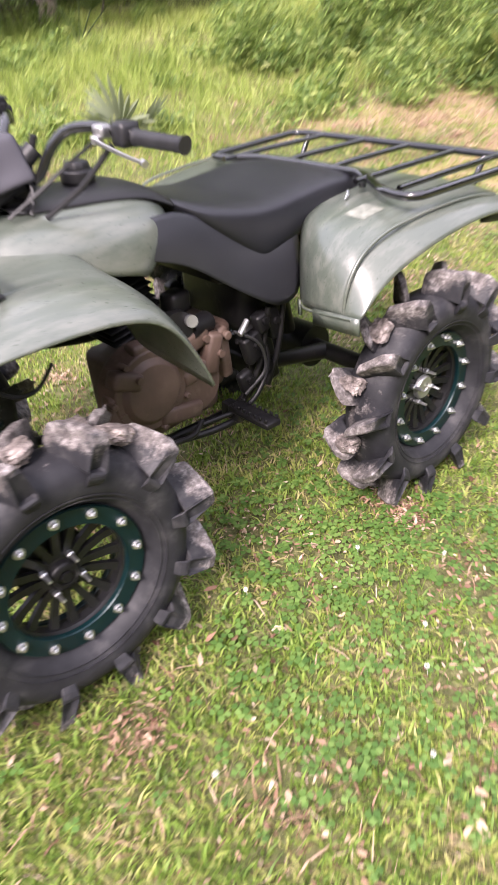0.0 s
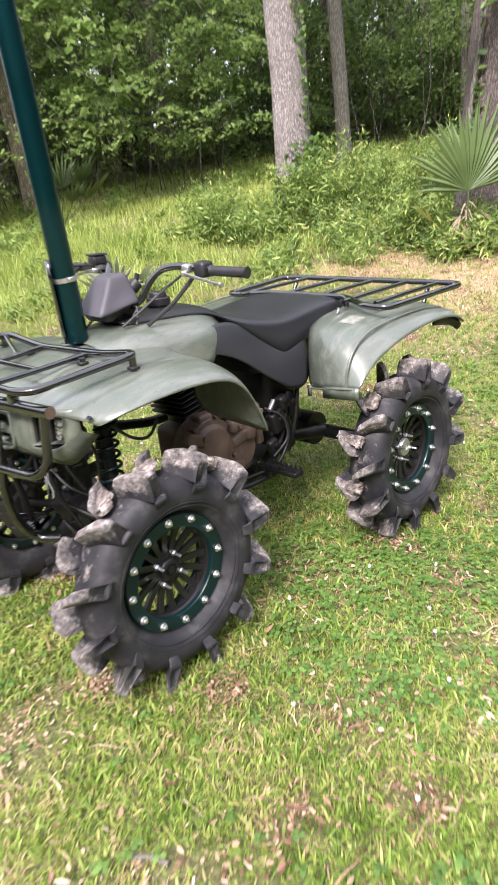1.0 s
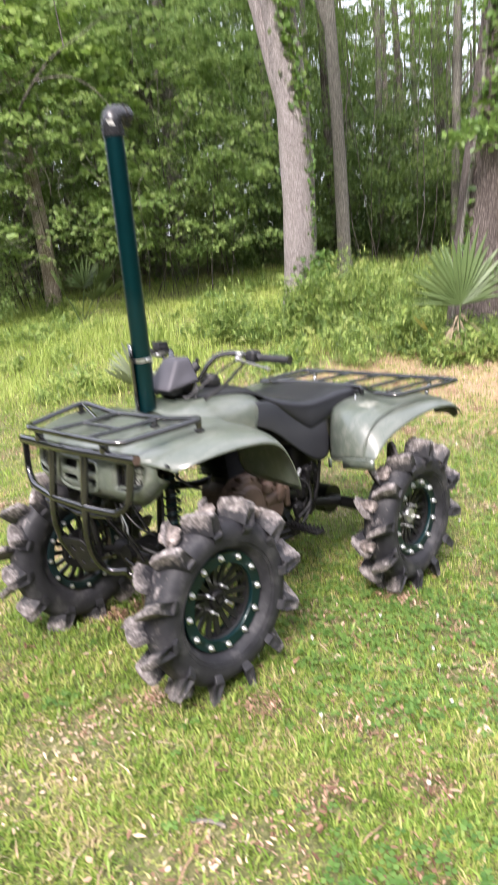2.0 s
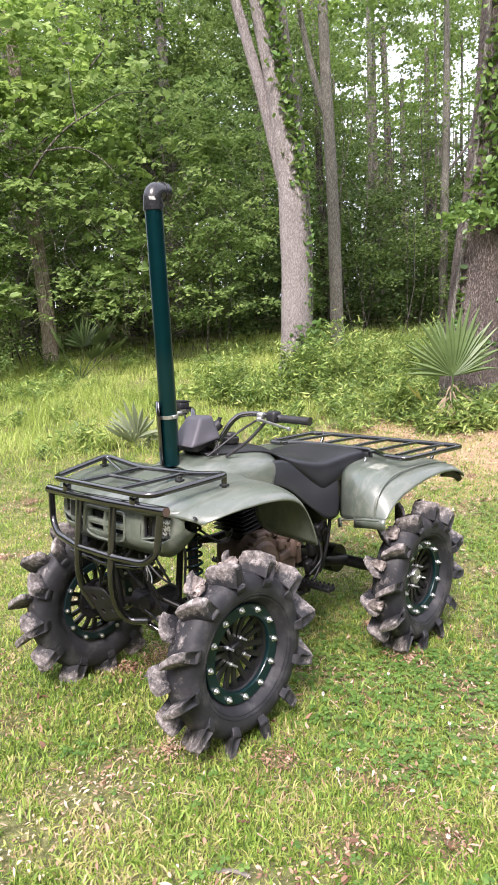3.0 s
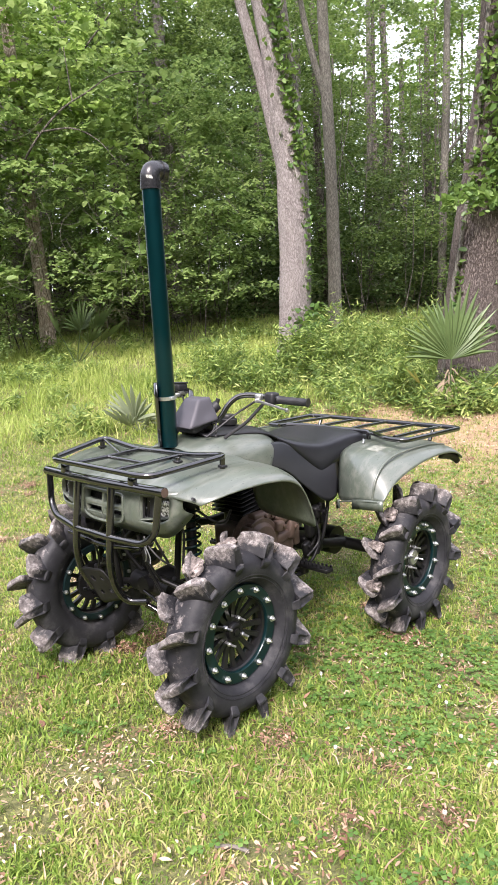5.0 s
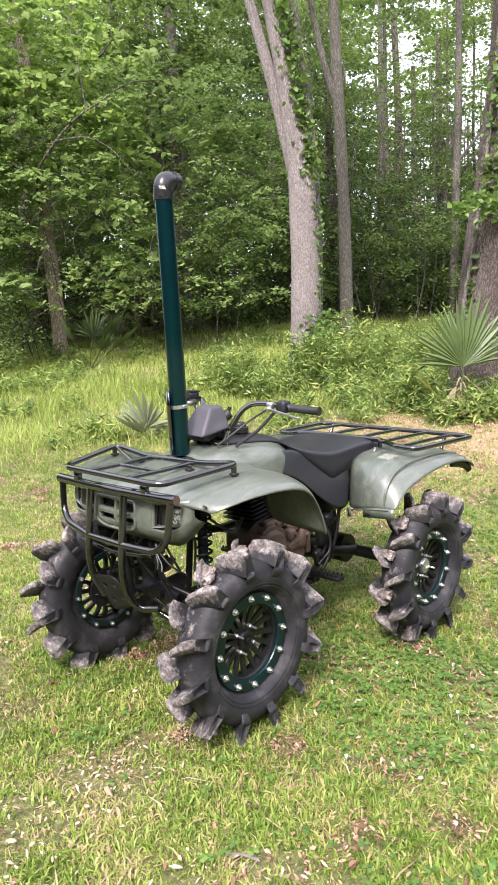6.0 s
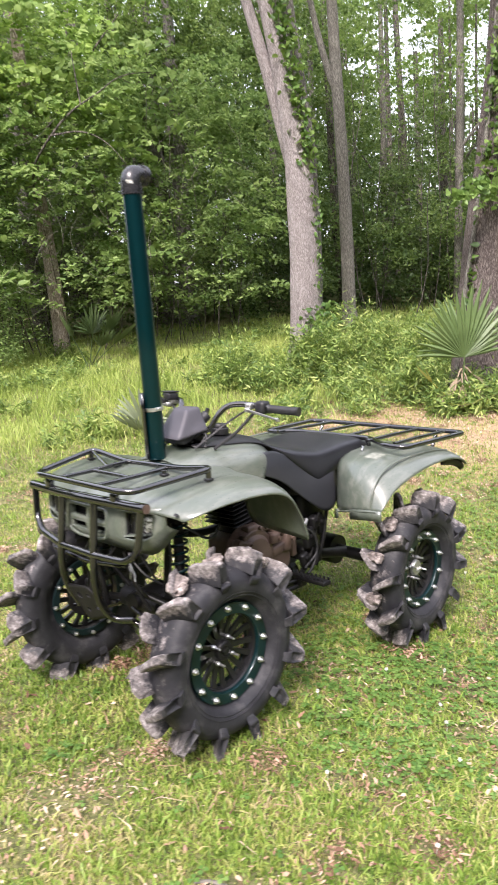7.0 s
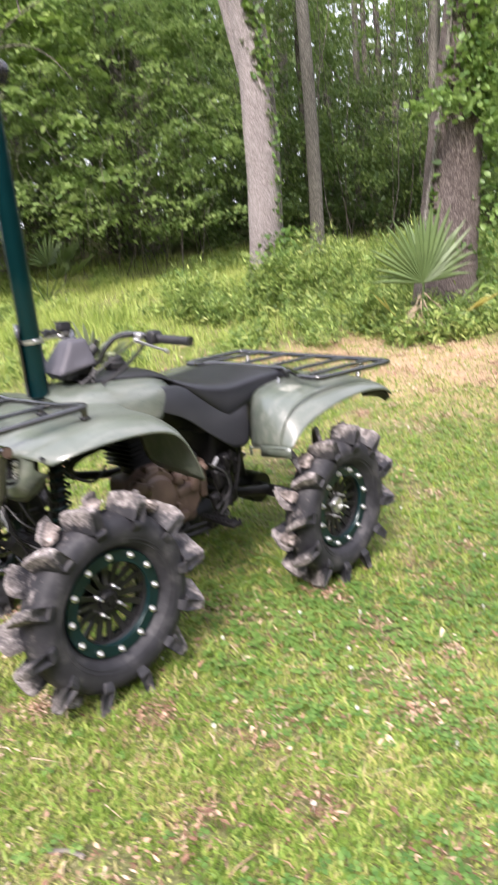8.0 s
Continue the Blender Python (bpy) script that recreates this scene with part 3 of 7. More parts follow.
def bolt_mesh():
    bm = bmesh.new()
    lathe(bm, [(0.0, 0.001), (0.0125, 0.001), (0.0125, 0.0035), (0.0, 0.0035)], 12)
    lathe(bm, [(0.0, 0.003), (0.0088, 0.003), (0.0088, 0.0115), (0.006, 0.0135), (0.0, 0.014)], 6)
    lathe(bm, [(0.0, 0.013), (0.0036, 0.013), (0.003, 0.019), (0.0, 0.0195)], 8)
    lathe(bm, [(0.0, -0.012), (0.005, -0.012), (0.005, -0.096), (0.0, -0.097)], 8)
    lathe(bm, [(0.0, -0.077), (0.0095, -0.077), (0.0095, -0.089), (0.0, -0.09)], 6)
    bmesh.ops.recalc_face_normals(bm, faces=bm.faces)
    return bm


def stud_mesh():
    bm = bmesh.new()
    lathe(bm, [(0.0, 0.0), (0.0085, 0.0), (0.0085, 0.014), (0.005, 0.017), (0.0045, 0.042), (0.0, 0.044)], 6)
    bmesh.ops.recalc_face_normals(bm, faces=bm.faces)
    return bm


def shared(name, source, parent, m):
    """One more object on the mesh of another."""
    ob = new(name, source.data)
    ob.parent = parent
    ob.matrix_basis = m
    return ob


def ring_mesh():
    bm = bmesh.new()
    lathe(bm, [(0.141, 0.0), (0.143, 0.004), (0.183, 0.004), (0.186, 0.0), (0.184, -0.01), (0.141, -0.01), (0.141, 0.0)], 64)
    bmesh.ops.remove_doubles(bm, verts=bm.verts, dist=1e-5)
    bmesh.ops.recalc_face_normals(bm, faces=bm.faces)
    return bm


def inner_ring_mesh():
    bm = bmesh.new()
    lathe(bm, [(0.147, 0.0), (0.149, 0.004), (0.172, 0.004), (0.175, 0.0), (0.173, -0.01), (0.147, -0.01), (0.147, 0.0)], 64)
    bmesh.ops.remove_doubles(bm, verts=bm.verts, dist=1e-5)
    bmesh.ops.recalc_face_normals(bm, faces=bm.faces)
    return bm


def wheel(front, m, spin, first=None):
    rim = part("wheel", rim_mesh(front), RIM_BLACK, bike, "black multi-spoke alloy wheel")
    rim.matrix_basis = m @ pose(0, 0, 0, 0, spin, 0)
    if first:
        for child in first.children:
            shared(child.name.split(".")[0], child, rim, child.matrix_basis.copy())
        for child, source in zip(rim.children, first.children):
            if "label" in source:
                child["label"] = source["label"]
        return rim
    inner_side = 0.52 if front else 0.75
    part("tyre", tyre_mesh(inner_side), TYRE, rim, "deep-lugged mud tyre caked with dried mud")
    for row in (1, -1):
        lugs = [part("tread_lug", lug_mesh(row, j, inner_side), TYRE, rim, smooth=False) for j in range(3)]
        for k in range(LUGS):
            at = pose(0, 0, 0, 0, 360 * (k + (0.5 if row < 0 else 0)) / LUGS + 1.2 * math.sin(k * 5.1), 0)
            if k < 3:
                lugs[k].matrix_basis = at
            else:
                shared("tread_lug", lugs[(k * 7 + 1) % 3], rim, at)
    bm = bmesh.new()
    lathe(bm, [(0.152, 0.03), (0.149, 0.02), (0.148, 0.0), (0.149, -0.018), (0.153, -0.026), (0.16, -0.026)], 40)
    bmesh.ops.recalc_face_normals(bm, faces=bm.faces)
    part("rim_barrel", bm, BARREL, rim, "dull metal rim barrel")
    for s in (1, -1):
        first_spoke = part("spoke", spoke_mesh(s), RIM_BLACK, rim, smooth=False)
        for k in range(1, 8):
            shared("spoke", first_spoke, rim, pose(0, 0, 0, 0, 45 * k, 0))
    ring = part("beadlock_ring", ring_mesh(), TEAL, rim, "dark teal beadlock ring", smooth=False)
    ring.matrix_basis = pose(0, 0.044, 0)
    back_ring = part("inner_ring", inner_ring_mesh(), RIM_TEAL, rim, "blackish teal inner ring", smooth=False)
    back_ring.matrix_basis = pose(0, -0.024, 0)
    bolt = part("bolt", bolt_mesh(), CHROME, rim, "zinc-plated bolt", smooth=False)
    for k in range(12):
        a = 2 * math.pi * (k + 0.5) / 12
        at = pose(0.167 * math.cos(a), 0.047, 0.167 * math.sin(a))
        if k == 0:
            bolt.matrix_basis = at
        else:
            shared("bolt", bolt, rim, at)["label"] = "zinc-plated bolt"
    stud = part("wheel_nut", stud_mesh(), CHROME, rim, "chrome wheel nut on a long stud", smooth=False)
    for k in range(4):
        a = 2 * math.pi * (k + 0.2) / 4
        at = pose(0.05 * math.cos(a), 0.0, 0.05 * math.sin(a))
        if k == 0:
            stud.matrix_basis = at
        else:
            shared("wheel_nut", stud, rim, at)
    bm = bmesh.new()
    if front:
        lathe(bm, [(0.0, 0.02), (0.018, 0.02), (0.02, 0.024), (0.032, 0.023), (0.037, 0.017), (0.038, -0.01), (0.0, -0.01)], 24)
        lathe(bm, [(0.0, 0.027), (0.014, 0.027), (0.014, 0.018), (0.0, 0.018)], 6)
    else:
        lathe(bm, [(0.0, 0.018), (0.012, 0.018), (0.014, 0.021), (0.034, 0.02), (0.038, 0.015), (0.039, -0.01), (0.0, -0.01)], 24)
    bmesh.ops.recalc_face_normals(bm, faces=bm.faces)
    part("hub_cap", bm, CHASSIS if front else ALLOY, rim, "black hub cap" if front else "silver hub cap")
    return rim


HUB, REAR_HUB = 0.349, 0.372
WHEEL_X, REAR_X, FRONT_Y, REAR_Y = 0.639, -0.595, 0.441, 0.503
front_left = wheel(True, pose(WHEEL_X, FRONT_Y, HUB, 0, 0, -1.6), -10.7)
front_right = wheel(True, pose(WHEEL_X, -FRONT_Y + 0.034, HUB, 0, 0, -1.6) @ pose(0, 0, 0, 0, 0, 180), 12, front_left)
rear_left = wheel(False, pose(REAR_X, REAR_Y, REAR_HUB, 0, 0, 0), 0)
rear_right = wheel(False, pose(REAR_X, -REAR_Y + 0.06, REAR_HUB, 0, 0, 0) @ pose(0, 0, 0, 0, 0, 180), 17, rear_left)
for host, seed, ang, y, size in ((front_left, 1, 82, -0.02, (0.05, 0.06, 0.04)), (front_left, 2, 98, 0.03, (0.055, 0.05, 0.035)), (front_left, 3, 62, -0.01, (0.045, 0.05, 0.035)),
                                 (front_left, 4, 35, -0.05, (0.05, 0.06, 0.03)), (front_left, 5, 112, 0.05, (0.03, 0.035, 0.03)), (rear_left, 6, 95, -0.02, (0.06, 0.05, 0.03)),
                                 (rear_left, 7, 20, -0.06, (0.035, 0.05, 0.045)), (rear_left, 8, -12, -0.05, (0.035, 0.05, 0.05)), (rear_left, 9, 48, -0.03, (0.05, 0.05, 0.035))):
    clod = part("mud_clod", clod_mesh(seed, (size[0] * 0.88, size[1] * 0.75, size[2] * 0.8)), MUD, host, "clump of dried mud", smooth=False)
    a = radians(ang)
    spin = 0.19 if host is front_left else 0.0
    clod.matrix_basis = pose(0.338 * math.cos(a + spin), y * 0.35 + 0.012, 0.338 * math.sin(a + spin), 0, 90 - ang, 0)

# ---- front body: hood and fenders in one moulding
hood_rows = both([
    [(0.872, 0, 0.882), (0.872, 0.11, 0.882), (0.866, 0.22, 0.88)],
    [(0.84, 0, 0.905), (0.84, 0.11, 0.903), (0.832, 0.22, 0.893)],
    [(0.74, 0, 0.936), (0.74, 0.11, 0.934), (0.74, 0.22, 0.918)],
    [(0.6, 0, 0.966), (0.6, 0.11, 0.962), (0.6, 0.22, 0.938)],
    [(0.48, 0, 0.99), (0.48, 0.11, 0.985), (0.46, 0.22, 0.948)],
    [(0.36, 0, 1.0), (0.36, 0.11, 0.99), (0.36, 0.22, 0.945)],
])
bm = bmesh.new()
grid(bm, hood_rows)
fender_half = [
    [(0.866, 0.22, 0.88), (0.848, 0.31, 0.868), (0.822, 0.39, 0.858), (0.808, 0.43, 0.85), (0.805, 0.435, 0.842)],
    [(0.832, 0.22, 0.893), (0.82, 0.31, 0.893), (0.8, 0.4, 0.893), (0.79, 0.462, 0.872), (0.787, 0.47, 0.862)],
    [(0.74, 0.22, 0.918), (0.73, 0.31, 0.925), (0.72, 0.41, 0.928), (0.715, 0.49, 0.905), (0.712, 0.507, 0.89)],
    [(0.6, 0.22, 0.938), (0.6, 0.31, 0.948), (0.6, 0.42, 0.955), (0.59, 0.505, 0.93), (0.585, 0.526, 0.905)],
    [(0.46, 0.22, 0.948), (0.46, 0.31, 0.953), (0.46, 0.42, 0.957), (0.44, 0.51, 0.93), (0.43, 0.53, 0.902)],
    [(0.36, 0.22, 0.945), (0.36, 0.31, 0.94), (0.365, 0.42, 0.938), (0.355, 0.508, 0.905), (0.35, 0.53, 0.868)],
    [(0.3, 0.22, 0.9), (0.3, 0.31, 0.89), (0.305, 0.42, 0.88), (0.3, 0.505, 0.845), (0.3, 0.528, 0.81)],
    [(0.262, 0.21, 0.81), (0.262, 0.31, 0.8), (0.262, 0.42, 0.79), (0.258, 0.5, 0.77), (0.26, 0.525, 0.745)],
    [(0.225, 0.2, 0.7), (0.225, 0.31, 0.69), (0.225, 0.42, 0.685), (0.225, 0.5, 0.68), (0.226, 0.52, 0.678)],
]
for s in (1, -1):
    grid(bm, [[(x, s * y, z) for x, y, z in row] for row in fender_half])
bmesh.ops.remove_doubles(bm, verts=bm.verts, dist=1e-4)
bmesh.ops.recalc_face_normals(bm, faces=bm.faces)
if sum(f.normal.z for f in bm.faces) < 0:
    bmesh.ops.reverse_faces(bm, faces=bm.faces)
soften(part("front_fender", bm, GREEN_PLASTIC, bike, "olive green plastic hood and front fenders"), 0.006)
for s in (1, -1):
    bm = bmesh.new()
    lathe(bm, [(0.0, 0.006), (0.007, 0.005), (0.009, 0.0), (0.0, -0.004)], 12)
    part("fender_bolt", bm, BLACK_PLASTIC, bike).matrix_basis = pose(0.818, s * 0.418, 0.868, 70, 0, 25 * s)
# raised ridge along each fender
for s in (1, -1):
    bm = bmesh.new()
    sweep(bm, fillet([(0.8, s * 0.33, 0.884), (0.72, s * 0.335, 0.919), (0.6, s * 0.34, 0.944), (0.46, s * 0.345, 0.947), (0.385, s * 0.35, 0.929)], 0.05), 0.006, 8)
    part("fender_ridge", bm, GREEN_PLASTIC, bike)

# ---- front mask with headlamps and honeycomb grille
MASK = [(0.874, 0.0), (0.873, 0.08), (0.871, 0.14), (0.868, 0.2), (0.861, 0.25), (0.851, 0.29), (0.838, 0.32), (0.822, 0.343), (0.802, 0.362)]


def mask_x(y):
    y = abs(y)
    for (x0, y0), (x1, y1) in zip(MASK, MASK[1:]):
        if y <= y1:
            return x0 + (x1 - x0) * (y - y0) / (y1 - y0)
    return MASK[-1][0]


HOLES = [(s * 0.006 + (0 if s > 0 else -0.105), s * 0.006 + (0.105 if s > 0 else 0), z0, z1) for s in (1, -1) for z0, z1 in ((0.757, 0.79), (0.806, 0.842))]
LAMPS = [(0.2, 0.325, 0.766, 0.86), (-0.325, -0.2, 0.766, 0.86)]
ys = sorted({-0.362, -0.343, 0.362, 0.343, 0.353, -0.353, 0.335, -0.335, 0.06, -0.06, 0.13, -0.13, 0.25, 0.28, 0.303, -0.25, -0.28, -0.303, 0.16, -0.16, *[v for h in HOLES for v in h[:2]], *[v for h in LAMPS for v in h[:2]]})
zs = sorted({0.702, 0.73, 0.868, 0.885, *[v for h in HOLES for v in h[2:]], *[v for h in LAMPS for v in h[2:]]})


def mask_point(y, z, back=0.0):
    low = max(0.0, 0.745 - z) * 1.6
    lift = max(0.0, abs(y) - 0.27) ** 2 * 11 * (1 - (z - 0.702) / 0.183)
    return (mask_x(y) - low * 0.6 - back + 0.012 * math.sin((z - 0.71) / 0.175 * math.pi), y, z + lift)


bm = bmesh.new()
for y0, y1 in zip(ys, ys[1:]):
    for z0, z1 in zip(zs, zs[1:]):
        yc, zc = (y0 + y1) / 2, (z0 + z1) / 2
        if not any(h[0] < yc < h[1] and h[2] < zc < h[3] for h in HOLES + LAMPS):
            bm.faces.new([bm.verts.new(mask_point(*c)) for c in ((y0, z0), (y1, z0), (y1, z1), (y0, z1))])
for h in HOLES + LAMPS:
    cs = [(h[0], h[2]), (h[1], h[2]), (h[1], h[3]), (h[0], h[3])]
    ins = [((h[0] + h[1]) / 2 + (c[0] - (h[0] + h[1]) / 2) * 0.9, (h[2] + h[3]) / 2 + (c[1] - (h[2] + h[3]) / 2) * 0.86) for c in cs]
    for k in range(4):
        bm.faces.new([bm.verts.new(p) for p in (mask_point(*cs[k]), mask_point(*cs[(k + 1) % 4]), mask_point(*ins[(k + 1) % 4], 0.022), mask_point(*ins[k], 0.022))])
bmesh.ops.remove_doubles(bm, verts=bm.verts, dist=1e-5)
bmesh.ops.recalc_face_normals(bm, faces=bm.faces)
mask = soften(part("front_mask", bm, GREEN_PLASTIC, bike, "olive green front mask with recessed lamps"), 0.004, 0, 0.005)
# raised surround of the grille
tube("grille_surround", [(mask_x(0.12) + 0.012, y, z) for y, z in ((-0.118, 0.85), (0.118, 0.85), (0.118, 0.75), (0.06, 0.735), (-0.06, 0.735), (-0.118, 0.75))], 0.006, GREEN_PLASTIC, mask, 0.02, True, 8)
for y0, y1, z0, z1 in HOLES:
    bm = bmesh.new()
    step = 0.0125
    nrow = 0
    z = z0 - step
    while z < z1 + step:
        y = y0 - step + (step / 2 if nrow % 2 else 0)
        while y < y1 + step:
            ring = [(0.85, min(max(y + 0.0062 * math.sin(a), y0), y1), min(max(z + 0.0062 * math.cos(a), z0), z1)) for a in (math.pi / 3 * k for k in range(6))]
            if y0 - 0.004 < y < y1 + 0.004 and z0 - 0.004 < z < z1 + 0.004:
                for k in range(6):
                    p, q = Vector(ring[k]), Vector(ring[(k + 1) % 6])
                    if (p - q).length > 0.002:
                        sweep(bm, [p, q], 0.0013, 4, caps=False)
            y += step
        z += step * 0.87
        nrow += 1
    part("grille_mesh", bm, BLACK_PLASTIC, mask, "black honeycomb grille", smooth=False)
bm = bmesh.new()
block(bm, (0.834, 0, 0.8), (0.01, 0.4, 0.145), (0, 0, 0), 0.003)
block(bm, (0.72, 0, 0.79), (0.12, 0.3, 0.12), (0, 0, 0), 0.02)
part("radiator_shroud", bm, CHASSIS, bike, "black shroud behind the grille")
for y0, y1, z0, z1 in LAMPS:
    s = 1 if y0 > 0 else -1
    bm = bmesh.new()
    rows = []
    for i in range(6):
        rows.append([(mask_x(y0 + (y1 - y0) * j / 5) - 0.014 - 0.02 * (1 - abs(2 * j / 5 - 1)) * (1 - abs(2 * i / 5 - 1)), y0 + (y1 - y0) * j / 5, z0 + (z1 - z0) * i / 5) for j in range(6)])
    grid(bm, rows)
    lamp = part("headlamp", bm, CLEAR_LENS, mask, "headlamp with faceted reflector")
    bm = bmesh.new()
    ya, yb = ((y0 + (y1 - y0) * 0.62, y1 - 0.008) if s > 0 else (y0 + 0.008, y0 + (y1 - y0) * 0.38))
    grid(bm, [[(mask_x(ya + (yb - ya) * j / 4) - 0.012, ya + (yb - ya) * j / 4, z0 + 0.008 + (z1 - z0 - 0.016) * i / 4) for j in range(5)] for i in range(5)])
    soften(part("reflector", bm, LAMP_SILVER, mask, "silvered side of the headlamp"), 0.003, 0)
    bm = bmesh.new()
    sweep(bm, fillet([(mask_x(y) - 0.008, y, z) for y, z in ((y0 + 0.004, z0 + 0.004), (y1 - 0.004, z0 + 0.004), (y1 - 0.004, z1 - 0.004), (y0 + 0.004, z1 - 0.004))], 0.01, closed=True), 0.007, 6, True)
    ym = (y0 + y1) / 2 - s * 0.012
    block(bm, (mask_x(ym) - 0.016, ym, (z0 + z1) / 2), (0.014, 0.04, z1 - z0), bevel=0.003)
    part("lamp_bezel", bm, BLACK_PLASTIC, mask, "black lamp bezel")

# ---- bull bar
bar = tube("bull_bar", [(0.893, -0.355, 0.885), (0.915, -0.1, 0.888), (0.925, 0.0, 0.893), (0.915, 0.1, 0.892), (0.893, 0.355, 0.893)], 0.019, TUBE_BLACK, bike, 0.03, seg=14, label="black tubular bull bar")
for s in (1, -1):
    if s > 0:
        line = [(0.917, 0.093, 0.885), (0.93, 0.098, 0.7), (0.93, 0.094, 0.6), (0.9, 0.08, 0.5), (0.845, 0.085, 0.425), (0.81, 0.165, 0.437)]
    else:
        line = [(0.917, -0.108, 0.885), (0.93, -0.107, 0.7), (0.925, -0.118, 0.61), (0.888, -0.15, 0.52), (0.84, -0.13, 0.43)]
    tube("bull_bar_upright", line, 0.0145, TUBE_BLACK, bar, 0.05)
    bm = bmesh.new()
    drum(bm, (0.893, s * 0.3555, 0.885 if s < 0 else 0.893), (0, 1, 0), 0.0165, 0.004, 14)
    part("end_cap", bm, ENGINE_MUD, bar, "rusty open tube end")
tube("bull_bar_loop", [(0.897, -0.335, 0.88), (0.9, -0.322, 0.76), (0.912, -0.27, 0.715), (0.93, -0.11, 0.695), (0.932, 0.1, 0.695), (0.918, 0.27, 0.7), (0.902, 0.318, 0.74), (0.897, 0.33, 0.89)], 0.0135, TUBE_BLACK, bar, 0.03)
tube("brace", [(0.9, -0.2, 0.66), (0.87, -0.02, 0.63), (0.87, 0.2, 0.66)], 0.009, TUBE_BLACK, bar)
for s in (1, -1):
    bm = bmesh.new()
    block(bm, (0.91, s * 0.205, 0.912), (0.024, 0.03, 0.035), bevel=0.004)
    part("rack_mount", bm, TUBE_BLACK, bar)

# ---- front rack
rz = 0.945
rack = tube("front_rack", [(0.93, -0.245, rz), (0.93, 0.255, rz), (0.9, 0.3, rz), (0.6, 0.375, rz + 0.05), (0.6, 0.2, rz + 0.03), (0.6, -0.14, rz + 0.02), (0.6, -0.362, rz + 0.048), (0.9, -0.29, rz)],
            0.0115, TUBE_BLACK, bike, 0.05, True, 12, "black tubular front rack")
for s in (1, -1):
    tube("rack_bar", [(0.927, s * 0.115, rz), (0.78, s * 0.118, rz + 0.008), (0.6, s * 0.12, rz + 0.022)], 0.009, TUBE_BLACK, rack)
    tube("rack_leg", [(0.613, s * 0.36, rz + 0.046), (0.613, s * 0.362, rz - 0.0)], 0.011, TUBE_BLACK, rack)
    tube("rack_leg", [(0.64, s * 0.15, rz + 0.02), (0.64, s * 0.15, rz - 0.005)], 0.01, TUBE_BLACK, rack)
    for x, y, z in ((0.613, 0.362, 0.954), (0.64, 0.15, 0.95)):
        bm = bmesh.new()
        block(bm, (x, s * y, z), (0.03, 0.027, 0.01), bevel=0.004)
        part("rack_foot", bm, BLACK_PLASTIC, rack)
tube("rack_bar", [(0.77, -0.12, rz + 0.008), (0.77, 0.12, rz + 0.008)], 0.008, TUBE_BLACK, rack)
tube("rack_bar", [(0.61, -0.36, rz + 0.045), (0.7, -0.12, rz + 0.012)], 0.008, TUBE_BLACK, rack)

# ---- snorkel
pipe = tube("snorkel_pipe", [(0.548, 0, 0.985), (0.562, 0, 1.18), (0.6385, 0, 2.001)], 0.0352, PIPE_TEAL, bike, 0.1, seg=24, label="glossy dark teal snorkel pipe")
bm = bmesh.new()
sweep(bm, fillet([(0.6375, 0, 1.981), (0.6435, 0, 2.053), (0.5765, -0.01, 2.058)], 0.04, 8), 0.0375, 24)
sweep(bm, [(0.6365, 0, 1.981), (0.6385, 0, 2.009)], 0.0405, 24)
sweep(bm, [(0.5995, -0.006, 2.057), (0.5735, -0.01, 2.058)], 0.0405, 24)
part("elbow", bm, ABS_BLACK, pipe, "black plastic pipe elbow")
bm = bmesh.new()
grid(bm, [[(0.6385 + 0.039 * math.cos(a) + 0.003 * k, 0.039 * math.sin(a), 2.014 + 0.006 * k) for a in (radians(28 + 7 * q) for q in range(6))] for k in range(3)])
part("sticker", bm, PALE_LABEL, pipe, "small white sticker on the elbow")
bm = bmesh.new()
sweep(bm, [(0.561, 0, 1.178), (0.563, 0, 1.192)], 0.0395, 24)
block(bm, (0.57, 0.042, 1.185), (0.02, 0.014, 0.014), bevel=0.003)
part("hose_clamp", bm, CHROME, pipe, "bright steel hose clamp")
bm = bmesh.new()
for x, z in ((0.595, 0.985),):
    rows = [[(0.55 + 0.044 * math.cos(a) + 0.026 * t, 0.044 * math.sin(a), 0.985 + 0.26 * t) for a in (radians(-85 + 10 * k) for k in range(10))] for t in (0, 0.25, 0.5, 0.75, 1)]
    grid(bm, rows)
soften(part("pipe_bracket", bm, TUBE_BLACK, pipe, "black steel bracket behind the pipe"), 0.004, 0).matrix_basis = pose(0, 0, 0)

# ---- tank cover
rows = both([
    [(0.55, 0, 0.985), (0.55, 0.07, 0.982), (0.55, 0.12, 0.965), (0.55, 0.15, 0.94), (0.55, 0.16, 0.9)],
    [(0.46, 0, 1.018), (0.46, 0.1, 1.012), (0.46, 0.165, 0.99), (0.46, 0.195, 0.95), (0.46, 0.2, 0.9)],
    [(0.32, 0, 1.03), (0.32, 0.12, 1.02), (0.32, 0.195, 0.995), (0.32, 0.225, 0.95), (0.32, 0.23, 0.89)],
    [(0.2, 0, 1.033), (0.2, 0.12, 1.025), (0.2, 0.2, 0.998), (0.2, 0.235, 0.94), (0.22, 0.24, 0.87)],
    [(0.1, 0, 1.03), (0.1, 0.115, 1.022), (0.1, 0.19, 0.99), (0.14, 0.225, 0.93), (0.19, 0.232, 0.86)],
    [(0.05, 0, 1.01), (0.05, 0.1, 1.003), (0.06, 0.17, 0.97), (0.115, 0.21, 0.91), (0.175, 0.225, 0.85)],
])
bm = bmesh.new()
grid(bm, rows)
bmesh.ops.recalc_face_normals(bm, faces=bm.faces)
soften(part("tank_cover", bm, GREEN_PLASTIC, bike, "olive green tank cover"), 0.005)
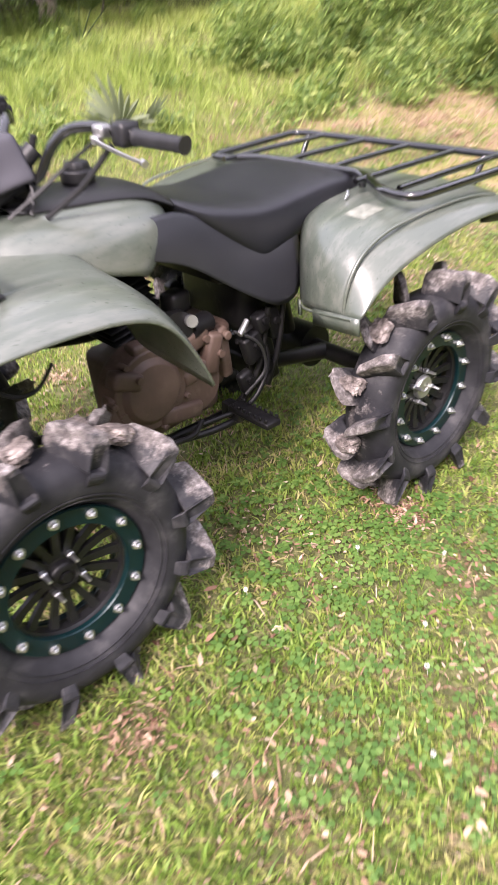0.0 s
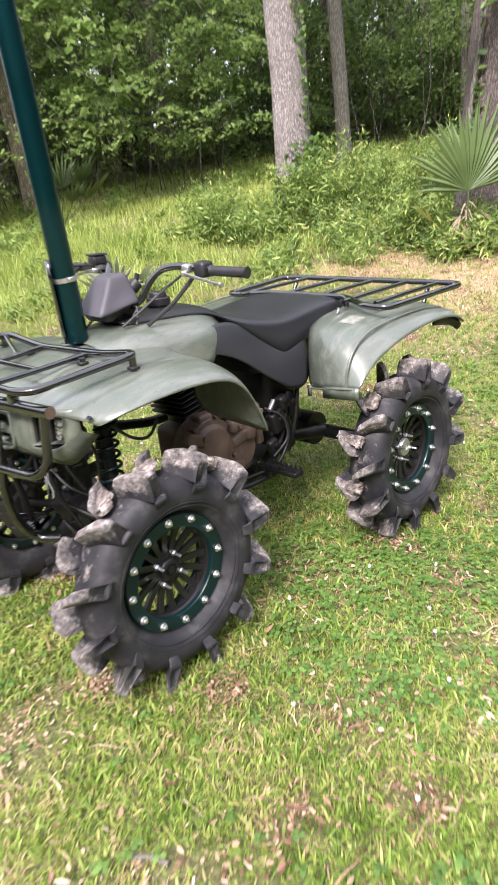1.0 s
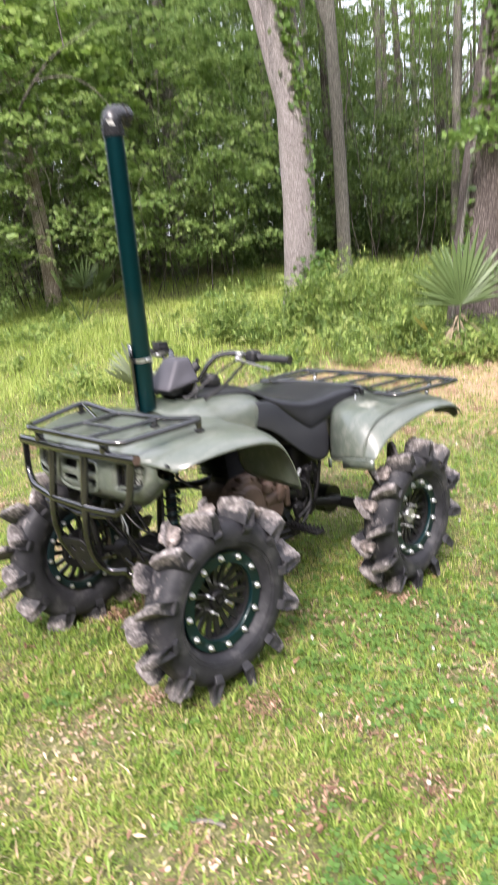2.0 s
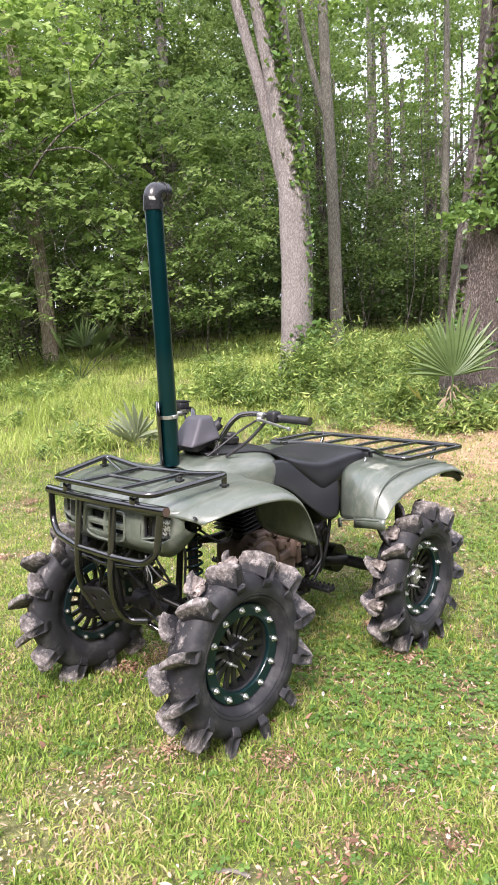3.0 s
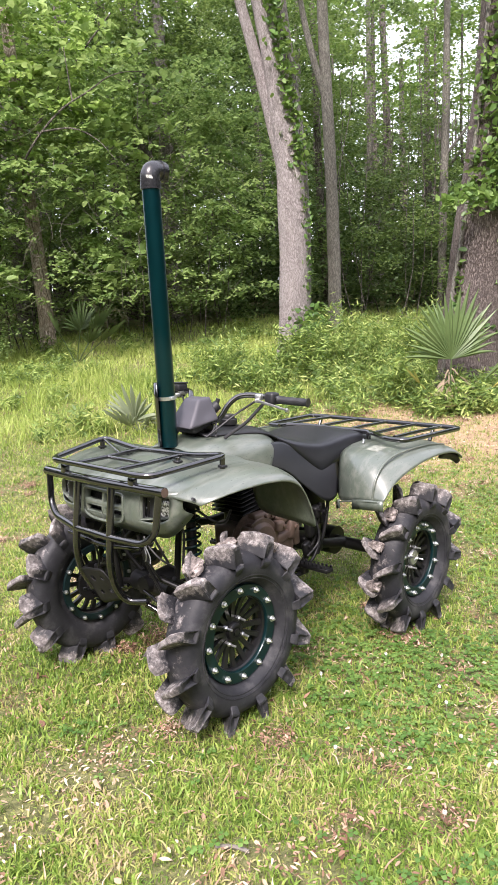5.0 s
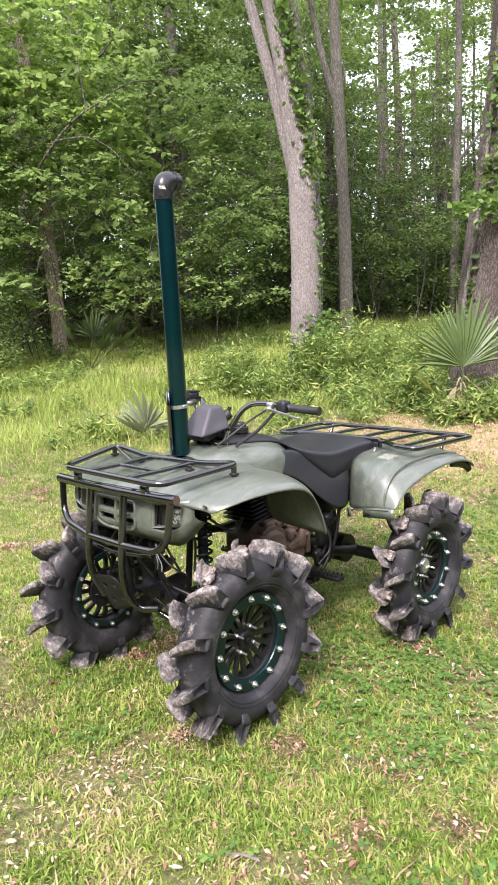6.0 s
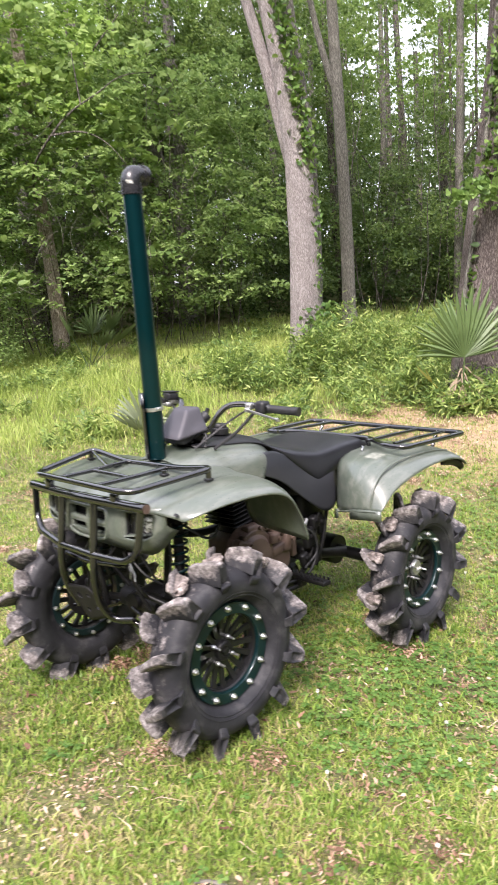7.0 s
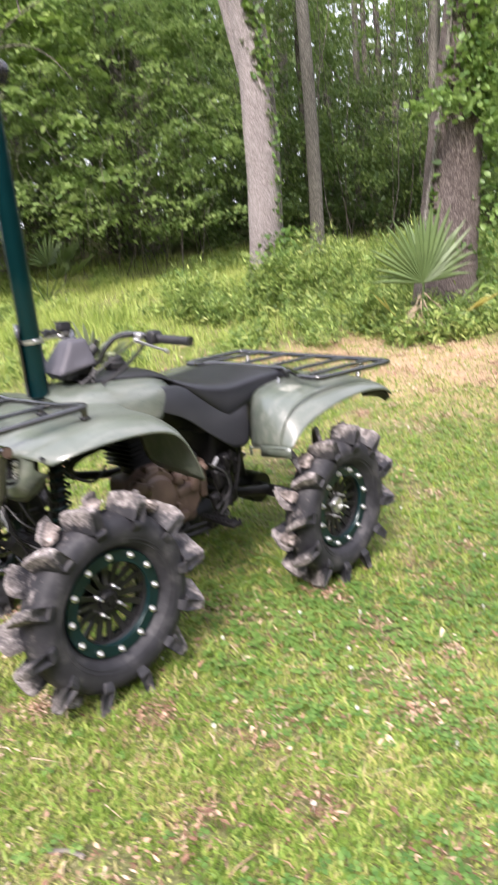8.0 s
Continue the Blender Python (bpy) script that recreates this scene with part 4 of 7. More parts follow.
rows = both([
    [(0.42, 0, 1.032), (0.42, 0.06, 1.031), (0.42, 0.08, 1.02)],
    [(0.3, 0, 1.045), (0.3, 0.09, 1.04), (0.3, 0.115, 1.022)],
    [(0.18, 0, 1.048), (0.18, 0.1, 1.044), (0.18, 0.128, 1.022)],
    [(0.09, 0, 1.045), (0.09, 0.11, 1.04), (0.08, 0.145, 1.012)],
    [(0.04, 0, 1.02), (0.03, 0.12, 1.008), (0.02, 0.165, 0.97)],
])
bm = bmesh.new()
grid(bm, rows)
bmesh.ops.recalc_face_normals(bm, faces=bm.faces)
soften(part("tank_top_panel", bm, BLACK_PLASTIC, bike, "black panel on top of the tank"), 0.006)
bm = bmesh.new()
drum(bm, (0.2, 0.0, 1.062), (0, 0, 1), 0.042, 0.03, 20)
drum(bm, (0.2, 0.0, 1.085), (0, 0, 1), 0.034, 0.022, 10, 0.03)
soften(part("fuel_cap", bm, BLACK_PLASTIC, bike), 0, 0, 0.004)

# ---- seat
SEAT = [(0.05, 0.13, 1.014, 0.985), (0.02, 0.172, 1.004, 0.963), (-0.03, 0.205, 0.99, 0.928), (-0.1, 0.222, 0.974, 0.88), (-0.178, 0.23, 0.964, 0.828), (-0.206, 0.231, 0.963, 0.812), (-0.226, 0.231, 0.963, 0.813), (-0.256, 0.231, 0.964, 0.822),
        (-0.336, 0.23, 0.973, 0.842), (-0.465, 0.228, 0.99, 0.868), (-0.56, 0.224, 0.986, 0.885), (-0.64, 0.215, 0.969, 0.898), (-0.72, 0.2, 0.947, 0.906), (-0.745, 0.18, 0.93, 0.908)]
bm = bmesh.new()
rows = both([[(x, 0, top), (x, w * 0.5, top - 0.004), (x, w * 0.9, top - 0.012), (x, w * 0.985, top - 0.03), (x, w, top - 0.055 if top - low > 0.08 else (top + low) / 2), (x, w * 1.01, low + 0.008), (x, w * 0.93, low - 0.004)] for x, w, top, low in SEAT])
vs = grid(bm, rows)
bm.faces.new(vs[0][::-1])
bm.faces.new(vs[-1])
bmesh.ops.recalc_face_normals(bm, faces=bm.faces)
soften(part("seat", bm, VINYL, bike, "black vinyl seat"), 0, 2)

# ---- black side covers under the seat
for s in (1, -1):
    bm = bmesh.new()
    rows = [
        [(0.22, s * 0.2, 0.97), (0.205, s * 0.217, 0.93), (0.195, s * 0.221, 0.905), (0.185, s * 0.222, 0.892)],
        [(0.1, s * 0.19, 0.985), (0.09, s * 0.216, 0.93), (0.08, s * 0.224, 0.89), (0.07, s * 0.225, 0.86)],
        [(0.02, s * 0.18, 0.972), (0.005, s * 0.212, 0.93), (-0.003, s * 0.227, 0.85), (-0.012, s * 0.229, 0.808)],
        [(-0.06, s * 0.2, 0.925), (-0.066, s * 0.219, 0.875), (-0.08, s * 0.232, 0.79), (-0.09, s * 0.234, 0.752)],
        [(-0.16, s * 0.208, 0.868), (-0.163, s * 0.226, 0.825), (-0.167, s * 0.236, 0.76), (-0.172, s * 0.238, 0.703)],
        [(-0.225, s * 0.212, 0.852), (-0.23, s * 0.228, 0.822), (-0.235, s * 0.24, 0.745), (-0.242, s * 0.241, 0.658)],
        [(-0.335, s * 0.216, 0.87), (-0.335, s * 0.23, 0.845), (-0.333, s * 0.243, 0.76), (-0.328, s * 0.243, 0.672)],
    ]
    grid(bm, rows)
    bmesh.ops.recalc_face_normals(bm, faces=bm.faces)
    soften(part("side_cover", bm, SIDE_PLASTIC, bike, "weathered black plastic side cover"), 0.006)

# ---- rear fender
bm = bmesh.new()
half = [
    [(-0.33, 0.237, 0.655), (-0.243, 0.34, 0.685), (-0.215, 0.45, 0.705), (-0.21, 0.54, 0.712), (-0.212, 0.562, 0.713)],
    [(-0.327, 0.24, 0.76), (-0.24, 0.34, 0.785), (-0.222, 0.45, 0.79), (-0.245, 0.54, 0.782), (-0.26, 0.567, 0.77)],
    [(-0.325, 0.24, 0.855), (-0.262, 0.34, 0.878), (-0.25, 0.45, 0.868), (-0.305, 0.54, 0.84), (-0.33, 0.572, 0.808)],
    [(-0.37, 0.225, 0.905), (-0.335, 0.34, 0.916), (-0.34, 0.455, 0.905), (-0.41, 0.545, 0.878), (-0.44, 0.578, 0.845)],
    [(-0.5, 0.2, 0.925), (-0.48, 0.34, 0.935), (-0.49, 0.46, 0.927), (-0.56, 0.55, 0.907), (-0.58, 0.585, 0.876)],
    [(-0.7, 0.2, 0.938), (-0.69, 0.34, 0.945), (-0.68, 0.47, 0.938), (-0.7, 0.56, 0.92), (-0.71, 0.595, 0.89)],
    [(-0.86, 0.2, 0.93), (-0.86, 0.34, 0.935), (-0.84, 0.48, 0.928), (-0.82, 0.57, 0.912), (-0.82, 0.602, 0.885)],
    [(-0.95, 0.2, 0.9), (-0.95, 0.34, 0.902), (-0.93, 0.48, 0.897), (-0.9, 0.575, 0.885), (-0.895, 0.605, 0.862)],
    [(-0.985, 0.2, 0.86), (-0.985, 0.34, 0.862), (-0.965, 0.48, 0.857), (-0.93, 0.578, 0.85), (-0.92, 0.602, 0.838)],
]
for s in (1, -1):
    vs = grid(bm, [[(x, s * y, z) for x, y, z in row] for row in half])
deck = [[(x, y * k, z) for k in (-1, 0, 1)] for x, y, z in (r[0] for r in half[4:])]
grid(bm, deck)
bmesh.ops.remove_doubles(bm, verts=bm.verts, dist=1e-4)
bmesh.ops.recalc_face_normals(bm, faces=bm.faces)
if sum(f.normal.z for f in bm.faces) < 0:
    bmesh.ops.reverse_faces(bm, faces=bm.faces)
rear_fender = soften(part("rear_fender", bm, GREEN_PLASTIC, bike, "olive green plastic rear fender"), 0.006)
# Dark strips added in place of the shade under the fender's tail.
for s in (1, -1):
    bm = bmesh.new()
    grid(bm, [[(x, s * y, z - 0.012) for x, y, z in row[1:4]] + [(row[4][0], s * (row[4][1] - 0.012), row[4][2] - 0.012), (row[4][0] + 0.01, s * (row[4][1] - 0.035), row[4][2] - 0.036)] for row in half[5:]])
    soften(part("fender_liner", bm, CHASSIS, rear_fender, "dark strip standing in for shade under the fender's tail"), 0.004, 1)
for s in (1, -1):
    flange = [(-0.328, 0.238, 0.657), (-0.3, 0.272, 0.668), (-0.252, 0.33, 0.684), (-0.226, 0.39, 0.696), (-0.213, 0.45, 0.706), (-0.209, 0.54, 0.713), (-0.211, 0.56, 0.714)]
    for edge in (flange[:2], flange[3:]):
        bm = bmesh.new()
        for p, q in zip(edge, edge[1:]):
            a, b, d = Vector((p[0] - 0.001, s * p[1], p[2] + 0.006)), Vector((q[0] - 0.001, s * q[1], q[2] + 0.006)), Vector((-0.003, 0, -0.046))
            bm.faces.new([bm.verts.new(v) for v in (a, b, b + d, a + d)])
        bmesh.ops.remove_doubles(bm, verts=bm.verts, dist=1e-4)
        soften(part("fender_flange", bm, GREEN_PLASTIC, rear_fender), 0.006, 0)
for s in (1, -1):
    bm = bmesh.new()
    sweep(bm, fillet([(-0.217, s * 0.5, 0.69), (-0.222, s * 0.5, 0.78), (-0.27, s * 0.505, 0.858), (-0.36, s * 0.51, 0.9), (-0.52, s * 0.515, 0.919), (-0.7, s * 0.53, 0.929), (-0.82, s * 0.54, 0.915)], 0.06), 0.005, 8)
    sweep(bm, fillet([(-0.325, s * 0.243, 0.652), (-0.238, s * 0.345, 0.684), (-0.209, s * 0.45, 0.704), (-0.205, s * 0.535, 0.713)], 0.04), 0.004, 8)
    part("fender_rib", bm, GREEN_PLASTIC, rear_fender)
bm = bmesh.new()
c = [Vector(p) for p in ((-0.335, 0.34, 0.916), (-0.34, 0.455, 0.905), (-0.48, 0.34, 0.935), (-0.49, 0.46, 0.927))]
grid(bm, [[(c[0].lerp(c[1], v)).lerp(c[2].lerp(c[3], v), u) + Vector((0.002, 0, 0.006)) for v in (0.15, 0.3, 0.45, 0.6, 0.72)] for u in (0.25, 0.4, 0.55, 0.7, 0.85)])
label = part("warning_label", bm, LABEL_GREY, rear_fender, "faded grey warning label")
wrap = label.modifiers.new("lie_on_fender", "SHRINKWRAP")
wrap.target, wrap.wrap_method, wrap.offset = rear_fender, "NEAREST_SURFACEPOINT", 0.0012

# ---- rear rack
rz = 0.985
rack = tube("rear_rack", [(-0.59, -0.2, rz - 0.012), (-0.59, 0.24, rz - 0.012), (-0.46, 0.42, rz - 0.02), (-0.46, 0.52, rz - 0.02), (-0.97, 0.55, rz), (-0.995, 0.5, rz), (-0.995, -0.36, rz), (-0.97, -0.41, rz), (-0.54, -0.385, rz - 0.02), (-0.54, -0.31, rz - 0.02)],
            0.0125, TUBE_BLACK, bike, 0.06, True, 12, "black tubular rear rack")
for y in (-0.27, -0.08, 0.11, 0.29, 0.44):
    tube("rack_bar", [(-0.585 if abs(y) < 0.25 else -0.5, y, rz - 0.014), (-0.7, y, rz - 0.006), (-0.99, y, rz)], 0.0095, TUBE_BLACK, rack)
for s in (1, -1):
    tube("rack_leg", [(-0.59, s * 0.22 + 0.02, rz - 0.012), (-0.595, s * 0.22 + 0.02, 0.925)], 0.011, TUBE_BLACK, rack)
    tube("rack_leg", [(-0.94, s * 0.36 + 0.06, rz), (-0.9, s * 0.36 + 0.06, 0.915)], 0.01, TUBE_BLACK, rack)
tube("seat_catch", [(-0.46, 0.29, 0.93), (-0.47, 0.29, 0.945), (-0.49, 0.27, 0.947), (-0.5, 0.265, 0.93)], 0.004, CHROME, bike, 0.01, seg=6)

# ---- handlebar, controls and cables
bar_half = [(0.362, 0.05, 1.07), (0.345, 0.092, 1.09), (0.32, 0.112, 1.15), (0.29, 0.138, 1.186), (0.262, 0.185, 1.194), (0.238, 0.24, 1.188), (0.215, 0.44, 1.172)]
hb = tube("handlebar", [(x, -y, z) for x, y, z in reversed(bar_half)] + bar_half, 0.012, TUBE_BLACK, bike, 0.04, seg=12, label="black tubular handlebar")
for s in (1, -1):
    bm = bmesh.new()
    a, b = Vector((0.231, s * 0.315, 1.1775)), Vector((0.213, s * 0.452, 1.1725))
    pts = [a.lerp(b, k / 16) for k in range(17)]
    sweep(bm, pts, [0.0185 if k == 0 else (0.019 if k == 16 else 0.0158 + 0.0008 * (k % 2)) for k in range(17)], 14)
    part("grip", bm, RUBBER_GREY, hb, "ribbed rubber grip")
    bm = bmesh.new()
    block(bm, (0.233, s * 0.28, 1.182), (0.05, 0.05, 0.052), (0, 0, -4 * s), 0.012)
    block(bm, (0.218, s * 0.285, 1.2), (0.018, 0.024, 0.012), bevel=0.003)
    part("switch_housing", bm, BLACK_PLASTIC, hb)
    bm = bmesh.new()
    block(bm, (0.256, s * 0.232, 1.186), (0.04, 0.03, 0.028), (0, 0, 15 * s), 0.007)
    block(bm, (0.278, s * 0.24, 1.172), (0.026, 0.02, 0.018), (0, 0, 30 * s), 0.005)
    part("lever_clamp", bm, ALLOY, hb, "dull metal lever clamp")
    bm = bmesh.new()
    sweep(bm, fillet([(0.282, s * 0.236, 1.172), (0.292, s * 0.28, 1.168), (0.288, s * 0.35, 1.154), (0.272, s * 0.392, 1.142)], 0.03), [0.008 - 0.0025 * k / 13 for k in range(14)], 8, flat=0.7)
    drum(bm, (0.272, s * 0.392, 1.142), (0.2, 1, -0.2), 0.0078, 0.012, 10)
    part("lever", bm, ALLOY, hb, "bare alloy hand lever")
bm = bmesh.new()
block(bm, (0.262, -0.245, 1.206), (0.052, 0.06, 0.034), (0, 0, -12), 0.008)
block(bm, (0.262, -0.245, 1.226), (0.056, 0.064, 0.007), (0, 0, -12), 0.003)
part("brake_reservoir", bm, BLACK_PLASTIC, hb, "black brake fluid reservoir")
bm = bmesh.new()
block(bm, (0.362, 0, 1.062), (0.05, 0.1, 0.05), (0, -20, 0), 0.008)
block(bm, (0.375, 0, 1.03), (0.07, 0.07, 0.05), (0, -20, 0), 0.01)
part("steering_clamp", bm, CHASSIS, hb)
# vinyl-covered instrument pod
bm = bmesh.new()
lo = [(0.512, 0.085, 1.055), (0.5, -0.075, 1.055), (0.352, -0.1, 1.085), (0.352, 0.1, 1.085)]
hi = [(0.44, 0.058, 1.176), (0.43, -0.035, 1.176), (0.372, -0.05, 1.184), (0.372, 0.062, 1.184)]
a, b = [bm.verts.new(p) for p in lo], [bm.verts.new(p) for p in hi]
bm.faces.new(b)
bm.faces.new(a[::-1])
for k in range(4):
    bm.faces.new((a[k], a[(k + 1) % 4], b[(k + 1) % 4], b[k]))
bmesh.ops.bevel(bm, geom=list(bm.edges), offset=0.014, segments=3, affect="EDGES", profile=0.6)
bmesh.ops.subdivide_edges(bm, edges=[e for e in bm.edges if e.calc_length() > 0.03], cuts=5, use_grid_fill=True)
bmesh.ops.recalc_face_normals(bm, faces=bm.faces)
for v in bm.verts:
    v.co += Vector((0.3, 0.6, 0.6)) * 0.006 * noise.noise(Vector((v.co.x * 14, v.co.y * 9, v.co.z * 26)))
part("pod_cover", bm, GREY_VINYL, bike, "dark grey vinyl cover over the instrument pod")
bm = bmesh.new()
block(bm, (0.42, 0, 1.08), (0.12, 0.14, 0.07), (0, 20, 0), 0.02)
drum(bm, (0.35, 0.055, 1.13), (-0.7, 0.2, 0.6), 0.022, 0.05, 14)
drum(bm, (0.335, 0.06, 1.15), (-0.2, 0.2, 0.9), 0.009, 0.05, 10)
block(bm, (0.342, -0.02, 1.12), (0.05, 0.07, 0.045), (0, 30, 0), 0.01)
part("instrument_pod", bm, BLACK_PLASTIC, bike, "black ignition switch and gauge pod")
for i, (p, r) in enumerate((([(0.275, 0.225, 1.168), (0.31, 0.16, 1.12), (0.38, 0.12, 1.06), (0.44, 0.1, 1.02)], 0.0045), ([(0.25, 0.25, 1.16), (0.3, 0.2, 1.08), (0.34, 0.16, 1.04), (0.37, 0.14, 1.015)], 0.007),
                            ([(0.27, -0.22, 1.168), (0.31, -0.14, 1.11), (0.4, -0.08, 1.05), (0.47, -0.06, 1.01)], 0.0045), ([(0.36, 0.06, 1.11), (0.37, 0.1, 1.06), (0.39, 0.11, 1.02)], 0.004),
                            ([(0.34, 0.05, 1.12), (0.36, 0.09, 1.07), (0.4, 0.09, 1.03)], 0.0035), ([(0.3, -0.26, 1.2), (0.36, -0.27, 1.17), (0.4, -0.2, 1.1), (0.42, -0.1, 1.04)], 0.006),
                            ([(0.29, -0.25, 1.19), (0.38, -0.26, 1.2), (0.42, -0.2, 1.12), (0.44, -0.1, 1.05)], 0.0045))):
    tube("cable", p, r, RUBBER_GREY, bike, 0.05, seg=7, label="black control cable" if i == 0 else "")

# ---- engine
bm = bmesh.new()
block(bm, (0.08, 0.05, 0.49), (0.32, 0.2, 0.26), (0, 4, 0), 0.03, 3)
block(bm, (-0.04, 0.05, 0.55), (0.16, 0.22, 0.2), (0, -12, 0), 0.025, 3)
engine = part("engine", bm, ENGINE_MUD, bike, "engine crankcase caked with brown mud")
bm = bmesh.new()
drum(bm, (0.19, 0.165, 0.54), (0, 1, 0), 0.128, 0.07, 28, 0.115)
drum(bm, (0.19, 0.205, 0.54), (0, 1, 0), 0.1, 0.02, 28, 0.08)
for k in range(7):
    a = k * 2 * math.pi / 7
    drum(bm, (0.19 + 0.122 * math.cos(a), 0.195, 0.54 + 0.122 * math.sin(a)), (0, 1, 0), 0.01, 0.03, 8)
soften(part("clutch_cover", bm, ENGINE_MUD, engine, "round cover caked with brown mud"), 0, 0, 0.004)
bm = bmesh.new()
drum(bm, (0.03, 0.165, 0.49), (0, 1, 0), 0.085, 0.06, 24, 0.075)
block(bm, (0.02, 0.185, 0.545), (0.13, 0.045, 0.045), (0, 12, 0), 0.01)
block(bm, (0.1, 0.19, 0.44), (0.14, 0.04, 0.05), (0, -8, 0), 0.01)
block(bm, (-0.085, 0.16, 0.555), (0.035, 0.05, 0.16), (0, 6, 0), 0.008)
drum(bm, (-0.085, 0.188, 0.61), (0, 1, 0), 0.014, 0.02, 12)
soften(part("gear_cover", bm, ENGINE_MUD, engine), 0, 0, 0.004)
for x, z, w, h, d in ((0.27, 0.6, 0.09, 0.05, 0.2), (0.16, 0.655, 0.14, 0.045, 0.17), (0.03, 0.63, 0.1, 0.06, 0.175), (-0.02, 0.58, 0.05, 0.12, 0.19), (0.3, 0.5, 0.05, 0.12, 0.17), (0.08, 0.6, 0.05, 0.05, 0.2)):
    bm = bmesh.new()
    block(bm, (x, d, z), (w, 0.05, h), (0, 20 * math.sin(x * 40), 0), 0.012, 2)
    drum(bm, (x - 0.3 * w, d + 0.025, z), (0, 1, 0), 0.011, 0.02, 8)
    part("engine_boss", bm, ENGINE_MUD, engine)
for k in range(8):
    bm = bmesh.new()
    block(bm, (0.165 + 0.004 * k, 0.04, 0.675 + 0.019 * k), (0.16, 0.19, 0.006), (0, 10, 0), 0.0025, 1)
    part("cooling_fin", bm, CHASSIS, engine)
bm = bmesh.new()
block(bm, (0.14, 0.03, 0.7), (0.12, 0.14, 0.2), (0, 10, 0), 0.015)
block(bm, (0.165, 0, 0.83), (0.15, 0.17, 0.06), (0, 10, 0), 0.02)
part("cylinder", bm, CHASSIS, engine, "black finned cylinder")
tube("exhaust_pipe", [(0.22, -0.06, 0.74), (0.36, -0.1, 0.7), (0.34, -0.2, 0.6), (0.1, -0.22, 0.55), (-0.4, -0.24, 0.6)], 0.02, CHASSIS, engine, 0.08)
bm = bmesh.new()
drum(bm, (0.06, 0.15, 0.68), (0.3, 1, 0.1), 0.04, 0.08, 18)
drum(bm, (0.0, 0.17, 0.66), (1, 0.2, 0), 0.03, 0.08, 16)
block(bm, (0.04, 0.13, 0.73), (0.07, 0.06, 0.06), (0, 0, 10), 0.012)
part("carburettor", bm, CHASSIS, engine)
bm = bmesh.new()
drum(bm, (0.045, 0.2, 0.695), (0.3, 1, 0.2), 0.017, 0.02, 12)
part("carburettor_fitting", bm, ALLOY, engine, "bright metal carburettor fitting")
bm = bmesh.new()
drum(bm, (-0.13, 0.21, 0.625), (1, 0.3, -0.7), 0.009, 0.05, 10)
part("carburettor_fitting", bm, ALLOY, engine, "bright metal carburettor fitting")

# ---- frame
for s in (1, -1):
    tube("frame_rail", [(0.62, s * 0.1, 0.46), (0.42, s * 0.13, 0.33), (-0.16, s * 0.14, 0.33), (-0.32, s * 0.13, 0.45), (-0.36, s * 0.12, 0.72), (-0.75, s * 0.13, 0.86)], 0.014, CHASSIS, bike, 0.08)
    tube("frame_rail", [(0.6, s * 0.1, 0.46), (0.58, s * 0.1, 0.86), (0.35, s * 0.09, 0.92), (-0.3, s * 0.12, 0.82), (-0.36, s * 0.12, 0.72)], 0.014, CHASSIS, bike, 0.08)
    tube("frame_brace", [(-0.14, s * 0.17, 0.35), (-0.2, s * 0.2, 0.48), (-0.23, s * 0.21, 0.66)], 0.0095, CHASSIS, bike)
    tube("frame_brace", [(-0.24, s * 0.19, 0.4), (-0.27, s * 0.21, 0.52), (-0.29, s * 0.21, 0.66)], 0.009, CHASSIS, bike)
    tube("frame_loop", [(0.02, s * 0.18, 0.36), (-0.14, s * 0.23, 0.38), (-0.22, s * 0.22, 0.48), (-0.22, s * 0.2, 0.56), (-0.12, s * 0.19, 0.58)], 0.008, CHASSIS, bike, 0.06, label="bent black guard bar" if s > 0 else "")
    for x, y, z, a, b, c in ((-0.17, 0.2, 0.55, 0.07, 0.035, 0.09), (-0.2, 0.205, 0.62, 0.045, 0.04, 0.06), (-0.14, 0.2, 0.45, 0.05, 0.03, 0.07), (-0.26, 0.19, 0.6, 0.05, 0.04, 0.1)):
        bm = bmesh.new()
        block(bm, (x, s * y, z), (a, b, c), (0, 18, 0), 0.01, 2)
        drum(bm, (x, s * (y + 0.022), z + 0.01), (0, 1, 0), 0.011, 0.014, 10)
        part("bracket", bm, CHASSIS, bike)
    tube("brake_line", [(-0.1, s * 0.2, 0.62), (-0.17, s * 0.235, 0.58), (-0.2, s * 0.235, 0.48), (-0.12, s * 0.22, 0.42)], 0.005, RUBBER_GREY, bike, 0.04, seg=7)
    # footpeg with teeth
    bm = bmesh.new()
    block(bm, (-0.09, s * 0.285, 0.388), (0.055, 0.17, 0.02), (0, 0, 0), 0.005)
    block(bm, (-0.09, s * 0.2, 0.37), (0.04, 0.08, 0.05), (0, 0, 0), 0.008)
    for k in range(7):
        for dx in (-0.022, 0.022):
            block(bm, (-0.09 + dx, s * (0.22 + 0.023 * k), 0.402), (0.006, 0.011, 0.014), (0, 0, 0), 0.0015, 1)
    part("footpeg", bm, CHASSIS, bike, "black toothed footpeg")
tube("shift_pedal", [(0.05, 0.22, 0.4), (0.1, 0.25, 0.385), (0.19, 0.26, 0.4)], 0.008, CHASSIS, bike, 0.03, seg=8)
tube("skid_rail", [(0.24, 0.1, 0.32), (0.0, 0.2, 0.335), (-0.12, 0.22, 0.35)], 0.011, CHASSIS, bike)

# ---- rear axle and swing arm
bm = bmesh.new()
sweep(bm, [(-0.22, 0.09, 0.44), (-0.42, 0.1, 0.4), (REAR_X, 0.11, REAR_HUB)], [0.028, 0.025, 0.03], 10)
sweep(bm, [(-0.22, -0.09, 0.44), (-0.42, -0.1, 0.4), (REAR_X, -0.11, REAR_HUB)], [0.028, 0.025, 0.03], 10)
